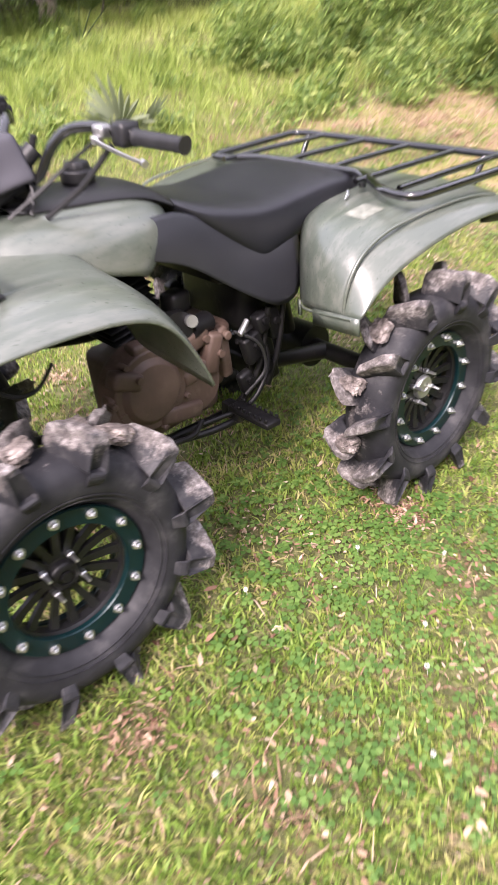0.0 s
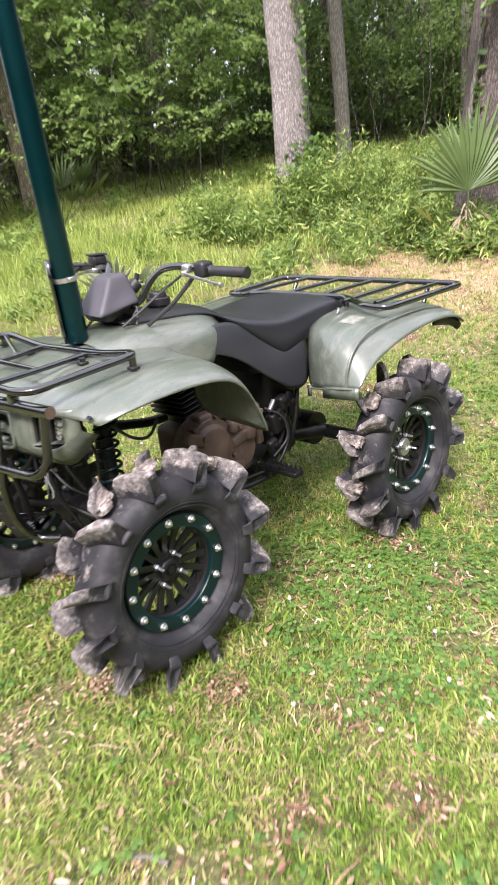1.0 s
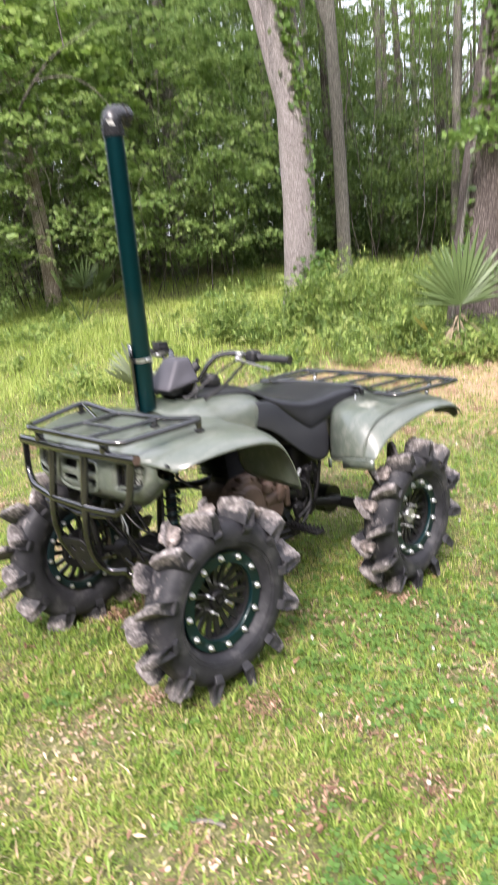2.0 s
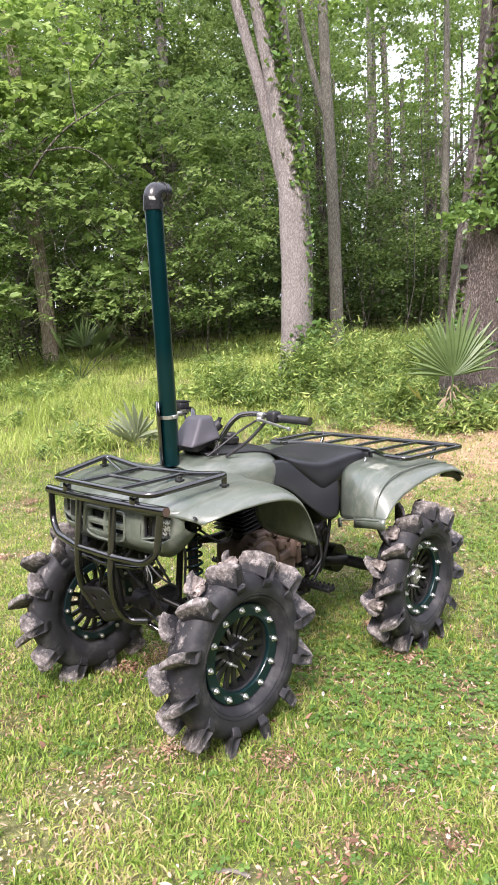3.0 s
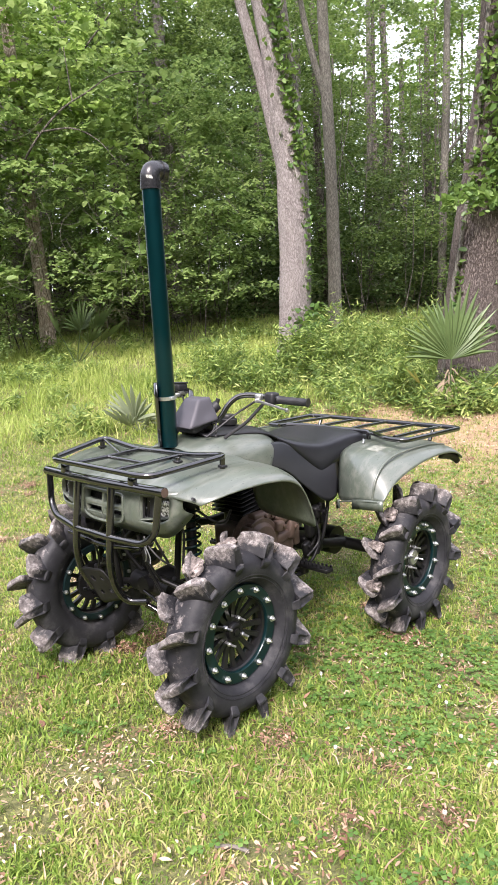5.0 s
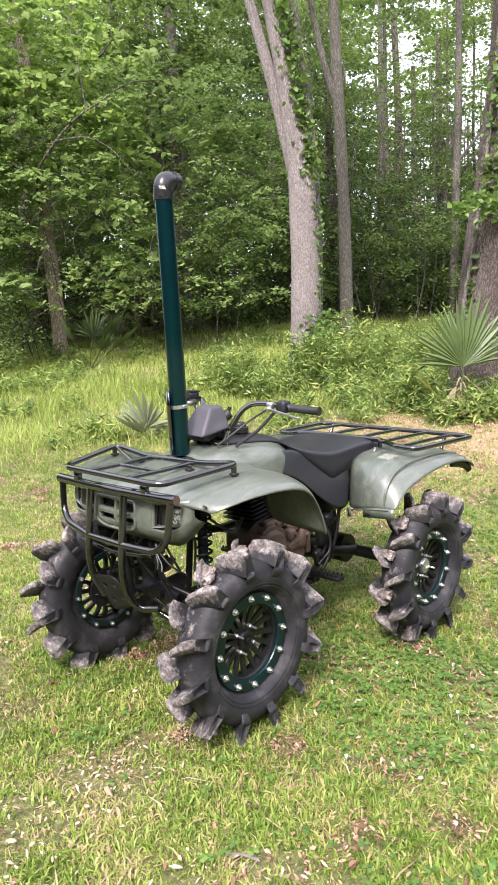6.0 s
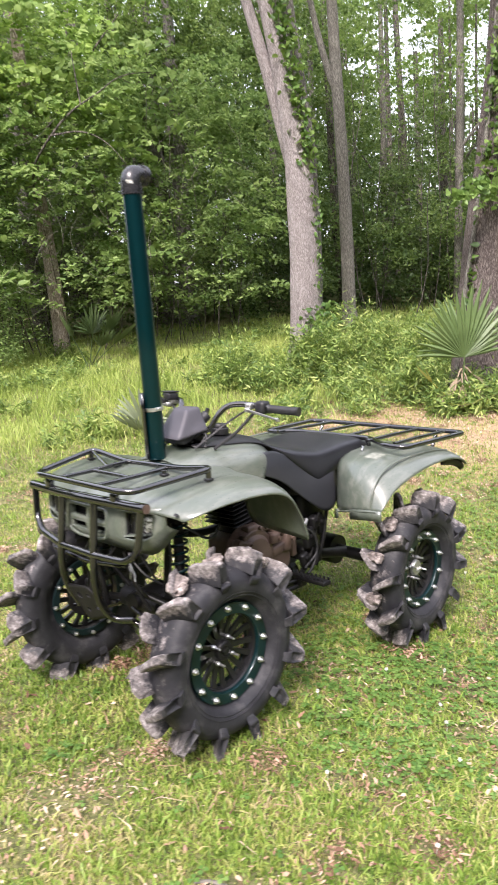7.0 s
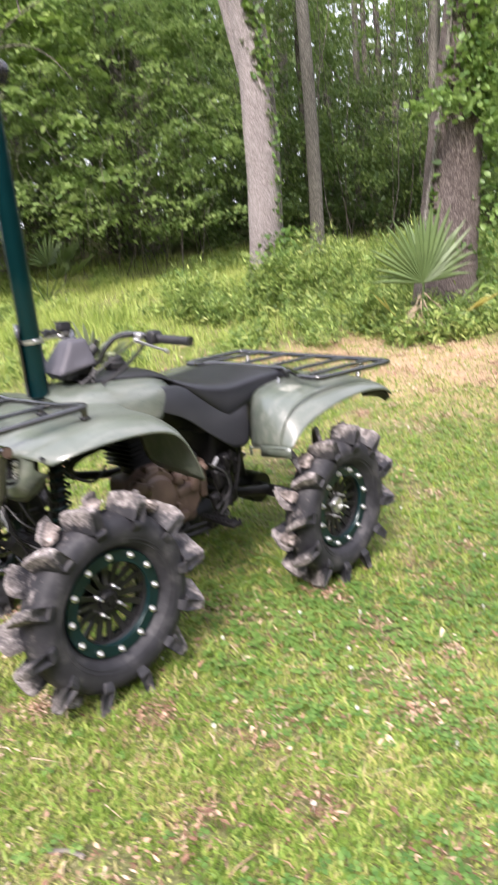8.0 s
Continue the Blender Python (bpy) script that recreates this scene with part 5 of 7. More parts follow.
block(bm, (-0.27, 0, 0.44), (0.1, 0.26, 0.07), (0, 0, 0), 0.015)
swing = part("swing_arm", bm, CHASSIS, bike, "dirty black swing arm")
bm = bmesh.new()
drum(bm, (REAR_X, 0, REAR_HUB), (0, 1, 0), 0.03, 0.84, 18)
drum(bm, (REAR_X, 0, REAR_HUB), (0, 1, 0), 0.075, 0.12, 22)
drum(bm, (REAR_X, 0.36, REAR_HUB), (0, 1, 0), 0.055, 0.08, 18)
drum(bm, (REAR_X, -0.33, REAR_HUB), (0, 1, 0), 0.055, 0.08, 18)
part("rear_axle", bm, CHASSIS, bike)
for k in (1,):
    tube("rear_shock", [(-0.42, 0.0, 0.82), (-0.52, 0.0, 0.44)], 0.028, CHASSIS, bike)

# ---- front suspension
bm = bmesh.new()
drum(bm, (0.62, 0, 0.43), (1, 0, 0), 0.055, 0.15, 18, 0.035)
drum(bm, (0.63, 0, 0.42), (0, 1, 0), 0.045, 0.22, 20, 0.04)
part("front_gear_case", bm, CHASSIS, bike)
for s in (1, -1):
    wy = s * 0.36
    for x in (0.53, 0.77):
        tube("lower_arm", [(x, s * 0.11, 0.4), (0.66, wy, 0.285)], 0.0125, TUBE_BLACK, bike, label="black suspension arm")
        tube("upper_arm", [(x - 0.01, s * 0.12, 0.52), (0.64, s * 0.35, 0.43)], 0.0105, CHASSIS, bike)
    tube("tie_rod", [(0.73, s * 0.05, 0.43), (0.735, s * 0.34, 0.345)], 0.008, TUBE_BLACK, bike)
    tube("drive_shaft", [(0.637, s * 0.12, 0.41), (0.637, s * 0.4, HUB)], 0.014, CHASSIS, bike)
    bm = bmesh.new()
    block(bm, (0.64, s * 0.36, 0.35), (0.045, 0.04, 0.17), (0, 0, 0), 0.012)
    drum(bm, (0.637, s * 0.385, HUB), (0, 1, 0), 0.055, 0.05, 22)
    part("knuckle", bm, CHASSIS, bike)
    bm = bmesh.new()
    lathe(bm, [(0.03, 0.0), (0.088, 0.0), (0.09, 0.006), (0.084, 0.01), (0.09, 0.014), (0.09, 0.02), (0.084, 0.024), (0.088, 0.03), (0.03, 0.03), (0.03, 0.0)], 32)
    bmesh.ops.recalc_face_normals(bm, faces=bm.faces)
    part("brake_drum", bm, CHASSIS, bike, "grooved black brake drum").matrix_basis = pose(0.637, s * 0.4 - 0.015, HUB, 0, 0, -2.9)
    bm = bmesh.new()
    block(bm, (-0.235, s * 0.165, 0.5), (0.1, 0.03, 0.22), (0, 14, 0), 0.012)
    drum(bm, (-0.235, s * 0.185, 0.47), (0, 1, 0), 0.03, 0.02, 18)
    drum(bm, (-0.235, s * 0.197, 0.47), (0, 1, 0), 0.016, 0.02, 8)
    part("pivot_plate", bm, CHASSIS, bike, "black swing arm pivot plate")
    top, low = Vector((0.64, s * 0.215, 0.83)), Vector((0.66, s * 0.262, 0.42))
    shock = tube("shock_absorber", [top, low], 0.02, CHASSIS, bike, seg=12, label="black coil-over shock absorber")
    d = (low - top).normalized()
    e1 = d.orthogonal().normalized()
    e2 = d.cross(e1)
    bm = bmesh.new()
    n_turn, steps = 9, 126
    sweep(bm, [top.lerp(low, 0.12 + 0.72 * k / steps) + (e1 * math.cos(2 * math.pi * n_turn * k / steps) + e2 * math.sin(2 * math.pi * n_turn * k / steps)) * 0.033 for k in range(steps + 1)], 0.0055, 6)
    part("coil_spring", bm, TEAL, shock, "dark teal coil spring")
    bm = bmesh.new()
    drum(bm, top.lerp(low, 0.09), d, 0.038, 0.02, 18)
    part("spring_seat", bm, CHASSIS, shock)
    bm = bmesh.new()
    drum(bm, top.lerp(low, 0.87), d, 0.038, 0.02, 18)
    part("spring_seat", bm, CHASSIS, shock)
# brake disc and drilled front guard plate
bm = bmesh.new()
a, b, c, d = Vector((0.892, -0.14, 0.528)), Vector((0.892, 0.0, 0.546)), Vector((0.842, -0.06, 0.385)), Vector((0.842, 0.078, 0.436))
rows = [[a.lerp(b, u).lerp(c.lerp(d, u), t) for u in (0, 0.2, 0.4, 0.6, 0.8, 1)] for t in (0, 0.2, 0.4, 0.6, 0.8, 1)]
vs = grid(bm, rows)
bm.faces.ensure_lookup_table()
holes = [f for i, f in enumerate(bm.faces) if i % 5 in (1, 3) and (i // 5) in (1, 3)]
for f in holes:
    r = bmesh.ops.inset_individual(bm, faces=[f], thickness=0.006)
bmesh.ops.delete(bm, geom=holes, context="FACES")
soften(part("guard_plate", bm, CHASSIS, bike, "black drilled guard plate under the nose"), 0.006, 1)
for p, r in (([(0.8, 0.14, 0.66), (0.78, 0.2, 0.6), (0.72, 0.22, 0.56)], 0.004), ([(0.66, 0.28, 0.78), (0.63, 0.34, 0.74), (0.56, 0.33, 0.72), (0.5, 0.3, 0.76)], 0.005), ([(0.75, 0.1, 0.7), (0.74, 0.16, 0.62), (0.7, 0.16, 0.56)], 0.005)):
    tube("hose", p, r, RUBBER_GREY, bike, 0.04, seg=7)
for p, r in (([(0.86, 0.02, 0.69), (0.855, 0.03, 0.6), (0.83, 0.035, 0.47)], 0.011), ([(0.8, 0.1, 0.68), (0.78, 0.13, 0.56), (0.74, 0.17, 0.45)], 0.007), ([(0.7, -0.1, 0.7), (0.74, -0.06, 0.58), (0.7, 0.0, 0.5)], 0.009)):
    tube("nose_stay", p, r, CHASSIS, bike, 0.04, seg=8)
for p, r in (([(0.82, 0.16, 0.69), (0.84, 0.19, 0.62), (0.8, 0.2, 0.55), (0.74, 0.16, 0.5)], 0.005), ([(0.78, 0.05, 0.7), (0.82, 0.0, 0.62), (0.76, -0.05, 0.55)], 0.006), ([(0.72, 0.2, 0.8), (0.7, 0.25, 0.7), (0.7, 0.24, 0.55), (0.68, 0.3, 0.42)], 0.005), ([(0.8, -0.1, 0.7), (0.8, -0.18, 0.6), (0.72, -0.25, 0.5), (0.68, -0.32, 0.42)], 0.005)):
    tube("hose", p, r, RUBBER_GREY, bike, 0.04, seg=7)
tube("loose_wire", [(0.86, 0.2, 0.69), (0.86, 0.22, 0.66), (0.855, 0.235, 0.63), (0.86, 0.24, 0.61)], 0.0025, ALLOY, bike, 0.01, seg=6, label="pale loose wire end")
tube("loose_wire", [(0.86, 0.21, 0.66), (0.865, 0.225, 0.64), (0.86, 0.215, 0.615)], 0.0022, ALLOY, bike, 0.01, seg=6)
# inner panel behind the engine bay so that the seat pan is closed
bm = bmesh.new()
block(bm, (-0.3, 0, 0.79), (0.5, 0.42, 0.11), (0, -6, 0), 0.03)
block(bm, (-0.28, 0, 0.66), (0.2, 0.3, 0.2), (0, 0, 0), 0.04)
part("air_box", bm, CHASSIS, bike)

# ---------------------------------------------------------------- plants: leaf and blade builders
RNG = np.random.default_rng(11)


def blades(name, xy, tall, wide, lean, mat, seed=0, curl=1.0):
    """Grass blades: tapered, bent strips of three triangles."""
    rng = np.random.default_rng(seed)
    n = len(xy)
    h = tall * rng.uniform(0.45, 1.25, n) if np.isscalar(tall) else tall
    w = wide * rng.uniform(0.6, 1.3, n)
    a, f = rng.uniform(0, 2 * np.pi, n), rng.uniform(0, 2 * np.pi, n)
    ln = np.abs(rng.normal(0, lean, n)) + 0.12
    base = np.stack([xy[:, 0], xy[:, 1], height(xy[:, 0], xy[:, 1]) - 0.004], -1)
    side = np.stack([np.cos(a), np.sin(a), np.zeros(n)], -1) * (w / 2)[:, None]
    way = np.stack([np.cos(f), np.sin(f), np.zeros(n)], -1)
    up = np.array([0, 0, 1.0])
    mid = base + way * (h * ln * 0.42)[:, None] + up * (h * 0.6)[:, None]
    tip = base + way * (h * ln * 1.0 * curl)[:, None] + up * (h * np.clip(1 - 0.3 * ln * curl, 0.25, 1))[:, None]
    v = np.stack([base - side, base + side, mid - side * 0.95, mid + side * 0.95, tip], 1).reshape(-1, 3)
    k = (np.arange(n) * 5)[:, None]
    faces = np.concatenate([k + [0, 1, 3], k + [0, 3, 2], k + [2, 3, 4]], 1).reshape(-1, 3)
    ob = mesh_from(name, v, faces, mat)
    return ob


def leaves(centres, size, rng, flat=0.5, stretch=1.6, spread=0.35):
    """Pointed, folded leaf blades at the given points; returns vertices and quads."""
    n = len(centres)
    s = size * rng.uniform(0.65, 1.3, n)
    a = rng.uniform(0, 2 * np.pi, n)
    d = np.stack([np.cos(a), np.sin(a), rng.normal(-0.25, spread, n)], -1)
    d /= np.linalg.norm(d, axis=1)[:, None]
    nrm = np.stack([rng.normal(0, flat, n), rng.normal(0, flat, n), np.ones(n)], -1)
    side = np.cross(d, nrm)
    side /= np.linalg.norm(side, axis=1)[:, None] + 1e-9
    fold = np.cross(side, d) * (s * 0.12)[:, None]
    L, W = d * (s * stretch / 2)[:, None], side * (s / 2)[:, None]
    v = np.stack([centres - L, centres + W - L * 0.1 + fold, centres + L, centres - W - L * 0.1 + fold], 1).reshape(-1, 3)
    q = (np.arange(n) * 4)[:, None] + np.arange(4)
    return v, q


def sprays(n_spray, box, per, rng, radius=0.55, keep=None):
    """Points of leaves gathered in flat, drooping sprays within a box (x0, x1, y0, y1, z0, z1)."""
    c = np.stack([rng.uniform(box[0], box[1], n_spray), rng.uniform(box[2], box[3], n_spray), rng.uniform(box[4], box[5], n_spray)], -1)
    if keep is not None:
        c = c[keep(c, rng)]
    r = radius * rng.uniform(0.5, 1.4, len(c))
    p = np.repeat(c, per, 0)
    rr = np.repeat(r, per)
    rad, ang = np.sqrt(rng.uniform(0, 1, len(p))) * rr, rng.uniform(0, 2 * np.pi, len(p))
    p = p + np.stack([rad * np.cos(ang), rad * np.sin(ang), rng.normal(0, 0.11, len(p)) - 0.28 * rad ** 2 / rr], -1)
    return p


def oval_leaves(centres, size, rng, flat=0.5, stretch=1.6, spread=0.35):
    """Oval, folded leaf blades of two halves on a midrib; returns vertices and quads."""
    n = len(centres)
    s = size * rng.uniform(0.6, 1.3, n)
    a = rng.uniform(0, 2 * np.pi, n)
    d = np.stack([np.cos(a), np.sin(a), rng.normal(-0.3, spread, n)], -1)
    d /= np.linalg.norm(d, axis=1)[:, None]
    nrm = np.stack([rng.normal(0, flat, n), rng.normal(0, flat, n), np.ones(n)], -1)
    side = np.cross(d, nrm)
    side /= np.linalg.norm(side, axis=1)[:, None] + 1e-9
    up = np.cross(side, d)
    L, W, F = d * (s * stretch / 2)[:, None], side * (s / 2)[:, None], up * (s * rng.uniform(0.04, 0.18, n))[:, None]
    lob = rng.uniform(0.75, 1.15, (4, n))[:, :, None]
    v = np.stack([centres - L, centres + W * 0.85 * lob[0] - L * 0.45 + F, centres + W * 0.8 * lob[1] + L * 0.35 + F, centres + L - F * 0.6,
                  centres - W * 0.8 * lob[2] + L * 0.35 + F, centres - W * 0.85 * lob[3] - L * 0.45 + F], 1).reshape(-1, 3)
    k = (np.arange(n) * 6)[:, None]
    return v, np.concatenate([k + [0, 1, 2, 3], k + [0, 3, 4, 5]], 1).reshape(-1, 4)


def twig_sprays(n_spray, box, per, rng, length=0.7, keep=None):
    """Points of leaves set along drooping, forking twigs within a box (x0, x1, y0, y1, z0, z1)."""
    c = np.stack([rng.uniform(box[0], box[1], n_spray), rng.uniform(box[2], box[3], n_spray), rng.uniform(box[4], box[5], n_spray)], -1)
    if keep is not None:
        c = c[keep(c, rng)]
    n = len(c)
    a = rng.uniform(0, 2 * np.pi, n)
    ln = length * rng.uniform(0.5, 1.4, n)
    a, ln, p = np.repeat(a, per), np.repeat(ln, per), np.repeat(c, per, 0)
    m = len(p)
    fork = rng.integers(-1, 2, m) * 0.55
    t = rng.uniform(0, 1, m)
    go = a + fork * t
    r, off = ln * t, rng.normal(0, 0.06, m)
    return p + np.stack([r * np.cos(go) - off * np.sin(go), r * np.sin(go) + off * np.cos(go), 0.12 * r - 0.45 * r * t + rng.normal(0, 0.03, m)], -1)


def leaf_object(name, pts, size, mat, rng, parent=None, flat=0.5, stretch=1.5, spread=0.35, label="", oval=False):
    v, q = (oval_leaves if oval else leaves)(pts, size, rng, flat, stretch, spread)
    ob = mesh_from(name, v, q, mat, 4)
    ob.parent = parent
    if label:
        ob["label"] = label
    return ob


def trunk_mesh(points, radii, seg=18, knots=0.05, flare=0.0, seed=0):
    """A trunk with uneven girth along a bent line."""
    bm = bmesh.new()
    pts = []
    for i in range(len(points) - 1):
        a, b = Vector(points[i]), Vector(points[i + 1])
        for k in range(5):
            t = k / 5
            pts.append((a.lerp(b, t), radii[i] + (radii[i + 1] - radii[i]) * t))
    pts.append((Vector(points[-1]), radii[-1]))
    for _ in range(3):
        sm = [pts[0]] + [((pts[i - 1][0] + pts[i][0] * 2 + pts[i + 1][0]) / 4, pts[i][1]) for i in range(1, len(pts) - 1)] + [pts[-1]]
        pts = sm
    sweep(bm, [p for p, _ in pts], [r for _, r in pts], seg)
    z0 = points[0][2]
    mid = [p for p, _ in pts]
    for v in bm.verts:
        c = min(mid, key=lambda p: (p - v.co).length_squared)
        out = v.co - c
        n = noise.noise(Vector((v.co.x * 3 + seed, v.co.y * 3, v.co.z * 1.2))) + 0.5 * noise.noise(Vector((v.co.x * 9, v.co.y * 9 + seed, v.co.z * 2)))
        v.co = c + out * (1 + knots * n * 1.6 + flare * max(0.0, 1 - (v.co.z - z0) / 0.7) ** 2 * (1 + 0.6 * noise.noise(Vector((v.co.x * 5, v.co.y * 5, seed)))))
    bmesh.ops.recalc_face_normals(bm, faces=bm.faces)
    return bm


def limb(parent, points, r0, r1, mat, name="limb"):
    bm = bmesh.new()
    pts = fillet(points, 0.4, 4)
    sweep(bm, pts, [r0 + (r1 - r0) * i / (len(pts) - 1) for i in range(len(pts))], 8)
    return part(name, bm, mat, parent)


def ivy(parent, line, reach, n, seed, size=0.1, mat=None, label="climbing vine leaves"):
    """Leaves that cling to a trunk along a line of points."""
    rng = np.random.default_rng(seed)
    line = np.array(line, dtype=float)
    t = rng.uniform(0, len(line) - 1, n)
    clump = 0.5 + 0.5 * np.sin(t * 11 + seed) * np.sin(t * 4.3)
    t = t[rng.uniform(0, 1, n) < 0.35 + 0.65 * clump]
    i = np.minimum(t.astype(int), len(line) - 2)
    f = (t - i)[:, None]
    p = line[i] * (1 - f) + line[i + 1] * f + rng.normal(0, 1, (len(t), 3)) * [reach, reach * 0.55, 0.06]
    return leaf_object("vine", p, size, mat or IVY_LEAF, rng, parent, 0.9, 1.3, 0.7, label, True)


# ---------------------------------------------------------------- trees at the edge of the wood
def tree(label, trunk_points, radii, bark, crown=None, leaf=None, limbs=(), flare=0.35, seed=0, size=0.062):
    base = new("tree")
    base.location = trunk_points[0]
    o = Vector(trunk_points[0])
    t = part("trunk", trunk_mesh([Vector(p) - o for p in trunk_points], radii, flare=flare, seed=seed), bark, base)
    for pts, r0, r1, *own in limbs:
        limb(base, [Vector(p) - o for p in pts], r0, r1, own[0] if own else bark)
    if crown is not None and len(crown):
        leaf_object("crown", crown - np.array(o), size, leaf or TREE_LEAF, np.random.default_rng(seed + 50), base)
    return tagged(base, label, "tree")


def gz(x, y):
    return float(height(x, y))


rng = np.random.default_rng(5)
main_line = [(1.62, 9.1, gz(1.62, 9.1) - 0.1), (1.69, 9.1, 1.2), (1.71, 9.1, 2.4), (1.68, 9.1, 3.5), (1.57, 9.1, 4.45), (1.4, 9.1, 5.4), (1.15, 9.1, 6.8), (1.0, 9.2, 9.0)]
pale = tree("pale grey-barked leaning tree with vines, among tall weeds", main_line, [0.27, 0.23, 0.205, 0.185, 0.165, 0.145, 0.12, 0.09], PALE_BARK,
            sprays(90, (-1.5, 3.2, 8.2, 10.5, 7.2, 10.5), 80, rng), TREE_LEAF,
            [([(1.66, 9.18, 3.1), (1.38, 9.2, 4.45), (1.15, 9.2, 5.3), (0.8, 9.2, 6.6), (0.45, 9.3, 8.4)], 0.1, 0.05),
             # Second stem; its darker bark also carries the trunk's shaded right side.
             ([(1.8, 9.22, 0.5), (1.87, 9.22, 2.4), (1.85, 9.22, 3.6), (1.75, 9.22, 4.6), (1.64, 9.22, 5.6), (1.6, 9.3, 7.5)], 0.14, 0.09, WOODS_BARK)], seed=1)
o = np.array(main_line[0])
ivy(pale, np.array([(1.85, 8.95, 1.3), (1.86, 8.95, 2.2), (1.83, 8.93, 3.2)]) - o, 0.05, 130, 3, 0.06)
ivy(pale, np.array([(1.8, 8.93, 3.2), (1.72, 8.9, 4.0), (1.6, 8.88, 4.7), (1.48, 8.88, 5.4), (1.35, 8.88, 6.2)]) - o, 0.075, 1100, 4, 0.068)
ivy(pale, np.array([(1.75, 8.85, 0.7), (1.8, 8.85, 1.25), (2.0, 8.8, 1.35)]) - o, 0.12, 150, 5, 0.07)

ivy(pale, np.array([(1.5, 8.8, 0.4), (1.7, 8.76, 0.8), (1.85, 8.78, 1.15)]) - o, 0.13, 700, 6, 0.06)
ivy(pale, np.array([(1.6, 8.75, 0.3), (1.75, 8.72, 0.55), (1.8, 8.76, 0.8)]) - o, 0.09, 160, 15, 0.05, DRY_LEAF, "withered brown vine leaves")

right_line = [(3.42, 7.15, gz(3.42, 7.15) - 0.1), (3.46, 7.15, 0.9), (3.5, 7.15, 1.4), (3.57, 7.15, 2.1), (3.66, 7.15, 2.9), (3.8, 7.15, 4.2), (3.93, 7.2, 6.2), (4.05, 7.3, 9.0)]
stout = tree("stout tree with furrowed brown bark and ivy higher up", right_line, [0.4, 0.36, 0.33, 0.3, 0.275, 0.25, 0.2, 0.15], DARK_BARK,
             sprays(60, (2.8, 6.5, 6.4, 8.8, 6.6, 9.5), 80, rng), TREE_LEAF,
             [([(3.85, 7.15, 3.4), (4.35, 7.3, 4.4), (4.9, 7.4, 5.6)], 0.1, 0.05)], flare=0.08, seed=2)
o = np.array(right_line[0])
ivy(stout, np.array([(3.68, 6.86, 2.45), (3.72, 6.84, 3.1), (3.8, 6.84, 4.2), (3.9, 6.9, 5.4)]) - o, 0.14, 3400, 7, 0.066)
ivy(stout, np.array([(3.4, 6.98, 2.2), (3.46, 6.98, 3.0), (3.58, 6.98, 4.4)]) - o, 0.05, 360, 8, 0.06)
ivy(stout, np.array([(2.9, 6.6, 2.45), (3.05, 6.55, 2.58), (3.25, 6.6, 2.55), (3.5, 6.7, 2.45)]) - o, 0.09, 260, 9, 0.078, HANGING_LEAF)
ivy(stout, np.array([(3.75, 6.7, 2.1), (3.8, 6.72, 2.45), (3.9, 6.75, 2.8)]) - o, 0.09, 220, 13, 0.075, HANGING_LEAF)
ivy(stout, np.array([(3.16, 6.98, 0.7), (3.2, 6.98, 1.3), (3.27, 6.99, 1.9)]) - o, 0.035, 70, 10, 0.07)
ivy(stout, np.array([(3.2, 6.9, 1.12), (3.4, 6.8, 1.06), (3.62, 6.78, 1.02)]) - o, 0.025, 40, 11, 0.05)
ivy(stout, np.array([(3.8, 6.85, 0.4), (3.86, 6.87, 1.2), (3.9, 6.9, 2.2)]) - o, 0.08, 500, 12, 0.065)
limb(stout, [Vector(p) - Vector(o) for p in ((3.06, 7.06, 0.4), (3.16, 7.04, 1.35), (3.26, 7.02, 2.0), (3.37, 7.0, 2.7), (3.52, 7.0, 4.0), (3.7, 7.05, 6.0))], 0.03, 0.026, WOODS_BARK, "vine_stem")

tree("slim grey forked tree behind the pale trunk", [(3.6, 13.5, gz(3.6, 13.5) - 0.1), (3.6, 13.5, 3.3), (3.54, 13.5, 5.5), (3.5, 13.5, 6.6), (3.49, 13.5, 7.6), (3.45, 13.5, 10)], [0.145, 0.125, 0.115, 0.105, 0.1, 0.07], WOODS_BARK,
     sprays(70, (1.6, 5.2, 12.4, 14.6, 7.4, 11), 90, rng), TREE_LEAF, [([(3.53, 13.5, 5.3), (3.3, 13.5, 6.0), (3.09, 13.5, 6.9), (2.9, 13.5, 8.2)], 0.075, 0.055)], seed=3)
tree("leaning woodland tree with peeling bark and low leafy branches", [(-2.34, 13.5, gz(-2.34, 13.5) - 0.1), (-2.36, 13.5, 2.41), (-2.41, 13.5, 3.23), (-2.46, 13.5, 4.13), (-2.48, 13.5, 5.6), (-2.5, 13.5, 8.3)], [0.155, 0.14, 0.135, 0.127, 0.118, 0.09], RED_BARK,
     sprays(34, (-5.5, -0.2, 13.2, 15.8, 6.0, 9.2), 110, rng, 0.6), TREE_LEAF, [([(-2.44, 13.5, 3.5), (-2.4, 12.6, 3.8), (-2.2, 11.5, 3.95), (-1.86, 11.2, 4.3), (-1.5, 11.2, 4.66), (-1.05, 11.2, 4.9), (-0.77, 11.2, 5.1), (-0.53, 11.2, 5.18), (-0.17, 11.2, 5.19)], 0.024, 0.007, SHADE_BARK),
      ([(-1.33, 11.2, 4.74), (-1.36, 11.2, 5.14), (-1.39, 11.2, 5.54)], 0.014, 0.006, SHADE_BARK), ([(-1.86, 11.2, 4.3), (-1.35, 11.15, 4.36), (-0.97, 11.1, 4.16), (-0.7, 11.1, 3.8)], 0.016, 0.006, SHADE_BARK),
      ([(-2.46, 13.5, 4.4), (-1.9, 12.8, 5.0), (-1.2, 12.4, 5.8), (-0.6, 12.2, 6.4)], 0.04, 0.012, SHADE_BARK)], seed=4)
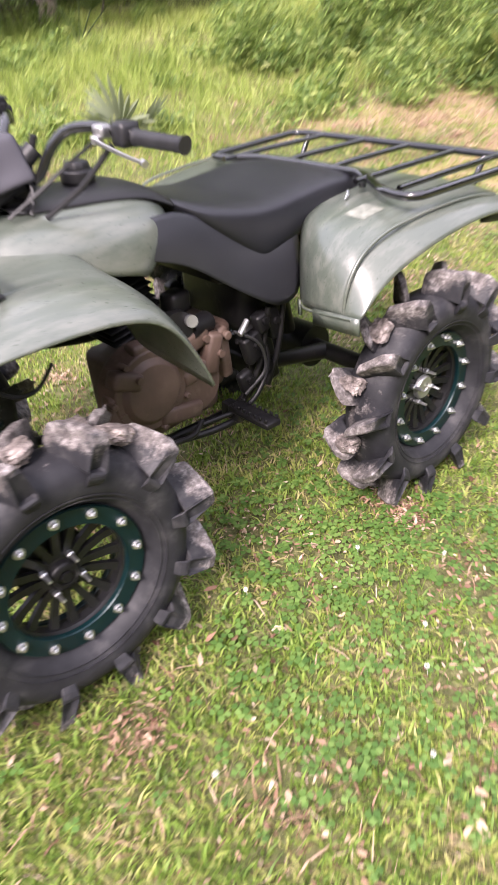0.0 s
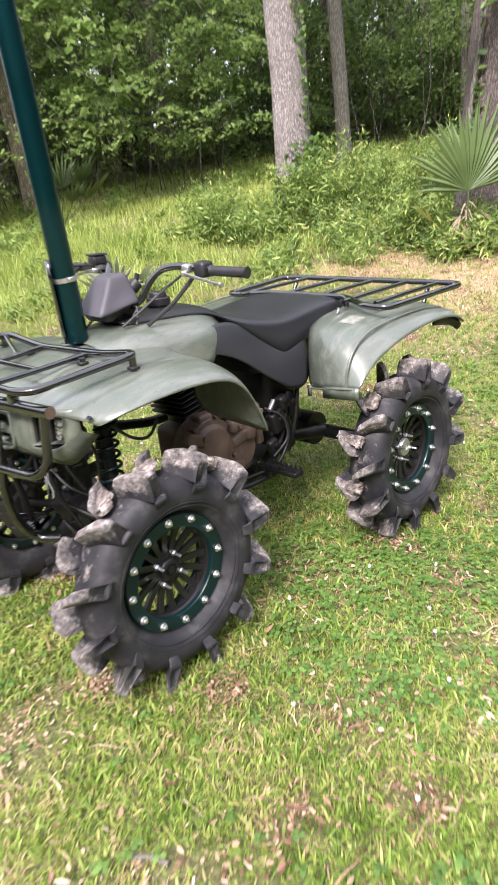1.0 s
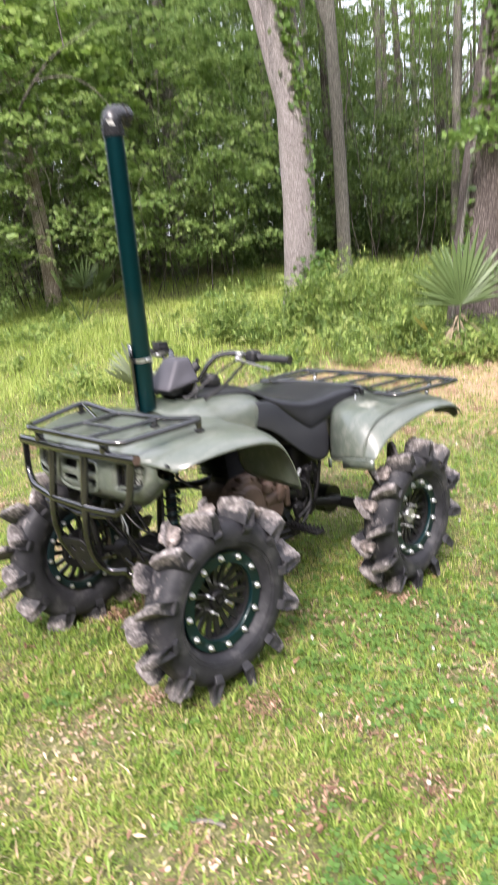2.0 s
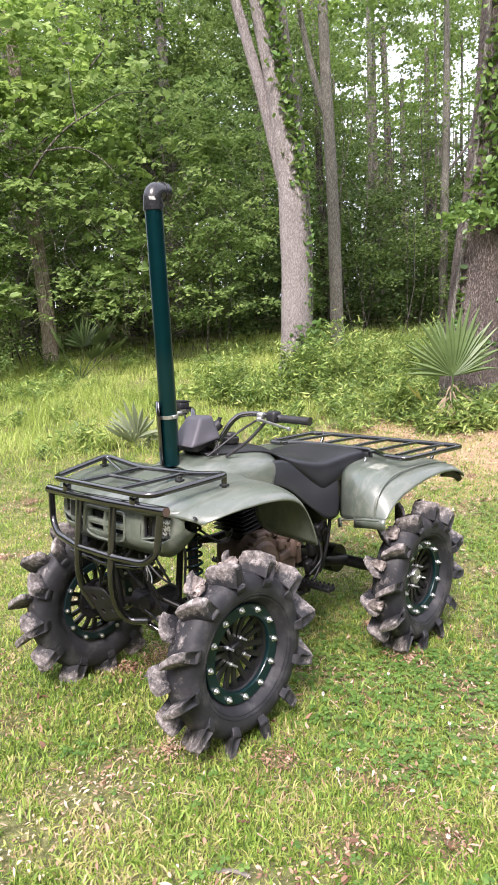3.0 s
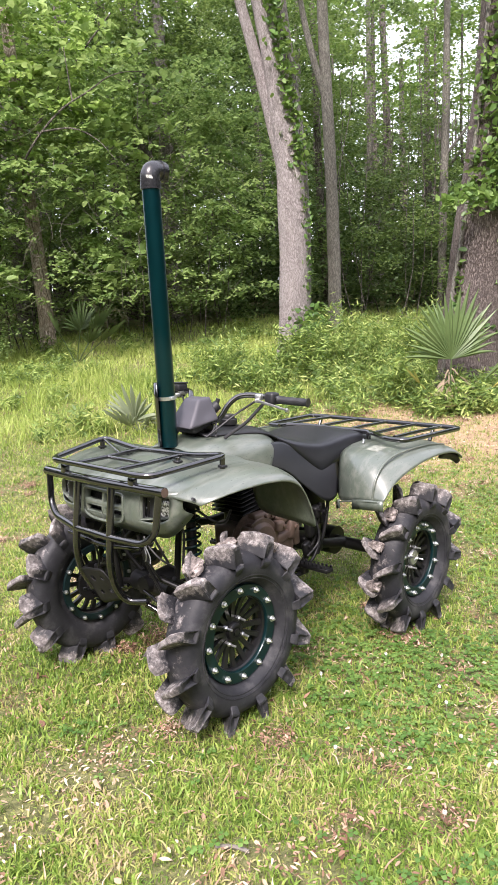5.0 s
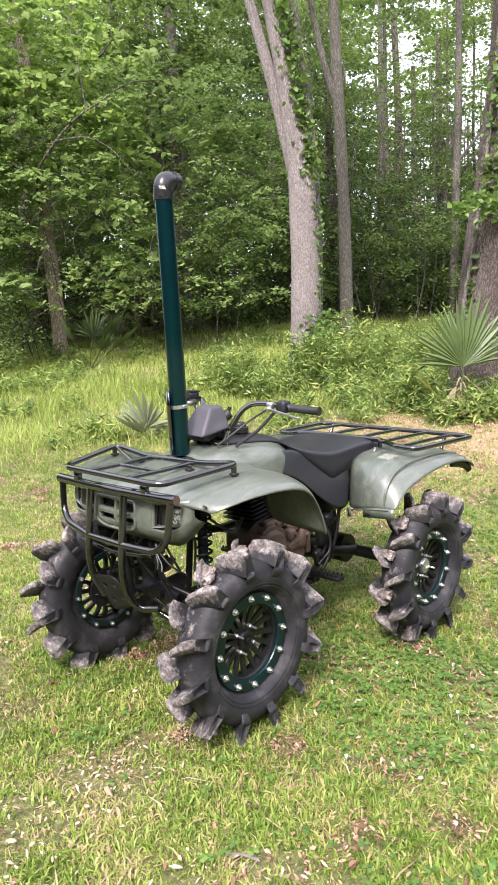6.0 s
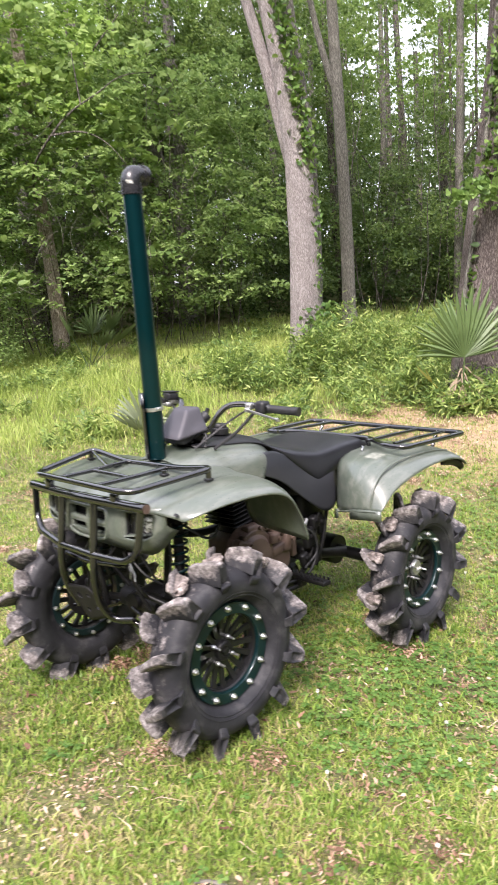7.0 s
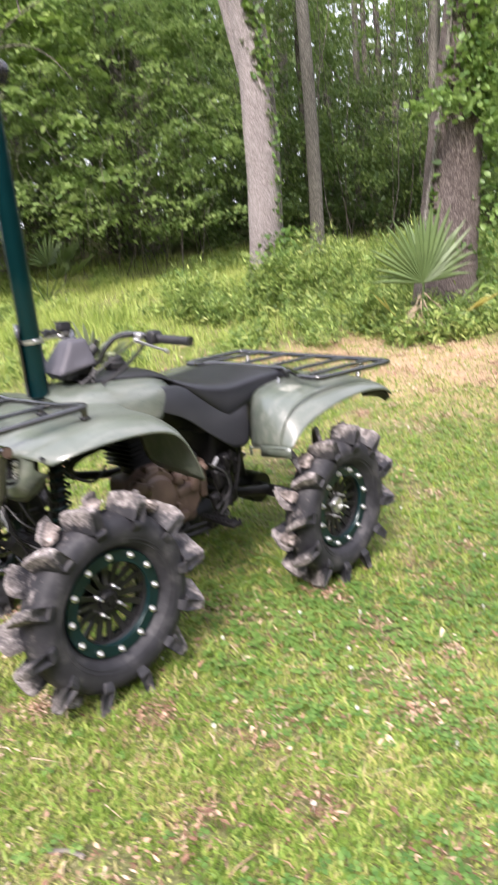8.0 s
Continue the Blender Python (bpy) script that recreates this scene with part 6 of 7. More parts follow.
for i, (x0, x1, y, ht, r, lbl) in enumerate(((0.0, 0.04, 18, 10, 0.17, "tall slim woodland tree in leaf"), (0.45, 0.52, 17, 9, 0.19, "dark woodland tree trunk"), (8.0, 8.2, 18, 10, 0.13, "slender dark tree at the bright gap in the wood"),
                                              (6.6, 6.7, 20, 11, 0.1, "slender grey woodland tree in leaf"), (-3.2, -3.4, 17, 9, 0.16, "dark woodland tree trunk"), (-1.8, -1.75, 19, 10, 0.1, "slender grey woodland tree in leaf"),
                                              (6.9, 7.0, 15.5, 9, 0.1, "grey woodland tree with leafy branches"), (5.0, 5.1, 22, 11, 0.12, "slender grey woodland tree in leaf"))):
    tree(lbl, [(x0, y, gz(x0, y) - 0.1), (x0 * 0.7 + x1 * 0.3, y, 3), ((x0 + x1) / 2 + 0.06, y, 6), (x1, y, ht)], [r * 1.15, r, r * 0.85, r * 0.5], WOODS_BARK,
         sprays(34, (x0 - 1.6, x0 + 1.6, y - 1.4, y + 1.4, 5.5, ht + 1), 95, rng, 0.6), TREE_LEAF,
         [([(x0, y, 4.5), (x0 + 0.7 * (-1) ** i, y - 0.3, 5.4), (x0 + 1.3 * (-1) ** i, y - 0.5, 5.9)], r * 0.35, r * 0.12)], seed=20 + i)

# the depth of the wood: trunks, foliage, canopy
n = 170
tx, ty = rng.uniform(-16, 24, n), rng.uniform(17, 46, n)
tv, tf, at = [], [], 0
for x, y in zip(tx, ty):
    r, ht = rng.uniform(0.05, 0.17), rng.uniform(8, 14)
    lean = rng.normal(0, 0.35, 2)
    zs = np.array([gz(x, y) - 0.2, ht * 0.33, ht * 0.66, ht])
    for k, z in enumerate(zs):
        a = np.arange(7) * 2 * np.pi / 7
        rr = r * (1.15 - 0.22 * k)
        cx, cy = x + lean[0] * (z / ht) + rng.normal(0, 0.05), y + lean[1] * (z / ht)
        tv.append(np.stack([cx + rr * np.cos(a), cy + rr * np.sin(a), np.full(7, z)], -1))
        if k:
            j = np.arange(7)
            tf.append(np.stack([at - 7 + j, at - 7 + (j + 1) % 7, at + (j + 1) % 7, at + j], -1))
        at += 7
tagged(mesh_from("woodland_trunks", np.concatenate(tv), np.concatenate(tf), SHADE_BARK, 4), "many slim trunks deep in the wood, shade put into their dark bark", "trees", kind="stuff")


def sight_offset(c, slope):
    """Offset in plan, in metres, from a sight line through the camera's standpoint."""
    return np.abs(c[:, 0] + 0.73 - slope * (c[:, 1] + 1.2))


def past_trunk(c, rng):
    """Keeps the camera's view of the trunk and three gaps open; thins saplings towards the ground."""
    free = (sight_offset(c, -0.112) > 0.22) | (c[:, 2] > 3.7)
    gap = ((sight_offset(c, 0.04) < 0.2) & (c[:, 2] > 2.8)) | ((sight_offset(c, 0.068) < 0.2) & (c[:, 2] < 4.5)) | (sight_offset(c, -0.055) < 0.14)
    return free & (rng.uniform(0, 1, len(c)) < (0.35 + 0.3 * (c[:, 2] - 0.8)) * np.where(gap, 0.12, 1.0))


def thin_right(c, rng):
    """The crowns thin out with height, most of all in two gaps placed by the camera's view."""
    run = c[:, 1] + 1.2
    bearing, rise = (c[:, 0] + 0.73) / run, (c[:, 2] - 1.55) / run
    gap = np.clip((bearing - 0.14) / 0.12, 0, 1) * np.clip((rise - 0.1) / 0.12, 0, 1)
    open_a = np.exp(-(sight_offset(c, 0.485) / (0.035 * run)) ** 2 - ((rise - 0.27) / 0.1) ** 2)
    open_b = np.exp(-(sight_offset(c, 0.37) / (0.04 * run)) ** 2 - ((rise - 0.3) / 0.1) ** 2)
    return rng.uniform(0, 1, len(c)) > 0.25 * np.clip((rise - 0.1) / 0.2, 0, 1) + 0.2 * gap + 0.92 * open_a + 0.65 * open_b


def foliage(name, n_spray, box, per, size, mat, seed, label, radius=0.6, keep=thin_right, twigs=False):
    r = np.random.default_rng(seed)
    pts = (twig_sprays if twigs else sprays)(n_spray, box, per, r, radius, keep)
    ob = leaf_object(name, pts, size, mat, r, None, 0.4 if twigs else 0.5, 1.5, 0.35, "", twigs)
    return tagged(ob, label, "foliage", kind="stuff")


# Deeper layers take darker leaf copies, which stand in for shade.
foliage("woodland_foliage", 780, (0.6, 11, 14.5, 20, 1.6, 9.5), 150, 0.06, HALF_SHADE_LEAF, 31, "leafy green branches of the woodland edge", 0.5)
foliage("woodland_understorey", 560, (2, 13, 15.0, 23, 0.7, 4.4), 120, 0.066, SHADE_LEAF, 32, "undergrowth in the wood, shade put into its dark leaves", 0.5)
foliage("lit_understorey", 360, (-9, 2, 15.0, 20, 0.7, 4.6), 120, 0.066, HALF_SHADE_LEAF, 39, "undergrowth at the edge of the wood, shade put into its leaf colour", 0.5)
foliage("deep_woodland_foliage", 1700, (-13, 20, 21, 36, 0.6, 12), 105, 0.115, SHADE_LEAF, 33, "dense foliage deep in the wood, shade put into its dark colour", 0.9)
foliage("far_woodland_foliage", 1500, (-26, 36, 38, 60, 0.5, 15), 70, 0.24, SHADE_LEAF, 34, "distant foliage of the wood, shade put into its dark colour", 1.6)
# Leaf layer added overhead to block light from the wood's interior.
foliage("woodland_canopy", 200, (-16, 20, 24, 42, 11, 15), 90, 0.19, TREE_LEAF, 35, "leaf layer added overhead to dim the wood", 1.1, None)
foliage("far_canopy", 1300, (-14, 34, 40, 58, 9, 30), 60, 0.3, HAZY_LEAF, 43, "canopy of the trees beyond, haze put into its pale leaves", 1.7)
foliage("upper_branches", 150, (-1.2, 2.9, 15.0, 19, 5.2, 10.5), 110, 0.07, HALF_SHADE_LEAF, 44, "upper branches of the woodland edge, shade put into their leaf colour", 0.9, None, True)
foliage("leafy_branches", 420, (-7, 0.6, 15.0, 20, 2.2, 9.5), 95, 0.075, HALF_SHADE_LEAF, 40, "leafy green branches of the woodland edge", 0.9, past_trunk, True)
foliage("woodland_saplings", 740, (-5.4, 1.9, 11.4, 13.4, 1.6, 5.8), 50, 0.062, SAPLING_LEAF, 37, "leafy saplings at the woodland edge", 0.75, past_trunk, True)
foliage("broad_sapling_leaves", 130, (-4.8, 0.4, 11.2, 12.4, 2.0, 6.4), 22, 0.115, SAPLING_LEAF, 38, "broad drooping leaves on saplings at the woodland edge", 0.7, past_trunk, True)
foliage("bright_branches", 280, (-5.4, -0.9, 11.6, 13.6, 3.9, 7.6), 40, 0.09, LIT_LEAF, 36, "drooping leafy branches at the woodland edge, light put into their leaf colour", 0.8, None, True)
foliage("grey_shrubs", 95, (-5.6, -2.7, 11.6, 12.8, 0.7, 3.6), 130, 0.036, SAPLING_LEAF, 45, "grey-green fine-leaved shrubs at the foot of the wood", 0.4, None)

# slender stems of saplings; their dark bark colour stands in for shade
stem_rng = np.random.default_rng(63)
tv, tf, at = [], [], 0
for _ in range(80):
    x, y = stem_rng.uniform(-5.5, 9), stem_rng.uniform(13.2, 18)
    r, ht = stem_rng.uniform(0.006, 0.018), stem_rng.uniform(2.5, 6)
    lean, bend = stem_rng.normal(0, 0.35), stem_rng.normal(0, 0.15)
    for k in range(6):
        f = k / 5
        a = np.arange(5) * 2 * np.pi / 5
        cx, z, rr = x + lean * f + bend * math.sin(f * 5), gz(x, y) - 0.1 + ht * f, r * (1 - 0.6 * f)
        tv.append(np.stack([cx + rr * np.cos(a), y + rr * np.sin(a), np.full(5, z)], -1))
        if k:
            j = np.arange(5)
            tf.append(np.stack([at - 5 + j, at - 5 + (j + 1) % 5, at + (j + 1) % 5, at + j], -1))
        at += 5
tagged(mesh_from("sapling_stems", np.concatenate(tv), np.concatenate(tf), SHADE_BARK, 4), "thin sapling stems in the wood, shade put into their dark bark", "saplings", kind="stuff")

# bare grey twigs that hang among the branches
for i, pts in enumerate((((-0.9, 12.3, 5.6), (-0.5, 12.2, 5.3), (-0.15, 12.2, 5.28), (0.1, 12.2, 5.2)), ((-0.25, 12.2, 5.25), (-0.28, 12.2, 4.7), (-0.4, 12.2, 4.3)), ((-1.2, 12.4, 4.0), (-1.0, 12.4, 3.6), (-0.85, 12.4, 3.2), (-0.6, 12.4, 3.0)),
                         ((0.3, 12.6, 4.4), (0.45, 12.6, 4.0), (0.5, 12.6, 3.2)), ((-0.6, 12.3, 4.2), (-0.5, 12.3, 3.4), (-0.25, 12.3, 2.6), (-0.2, 12.3, 2.2)), ((0.9, 13, 3.4), (1.1, 13, 3.0), (1.15, 13, 2.5)))):
    tw = tube("bare_twig", pts, 0.005, TWIG, None, 0.2, seg=5)
    tagged(tw, "bare grey twig hanging among the leaves", "twig", "bare twigs")

tw_rng = np.random.default_rng(77)
for i in range(44):
    p = np.array([tw_rng.uniform(-3.6, 1.4), tw_rng.uniform(10.9, 11.3), tw_rng.uniform(1.7, 4.6)])
    go = np.array([tw_rng.normal(0, 0.5), 0, -tw_rng.uniform(0.2, 1.0)])
    go /= np.linalg.norm(go)
    step, turn = tw_rng.uniform(0.06, 0.13), tw_rng.normal(0, 0.1)
    pts = [tuple(p)]
    for _ in range(6):
        turn = 0.5 * turn + tw_rng.normal(0, 0.4)
        go = np.array([go[0] * math.cos(turn * 0.6) - go[2] * math.sin(turn * 0.6), 0, go[0] * math.sin(turn * 0.6) + go[2] * math.cos(turn * 0.6)])
        p = p + go * step + np.array([0, tw_rng.normal(0, 0.03), -0.02])
        pts.append(tuple(p))
    tw = tube("bare_twig", pts, tw_rng.uniform(0.0018, 0.0036), TWIG, None, 0.05, seg=4)
    tagged(tw, "bare grey twig hanging among the leaves", "twig", "bare twigs")

# unseen woods added on the other sides: they dim low sky and reflections
ring_rng = np.random.default_rng(41)
n = 2200
ang, rad = np.radians(ring_rng.uniform(48, 312, n)), ring_rng.uniform(26, 38, n)
c = np.stack([rad * np.sin(ang), rad * np.cos(ang), ring_rng.uniform(0.3, 16, n) * ring_rng.uniform(0.45, 1, n)], -1)
c = np.repeat(c, 26, 0) + ring_rng.normal(0, 1, (n * 26, 3)) * [1.6, 1.6, 1.0]
tagged(leaf_object("yard_woods", c, 0.75, SHADE_LEAF, ring_rng), "unseen ring of woods added to dim low sky and reflections", "woods", kind="stuff")

# ---------------------------------------------------------------- palmettos
def frond(parent, at, way, length, segs=26, open_deg=230, stalk=0.35, mat=None, seed=0, label=""):
    """A fan leaf: a stalk and stiff pleated fingers, joined near its end and free towards their points."""
    rnd = random.Random(seed)
    bm = bmesh.new()
    d = Vector(way).normalized()
    side = d.cross(Vector((0, 0, 1)))
    side = side.normalized() if side.length > 0.05 else Vector((1, 0, 0))
    if side.x < 0:
        side = -side
    face = side.cross(d).normalized()
    hub = Vector(at) + d * stalk
    sweep(bm, [Vector(at), Vector(at).lerp(hub, 0.5) - face * 0.01, hub], [0.012, 0.009, 0.007], 6)
    step = radians(open_deg) / max(1, segs - 1)
    for k in range(segs):
        t = k / max(1, segs - 1) * 2 - 1
        a = radians(open_deg / 2) * t + rnd.uniform(-0.2, 0.2) * step
        u = d * math.cos(a) + side * math.sin(a)
        ln = length * (1 - 0.3 * t * t) * rnd.uniform(0.86, 1.06)
        cross = (-d * math.sin(a) + side * math.cos(a))
        cup = rnd.uniform(-0.05, 0.05)
        prev = None
        droop = rnd.uniform(0.0, 0.07) * (1 + abs(t))
        # half the gap to the next finger near the stalk, then tapering to a point
        for f, wd in ((0.0, 0.0), (0.18, 0.18), (0.38, 0.36), (0.55, 0.33), (0.75, 0.21), (0.9, 0.1), (1.0, 0.008)):
            half = min(wd * step, 0.06) * ln
            c = hub + u * (ln * f) + face * ((cup - 0.12 * abs(t)) * ln * f) - Vector((0, 0, 1)) * droop * ln * f ** 3
            tri = [bm.verts.new(c - cross * half), bm.verts.new(c + face * half * 0.9), bm.verts.new(c + cross * half)]
            if prev:
                bm.faces.new((prev[0], prev[1], tri[1], tri[0]))
                bm.faces.new((prev[1], prev[2], tri[2], tri[1]))
            prev = tri
    bmesh.ops.remove_doubles(bm, verts=bm.verts, dist=1e-5)
    return part("frond", bm, mat or PALM_LEAF, parent, label, smooth=False)


def palmetto(label, at, fronds, seed, leaf=None, segs=26):
    """fronds: the way of the stalk, length, stalk, opening, and 0 fresh, 1 withered or 2 yellowing."""
    base = new("palmetto")
    base.location = at
    for i, (dx, dy, dz, ln, stalk, op, age) in enumerate(fronds):
        frond(base, (dx * 0.05, dy * 0.05, 0.0), (dx, dy, dz), ln, stalk=stalk, segs=max(3, int(segs * op / 200)), open_deg=op, mat=(leaf, STRAW_PALM, YELLOW_PALM)[age], seed=seed + i,
              label=("", "withered brown fan leaf", "yellowing fan leaf")[age])
    return tagged(base, label, "palmetto")


fan_palm = palmetto("palmetto with a broad green fan leaf and withered lower leaves", (2.78, 6.28, gz(2.78, 6.28)),
         [(0.0, -0.1, 1.0, 0.82, 0.6, 160, 0), (0.1, 0.1, 1.0, 0.7, 0.66, 110, 0), (0.6, -0.2, 0.62, 0.5, 0.48, 24, 0), (0.75, -0.3, 0.5, 0.42, 0.5, 26, 2), (-0.7, -0.2, 0.7, 0.34, 0.5, 26, 2),
          (-0.5, -0.3, 0.35, 0.26, 0.22, 50, 1), (0.4, -0.4, 0.3, 0.26, 0.2, 60, 1), (-0.2, -0.5, 0.2, 0.24, 0.18, 60, 1)], 3, PALM_LEAF, 30)
for k, (dx, dy) in enumerate(((0.5, -0.3), (-0.45, -0.35), (0.1, -0.5), (-0.2, -0.45), (0.3, -0.5), (-0.6, -0.1))):
    frond(fan_palm, (0.02 * dx, 0.02 * dy, 0.5 - 0.03 * k), (dx, dy, -0.55), 0.3, 7, 30, 0.12, STRAW_PALM, 90 + k, "withered brown fan leaf")
palmetto("palmetto at the wood's edge, shade put into its leaf colour", (-1.72, 11.9, gz(-1.72, 11.9)), [(0.2, -0.2, 1.0, 0.6, 0.62, 150, 0), (0.55, -0.3, 0.9, 0.66, 0.7, 110, 0), (-0.35, -0.1, 0.9, 0.48, 0.6, 120, 0), (0.8, -0.3, 0.7, 0.62, 0.6, 80, 0), (0.4, -0.4, 0.6, 0.5, 0.5, 100, 0)], 21, SHADE_PALM, 22)
palmetto("small grey-green palmetto in the tall grass", (-0.7, 6.7, gz(-0.7, 6.7)), [(-0.25, -0.3, 0.8, 0.5, 0.14, 190, 0), (0.6, -0.3, 0.7, 0.4, 0.1, 150, 0), (-0.7, -0.5, 0.75, 0.44, 0.1, 110, 0)], 31, GREY_PALM, 16)


# ---------------------------------------------------------------- weeds
def weed(at, tall, spread, stems, seed, leaf=0.072):
    """A clump of upright stems with narrow leaves."""
    rng = np.random.default_rng(seed)
    base = new("weed_clump")
    base.location = at
    bm = bmesh.new()
    pts = []
    for _ in range(stems):
        a, r = rng.uniform(0, 2 * np.pi), spread * np.sqrt(rng.uniform(0, 1))
        p0 = np.array([r * np.cos(a) * 0.7, r * np.sin(a) * 0.7, -0.02])
        h = tall * rng.uniform(0.5, 1.15)
        p1 = p0 + [0.25 * h * np.cos(a) * rng.uniform(0, 1), 0.25 * h * np.sin(a) * rng.uniform(0, 1), h]
        sweep(bm, [Vector(p0), Vector((p0 + p1) / 2 + rng.normal(0, 0.02, 3)), Vector(p1)], [0.004, 0.003, 0.0015], 4, caps=False)
        k = int(72 * h / 0.7) + 10
        t = rng.uniform(0.15, 1.03, k)[:, None]
        pts.append(p0 * (1 - t) + p1 * t + rng.normal(0, 0.045, (k, 3)))
    tagged(part("stalk", bm, STEM, base), kind="stuff")
    tagged(leaf_object("foliage", np.concatenate(pts), leaf * 0.25, WEED_LEAF, rng, base, 0.7, 5.0, 0.55), kind="stuff")
    return tagged(base, "bushy clump of green weeds with narrow leaves", "weeds", "weeds at the woodland edge")


rng = np.random.default_rng(9)
for i in range(64):
    x = rng.uniform(0.3, 5.4)
    y = rng.uniform(7.0, 9.0) if x > 0.9 else rng.uniform(7.6, 10)
    if abs(x - 2.8) < 0.5 and y < 7.3:
        y += 0.8
    tall = (0.4 + 0.42 * (y - 7.0) / 2.0) * (1.0 if x > 2.15 else 0.62 if x > 1.25 else 0.5)
    weed((x, y, gz(x, y)), tall * rng.uniform(0.8, 1.15), 0.28, int(rng.uniform(9, 15)), 100 + i)
for i in range(36):
    x, y = rng.uniform(-4.2, 1.2), rng.uniform(6.2, 11.5)
    weed((x, y, gz(x, y)), rng.uniform(0.12, 0.32), 0.3, 8, 400 + i, rng.uniform(0.07, 0.12))
for i in range(10):
    x, y = rng.uniform(1.5, 4.4), rng.uniform(6.3, 6.9)
    weed((x, y, gz(x, y)), rng.uniform(0.14, 0.36), 0.25, 8, 300 + i, 0.07)
for i in range(8):
    x, y = rng.uniform(2.45, 3.6), rng.uniform(6.15, 6.5)
    weed((x, y, gz(x, y)), rng.uniform(0.16, 0.3), 0.2, 10, 330 + i, 0.07)
for i, (x, y, tall) in enumerate(((2.5, 6.6, 0.5), (3.0, 6.6, 0.4), (3.2, 6.55, 0.34), (3.45, 6.5, 0.36), (2.3, 6.75, 0.55), (3.7, 6.5, 0.4), (2.65, 6.9, 0.6), (2.5, 6.12, 0.3), (2.72, 6.05, 0.36), (2.95, 6.08, 0.38), (3.2, 6.12, 0.3), (3.45, 6.2, 0.3), (1.4, 8.3, 0.75), (1.65, 8.25, 0.8), (1.9, 8.3, 0.7), (1.3, 8.55, 0.5), (1.55, 8.5, 0.62), (1.8, 8.45, 0.66), (2.05, 8.5, 0.7), (1.1, 8.7, 0.45), (0.75, 8.4, 0.42), (0.95, 8.1, 0.4), (1.45, 8.15, 0.45), (1.75, 8.1, 0.5), (0.6, 8.8, 0.75), (0.45, 8.6, 0.55))):
    weed((x, y, gz(x, y)), tall, 0.24, 13, 600 + i, 0.08)
for i in range(16):
    x, y = rng.uniform(-4.5, 5.8), rng.uniform(12, 14.2)
    weed((x, y, gz(x, y)), rng.uniform(0.15, 0.4), 0.4, 9, 200 + i, 0.1)

# ---------------------------------------------------------------- grass, clover, litter
def wedge(n, r0, r1, a0, a1, rng, power=1.0):
    """Points fanned out before the place where the film is taken, denser close by."""
    r = r0 + (r1 - r0) * rng.uniform(0, 1, n) ** power
    a = np.radians(rng.uniform(a0, a1, n))
    return np.stack([-0.45 + r * np.sin(a), -1.1 + r * np.cos(a)], -1)


def patchy(xy, scale, seed):
    s = seed * 1.7
    x, y = xy[:, 0] * scale, xy[:, 1] * scale
    return (np.sin(x * 1.3 + s + 1.7 * np.sin(y * 0.9 + s)) * np.sin(y * 1.7 - s + 1.3 * np.sin(x * 1.1)) + 0.6 * np.sin(x * 3.1 + y * 2.3 + s) * np.sin(y * 3.7 - x * 1.9)) * 0.5 + 0.5


def litter_zone(xy):
    a = np.clip(1.5 - (np.abs(xy[:, 0] - 3.0) * 0.55 + np.abs(xy[:, 1] - 5.2) * 0.75), 0, 1)
    return np.maximum(a, np.clip(1.4 - (np.abs(xy[:, 0] - 1.7) * 0.55 + np.abs(xy[:, 1] - 6.35) * 1.2), 0, 0.85))


rng = np.random.default_rng(17)
# worn spots where the lawn is thin and dead leaves have gathered: place and reach
spot_xy = np.concatenate([wedge(230, 1.0, 9.5, -36, 42, rng, 0.8), np.stack([rng.uniform(-0.5, 5, 70), rng.uniform(3.4, 6.6, 70)], -1)])
spot_r = 0.045 + 0.14 * rng.uniform(0, 1, len(spot_xy)) ** 1.4


def worn(xy):
    """0 on whole lawn to 1 in the middle of a worn spot."""
    w = np.zeros(len(xy))
    for (x, y), r in zip(spot_xy, spot_r):
        dx, dy = xy[:, 0] - x, xy[:, 1] - y
        a = np.arctan2(dy, dx)
        w = np.maximum(w, 1 - (dx * dx + dy * dy) / (r * (1 + 0.35 * np.sin(3 * a + x * 9) + 0.2 * np.sin(5 * a + y * 7))) ** 2)
    return np.clip(w * 1.6, 0, 1)


xy = np.concatenate([wedge(340000, 1.0, 10.5, -36, 44, rng), np.stack([rng.uniform(-8, 8, 26000), rng.uniform(-7, 9, 26000)], -1)])
u = rng.uniform(0, 1, len(xy))
xy = xy[(u < 0.42 + 0.5 * patchy(xy, 2.2, 1) + 0.4 * patchy(xy, 5.5, 4)) & (u > 0.4 * litter_zone(xy)) & (u > 0.72 * worn(xy))]
tagged(blades("grass", xy, 0.034, 0.0058, 0.7, LAWN, 1), "short mixed lawn grass, green with straw-coloured blades", "grass", kind="stuff")
low_xy = wedge(110000, 1.0, 6.5, -36, 42, rng)
low_xy = low_xy[rng.uniform(0, 1, len(low_xy)) > 0.55 * worn(low_xy)]
tagged(blades("low_grass", low_xy, 0.019, 0.006, 1.3, LAWN, 9), "low creeping grass between the taller blades", "grass", kind="stuff")
# tufts of broader, longer blades
k_xy = wedge(900, 1.0, 8, -36, 42, rng)
k_xy = np.repeat(k_xy, 16, 0) + rng.normal(0, 0.022, (900 * 16, 2))
tagged(blades("grass_tufts", k_xy, 0.05, 0.0066, 0.75, TUFT, 6), "tufts of longer broad-bladed grass in the lawn", "grass", kind="stuff")

t_xy = np.concatenate([np.stack([rng.uniform(-7, 1.8, 72000), rng.uniform(5.6, 13.5, 72000)], -1), np.stack([rng.uniform(1.4, 8, 46000), rng.uniform(6.9, 16, 46000)], -1), np.stack([rng.uniform(-6, 2, 16000), rng.uniform(12, 16, 16000)], -1)])
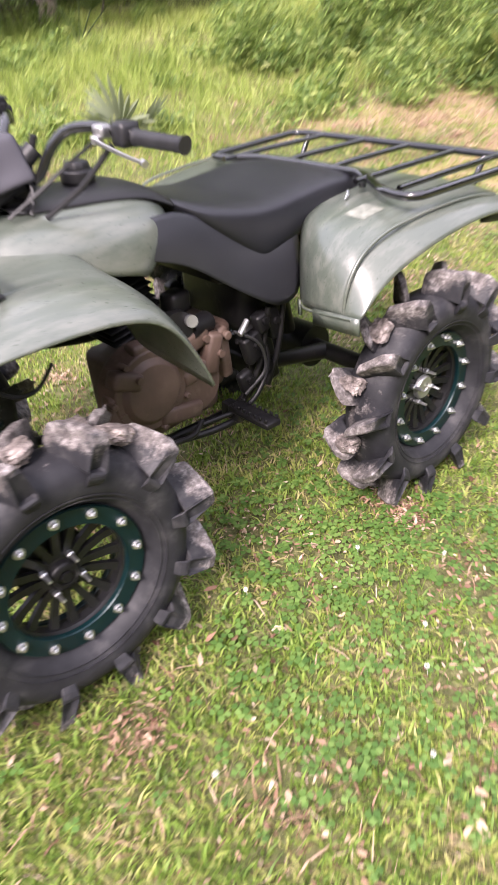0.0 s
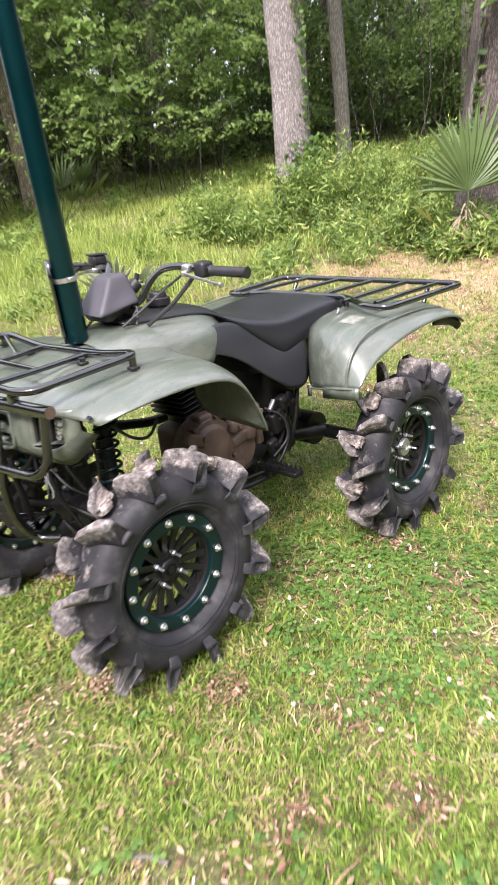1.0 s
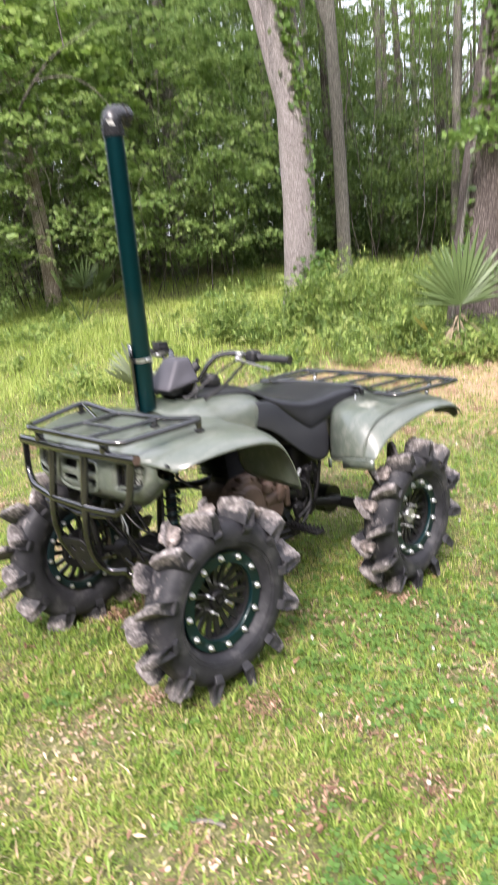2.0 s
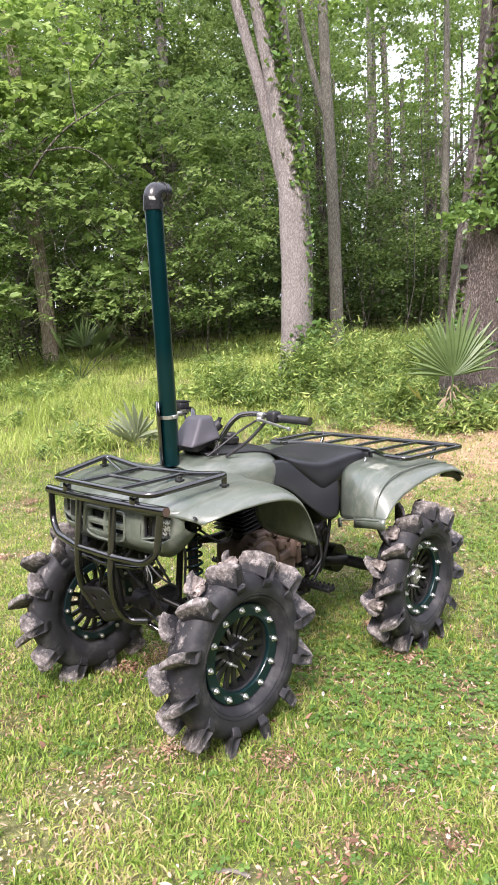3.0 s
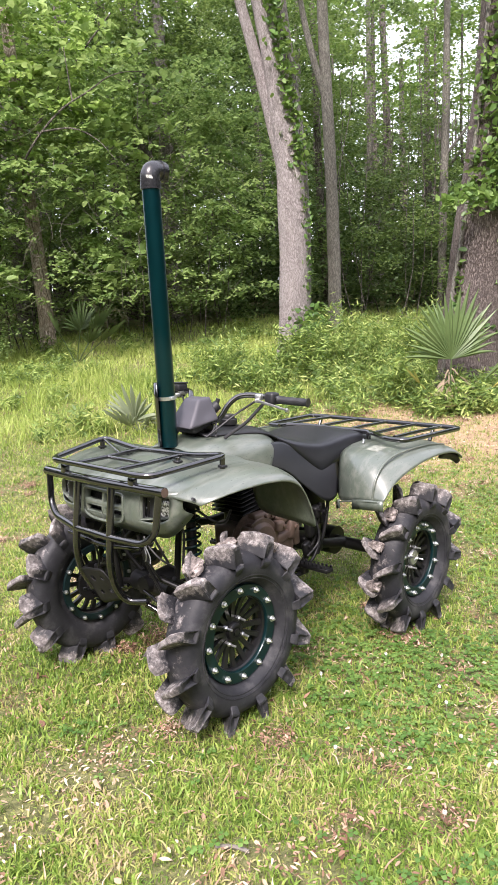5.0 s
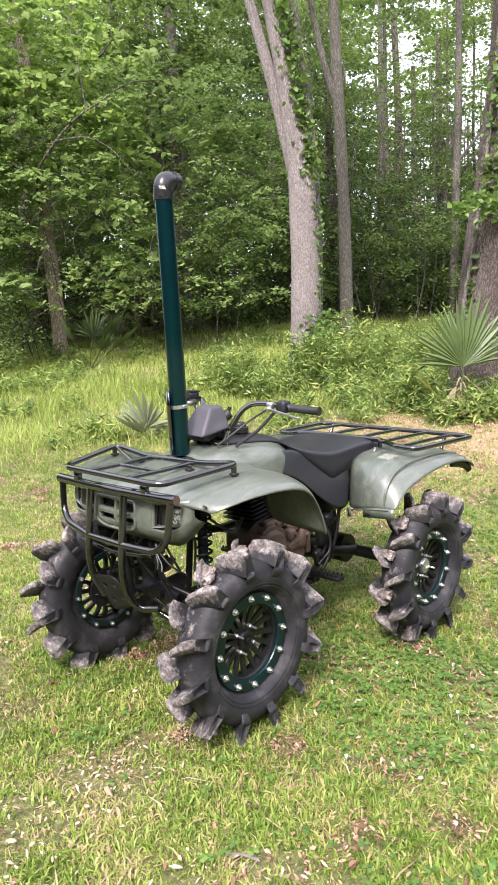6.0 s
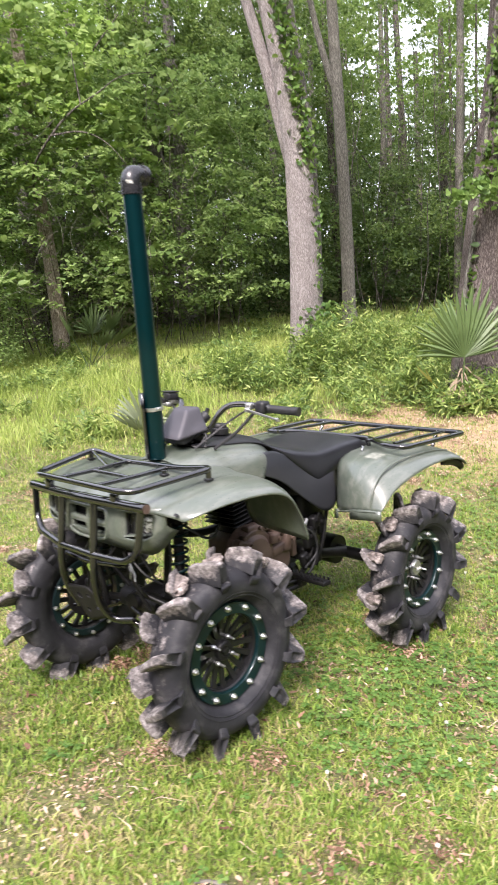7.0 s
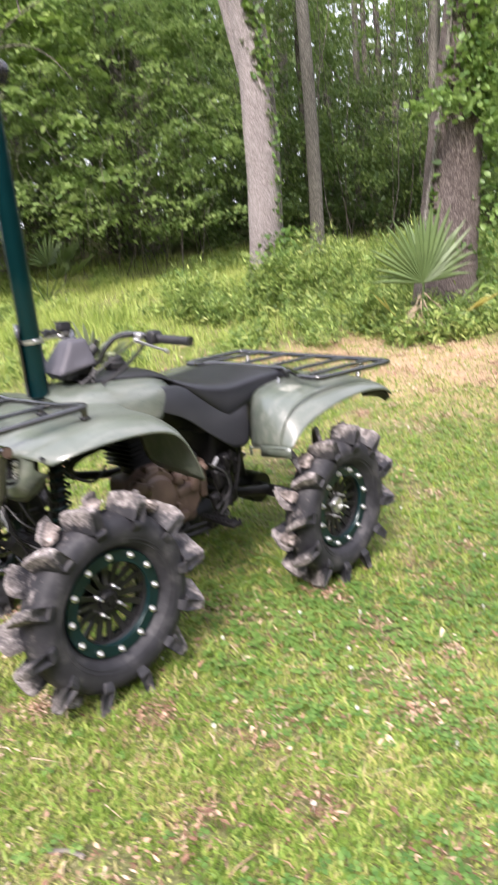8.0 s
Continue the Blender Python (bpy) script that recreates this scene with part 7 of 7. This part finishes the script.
keep = rng.uniform(0, 1, len(t_xy)) < (0.25 + 0.75 * patchy(t_xy, 1.1, 3)) * np.clip((t_xy[:, 1] - 5.4 - 0.3 * t_xy[:, 0].clip(0, 5)) / 1.6, 0.05, 1)
t_xy = t_xy[keep & (rng.uniform(0, 1, len(t_xy)) > 0.85 * litter_zone(t_xy))]
tagged(blades("tall_grass", t_xy, 0.08 + 0.21 * rng.uniform(0, 1, len(t_xy)) ** 1.5 * (0.5 + patchy(t_xy, 0.8, 6)), 0.0068, 0.7, TALL_GRASS, 2), "tall bright green grass before the wood", "grass", kind="stuff")

# clover: three round leaflets each
c_xy = wedge(21000, 1.2, 8.5, -16, 42, rng)
c_xy = c_xy[rng.uniform(0, 1, len(c_xy)) < np.clip(patchy(c_xy, 1.3, 5) * 1.3 - 0.5 + 0.42 * np.clip(c_xy[:, 0], -1, 1.5), 0.02, 0.9) * (1 - litter_zone(c_xy))]
hgt = rng.uniform(0.012, 0.042, len(c_xy))
turn = rng.uniform(0, 2 * np.pi, len(c_xy))
pv = []
for k in range(3):
    a = turn + k * 2 * np.pi / 3
    c = np.stack([c_xy[:, 0], c_xy[:, 1], height(c_xy[:, 0], c_xy[:, 1]) + hgt], -1)
    d = np.stack([np.cos(a), np.sin(a), np.full(len(a), -0.1)], -1) * 0.016
    s = np.stack([-np.sin(a), np.cos(a), np.zeros(len(a))], -1) * 0.0095
    pv.append(np.stack([c, c + d * 0.7 + s + [0, 0, 0.003], c + d * 1.15, c + d * 0.7 - s + [0, 0, 0.003]], 1))
pv = np.concatenate(pv).reshape(-1, 3)
tagged(mesh_from("clover", pv, np.arange(len(pv)).reshape(-1, 4), CLOVER, 4), "patches of green clover in the lawn", "clover", kind="stuff")

# white clover heads
f_xy = wedge(46, 1.6, 6.0, -4, 36, rng)
bmf = bmesh.new()
for k in range(26):
    a, e = k * 2.4, math.acos(1 - 2 * (k + 0.5) / 26)
    d = Vector((math.sin(e) * math.cos(a), math.sin(e) * math.sin(a), math.cos(e)))
    s = d.orthogonal().normalized() * 0.0022
    bmf.faces.new([bmf.verts.new(p) for p in (d * 0.003 - s * 0.6, d * 0.007 - s * 1.4, d * 0.0125, d * 0.007 + s * 1.4)])
sweep(bmf, [(0, 0, -0.045), (0.002, 0, -0.02), (0, 0, 0)], 0.0012, 4)
bmesh.ops.scale(bmf, vec=(0.6, 0.6, 0.8), verts=bmf.verts)
flower = part("clover_flower", bmf, PETAL, None, smooth=False)
tagged(flower, "small white clover flower in the lawn", "flower", "clover flowers")
for i, (x, y) in enumerate(f_xy):
    m = pose(x, y, gz(x, y) + 0.032 + 0.01 * math.sin(i * 7), 8 * math.sin(i), 8 * math.cos(i), i * 40)
    if i == 0:
        flower.matrix_world = m
    else:
        copy_thing(flower, m)

# dry fallen leaves and straw
def fallen(name, xy, size, mat, rng, label):
    """Curled leaf scraps of uneven outline."""
    n = len(xy)
    c = np.stack([xy[:, 0], xy[:, 1], height(xy[:, 0], xy[:, 1]) + rng.uniform(0.008, 0.035, n)], -1)
    a, s = rng.uniform(0, 2 * np.pi, n), size * rng.uniform(0.4, 1.4, n)
    tilt = rng.normal(0, 0.35, (n, 2))
    ring = []
    for k, (r, t) in enumerate(((1.0, 0.0), (0.75, 0.9), (0.62, 2.0), (0.95, 3.1), (0.6, 4.2), (0.72, 5.3))):
        rr = s * r * rng.uniform(0.6, 1.15, n)
        x, y = rr * np.cos(t) * 1.25, rr * np.sin(t) * 0.75
        z = tilt[:, 0] * x + tilt[:, 1] * y + rng.uniform(0, 0.5, n) * np.abs(y)
        ring.append(np.stack([x * np.cos(a) - y * np.sin(a), x * np.sin(a) + y * np.cos(a), z], -1))
    v = (c[:, None] + np.stack(ring, 1)).reshape(-1, 3)
    k = (np.arange(n) * 6)[:, None]
    q = np.concatenate([k + [0, 1, 2, 3], k + [0, 3, 4, 5]], 1).reshape(-1, 4)
    return tagged(mesh_from(name, v, q, mat, 4), label, "leaves", kind="stuff")


d_xy = np.concatenate([wedge(1500, 1.2, 9, -34, 42, rng), np.stack([rng.uniform(-0.4, 5.4, 21000), rng.uniform(3.2, 7.6, 21000)], -1)])
keep = np.arange(len(d_xy)) < 1500
keep |= rng.uniform(0, 1, len(d_xy)) < litter_zone(d_xy)
b_xy = np.repeat(spot_xy, 140, 0) + rng.normal(0, 0.62, (len(spot_xy) * 140, 2)) * np.repeat(spot_r, 140)[:, None]
fallen("crumbled_leaves", b_xy, 0.0078, DRY_LEAF, rng, "crumbled brown leaves in worn spots of the lawn")
w_xy = wedge(110, 1.1, 6, -32, 40, rng)
fallen("whole_dead_leaves", w_xy, 0.016, DRY_LEAF, rng, "whole dead brown leaves lying on the lawn")
fallen("leaf_litter", d_xy[keep], 0.0125, DRY_LEAF, rng, "dry brown leaf scraps scattered over the lawn")
s_xy = np.concatenate([wedge(18000, 1.1, 9, -36, 42, rng), np.repeat(spot_xy, 26, 0) + rng.normal(0, 0.7, (len(spot_xy) * 26, 2)) * np.repeat(spot_r, 26)[:, None]])
s_xy = s_xy[rng.uniform(0, 1, len(s_xy)) < 0.12 + 0.88 * patchy(s_xy, 1.9, 8) ** 2 + litter_zone(s_xy)]
tagged(blades("straw", s_xy, 0.04, 0.0042, 1.3, DRY_LEAF, 5, 1.4), "dead straw lying in the lawn", "straw", kind="stuff")
# a short dry stick
st = tube("dry_stick", [(-0.62, 0.5, gz(-0.62, 0.5) + 0.012), (-0.57, 0.49, gz(-0.57, 0.49) + 0.016), (-0.53, 0.465, gz(-0.53, 0.465) + 0.012)], 0.006, TWIG, None, 0.02, seg=6)
tagged(st, "short pale dry stick lying on the lawn", "stick")
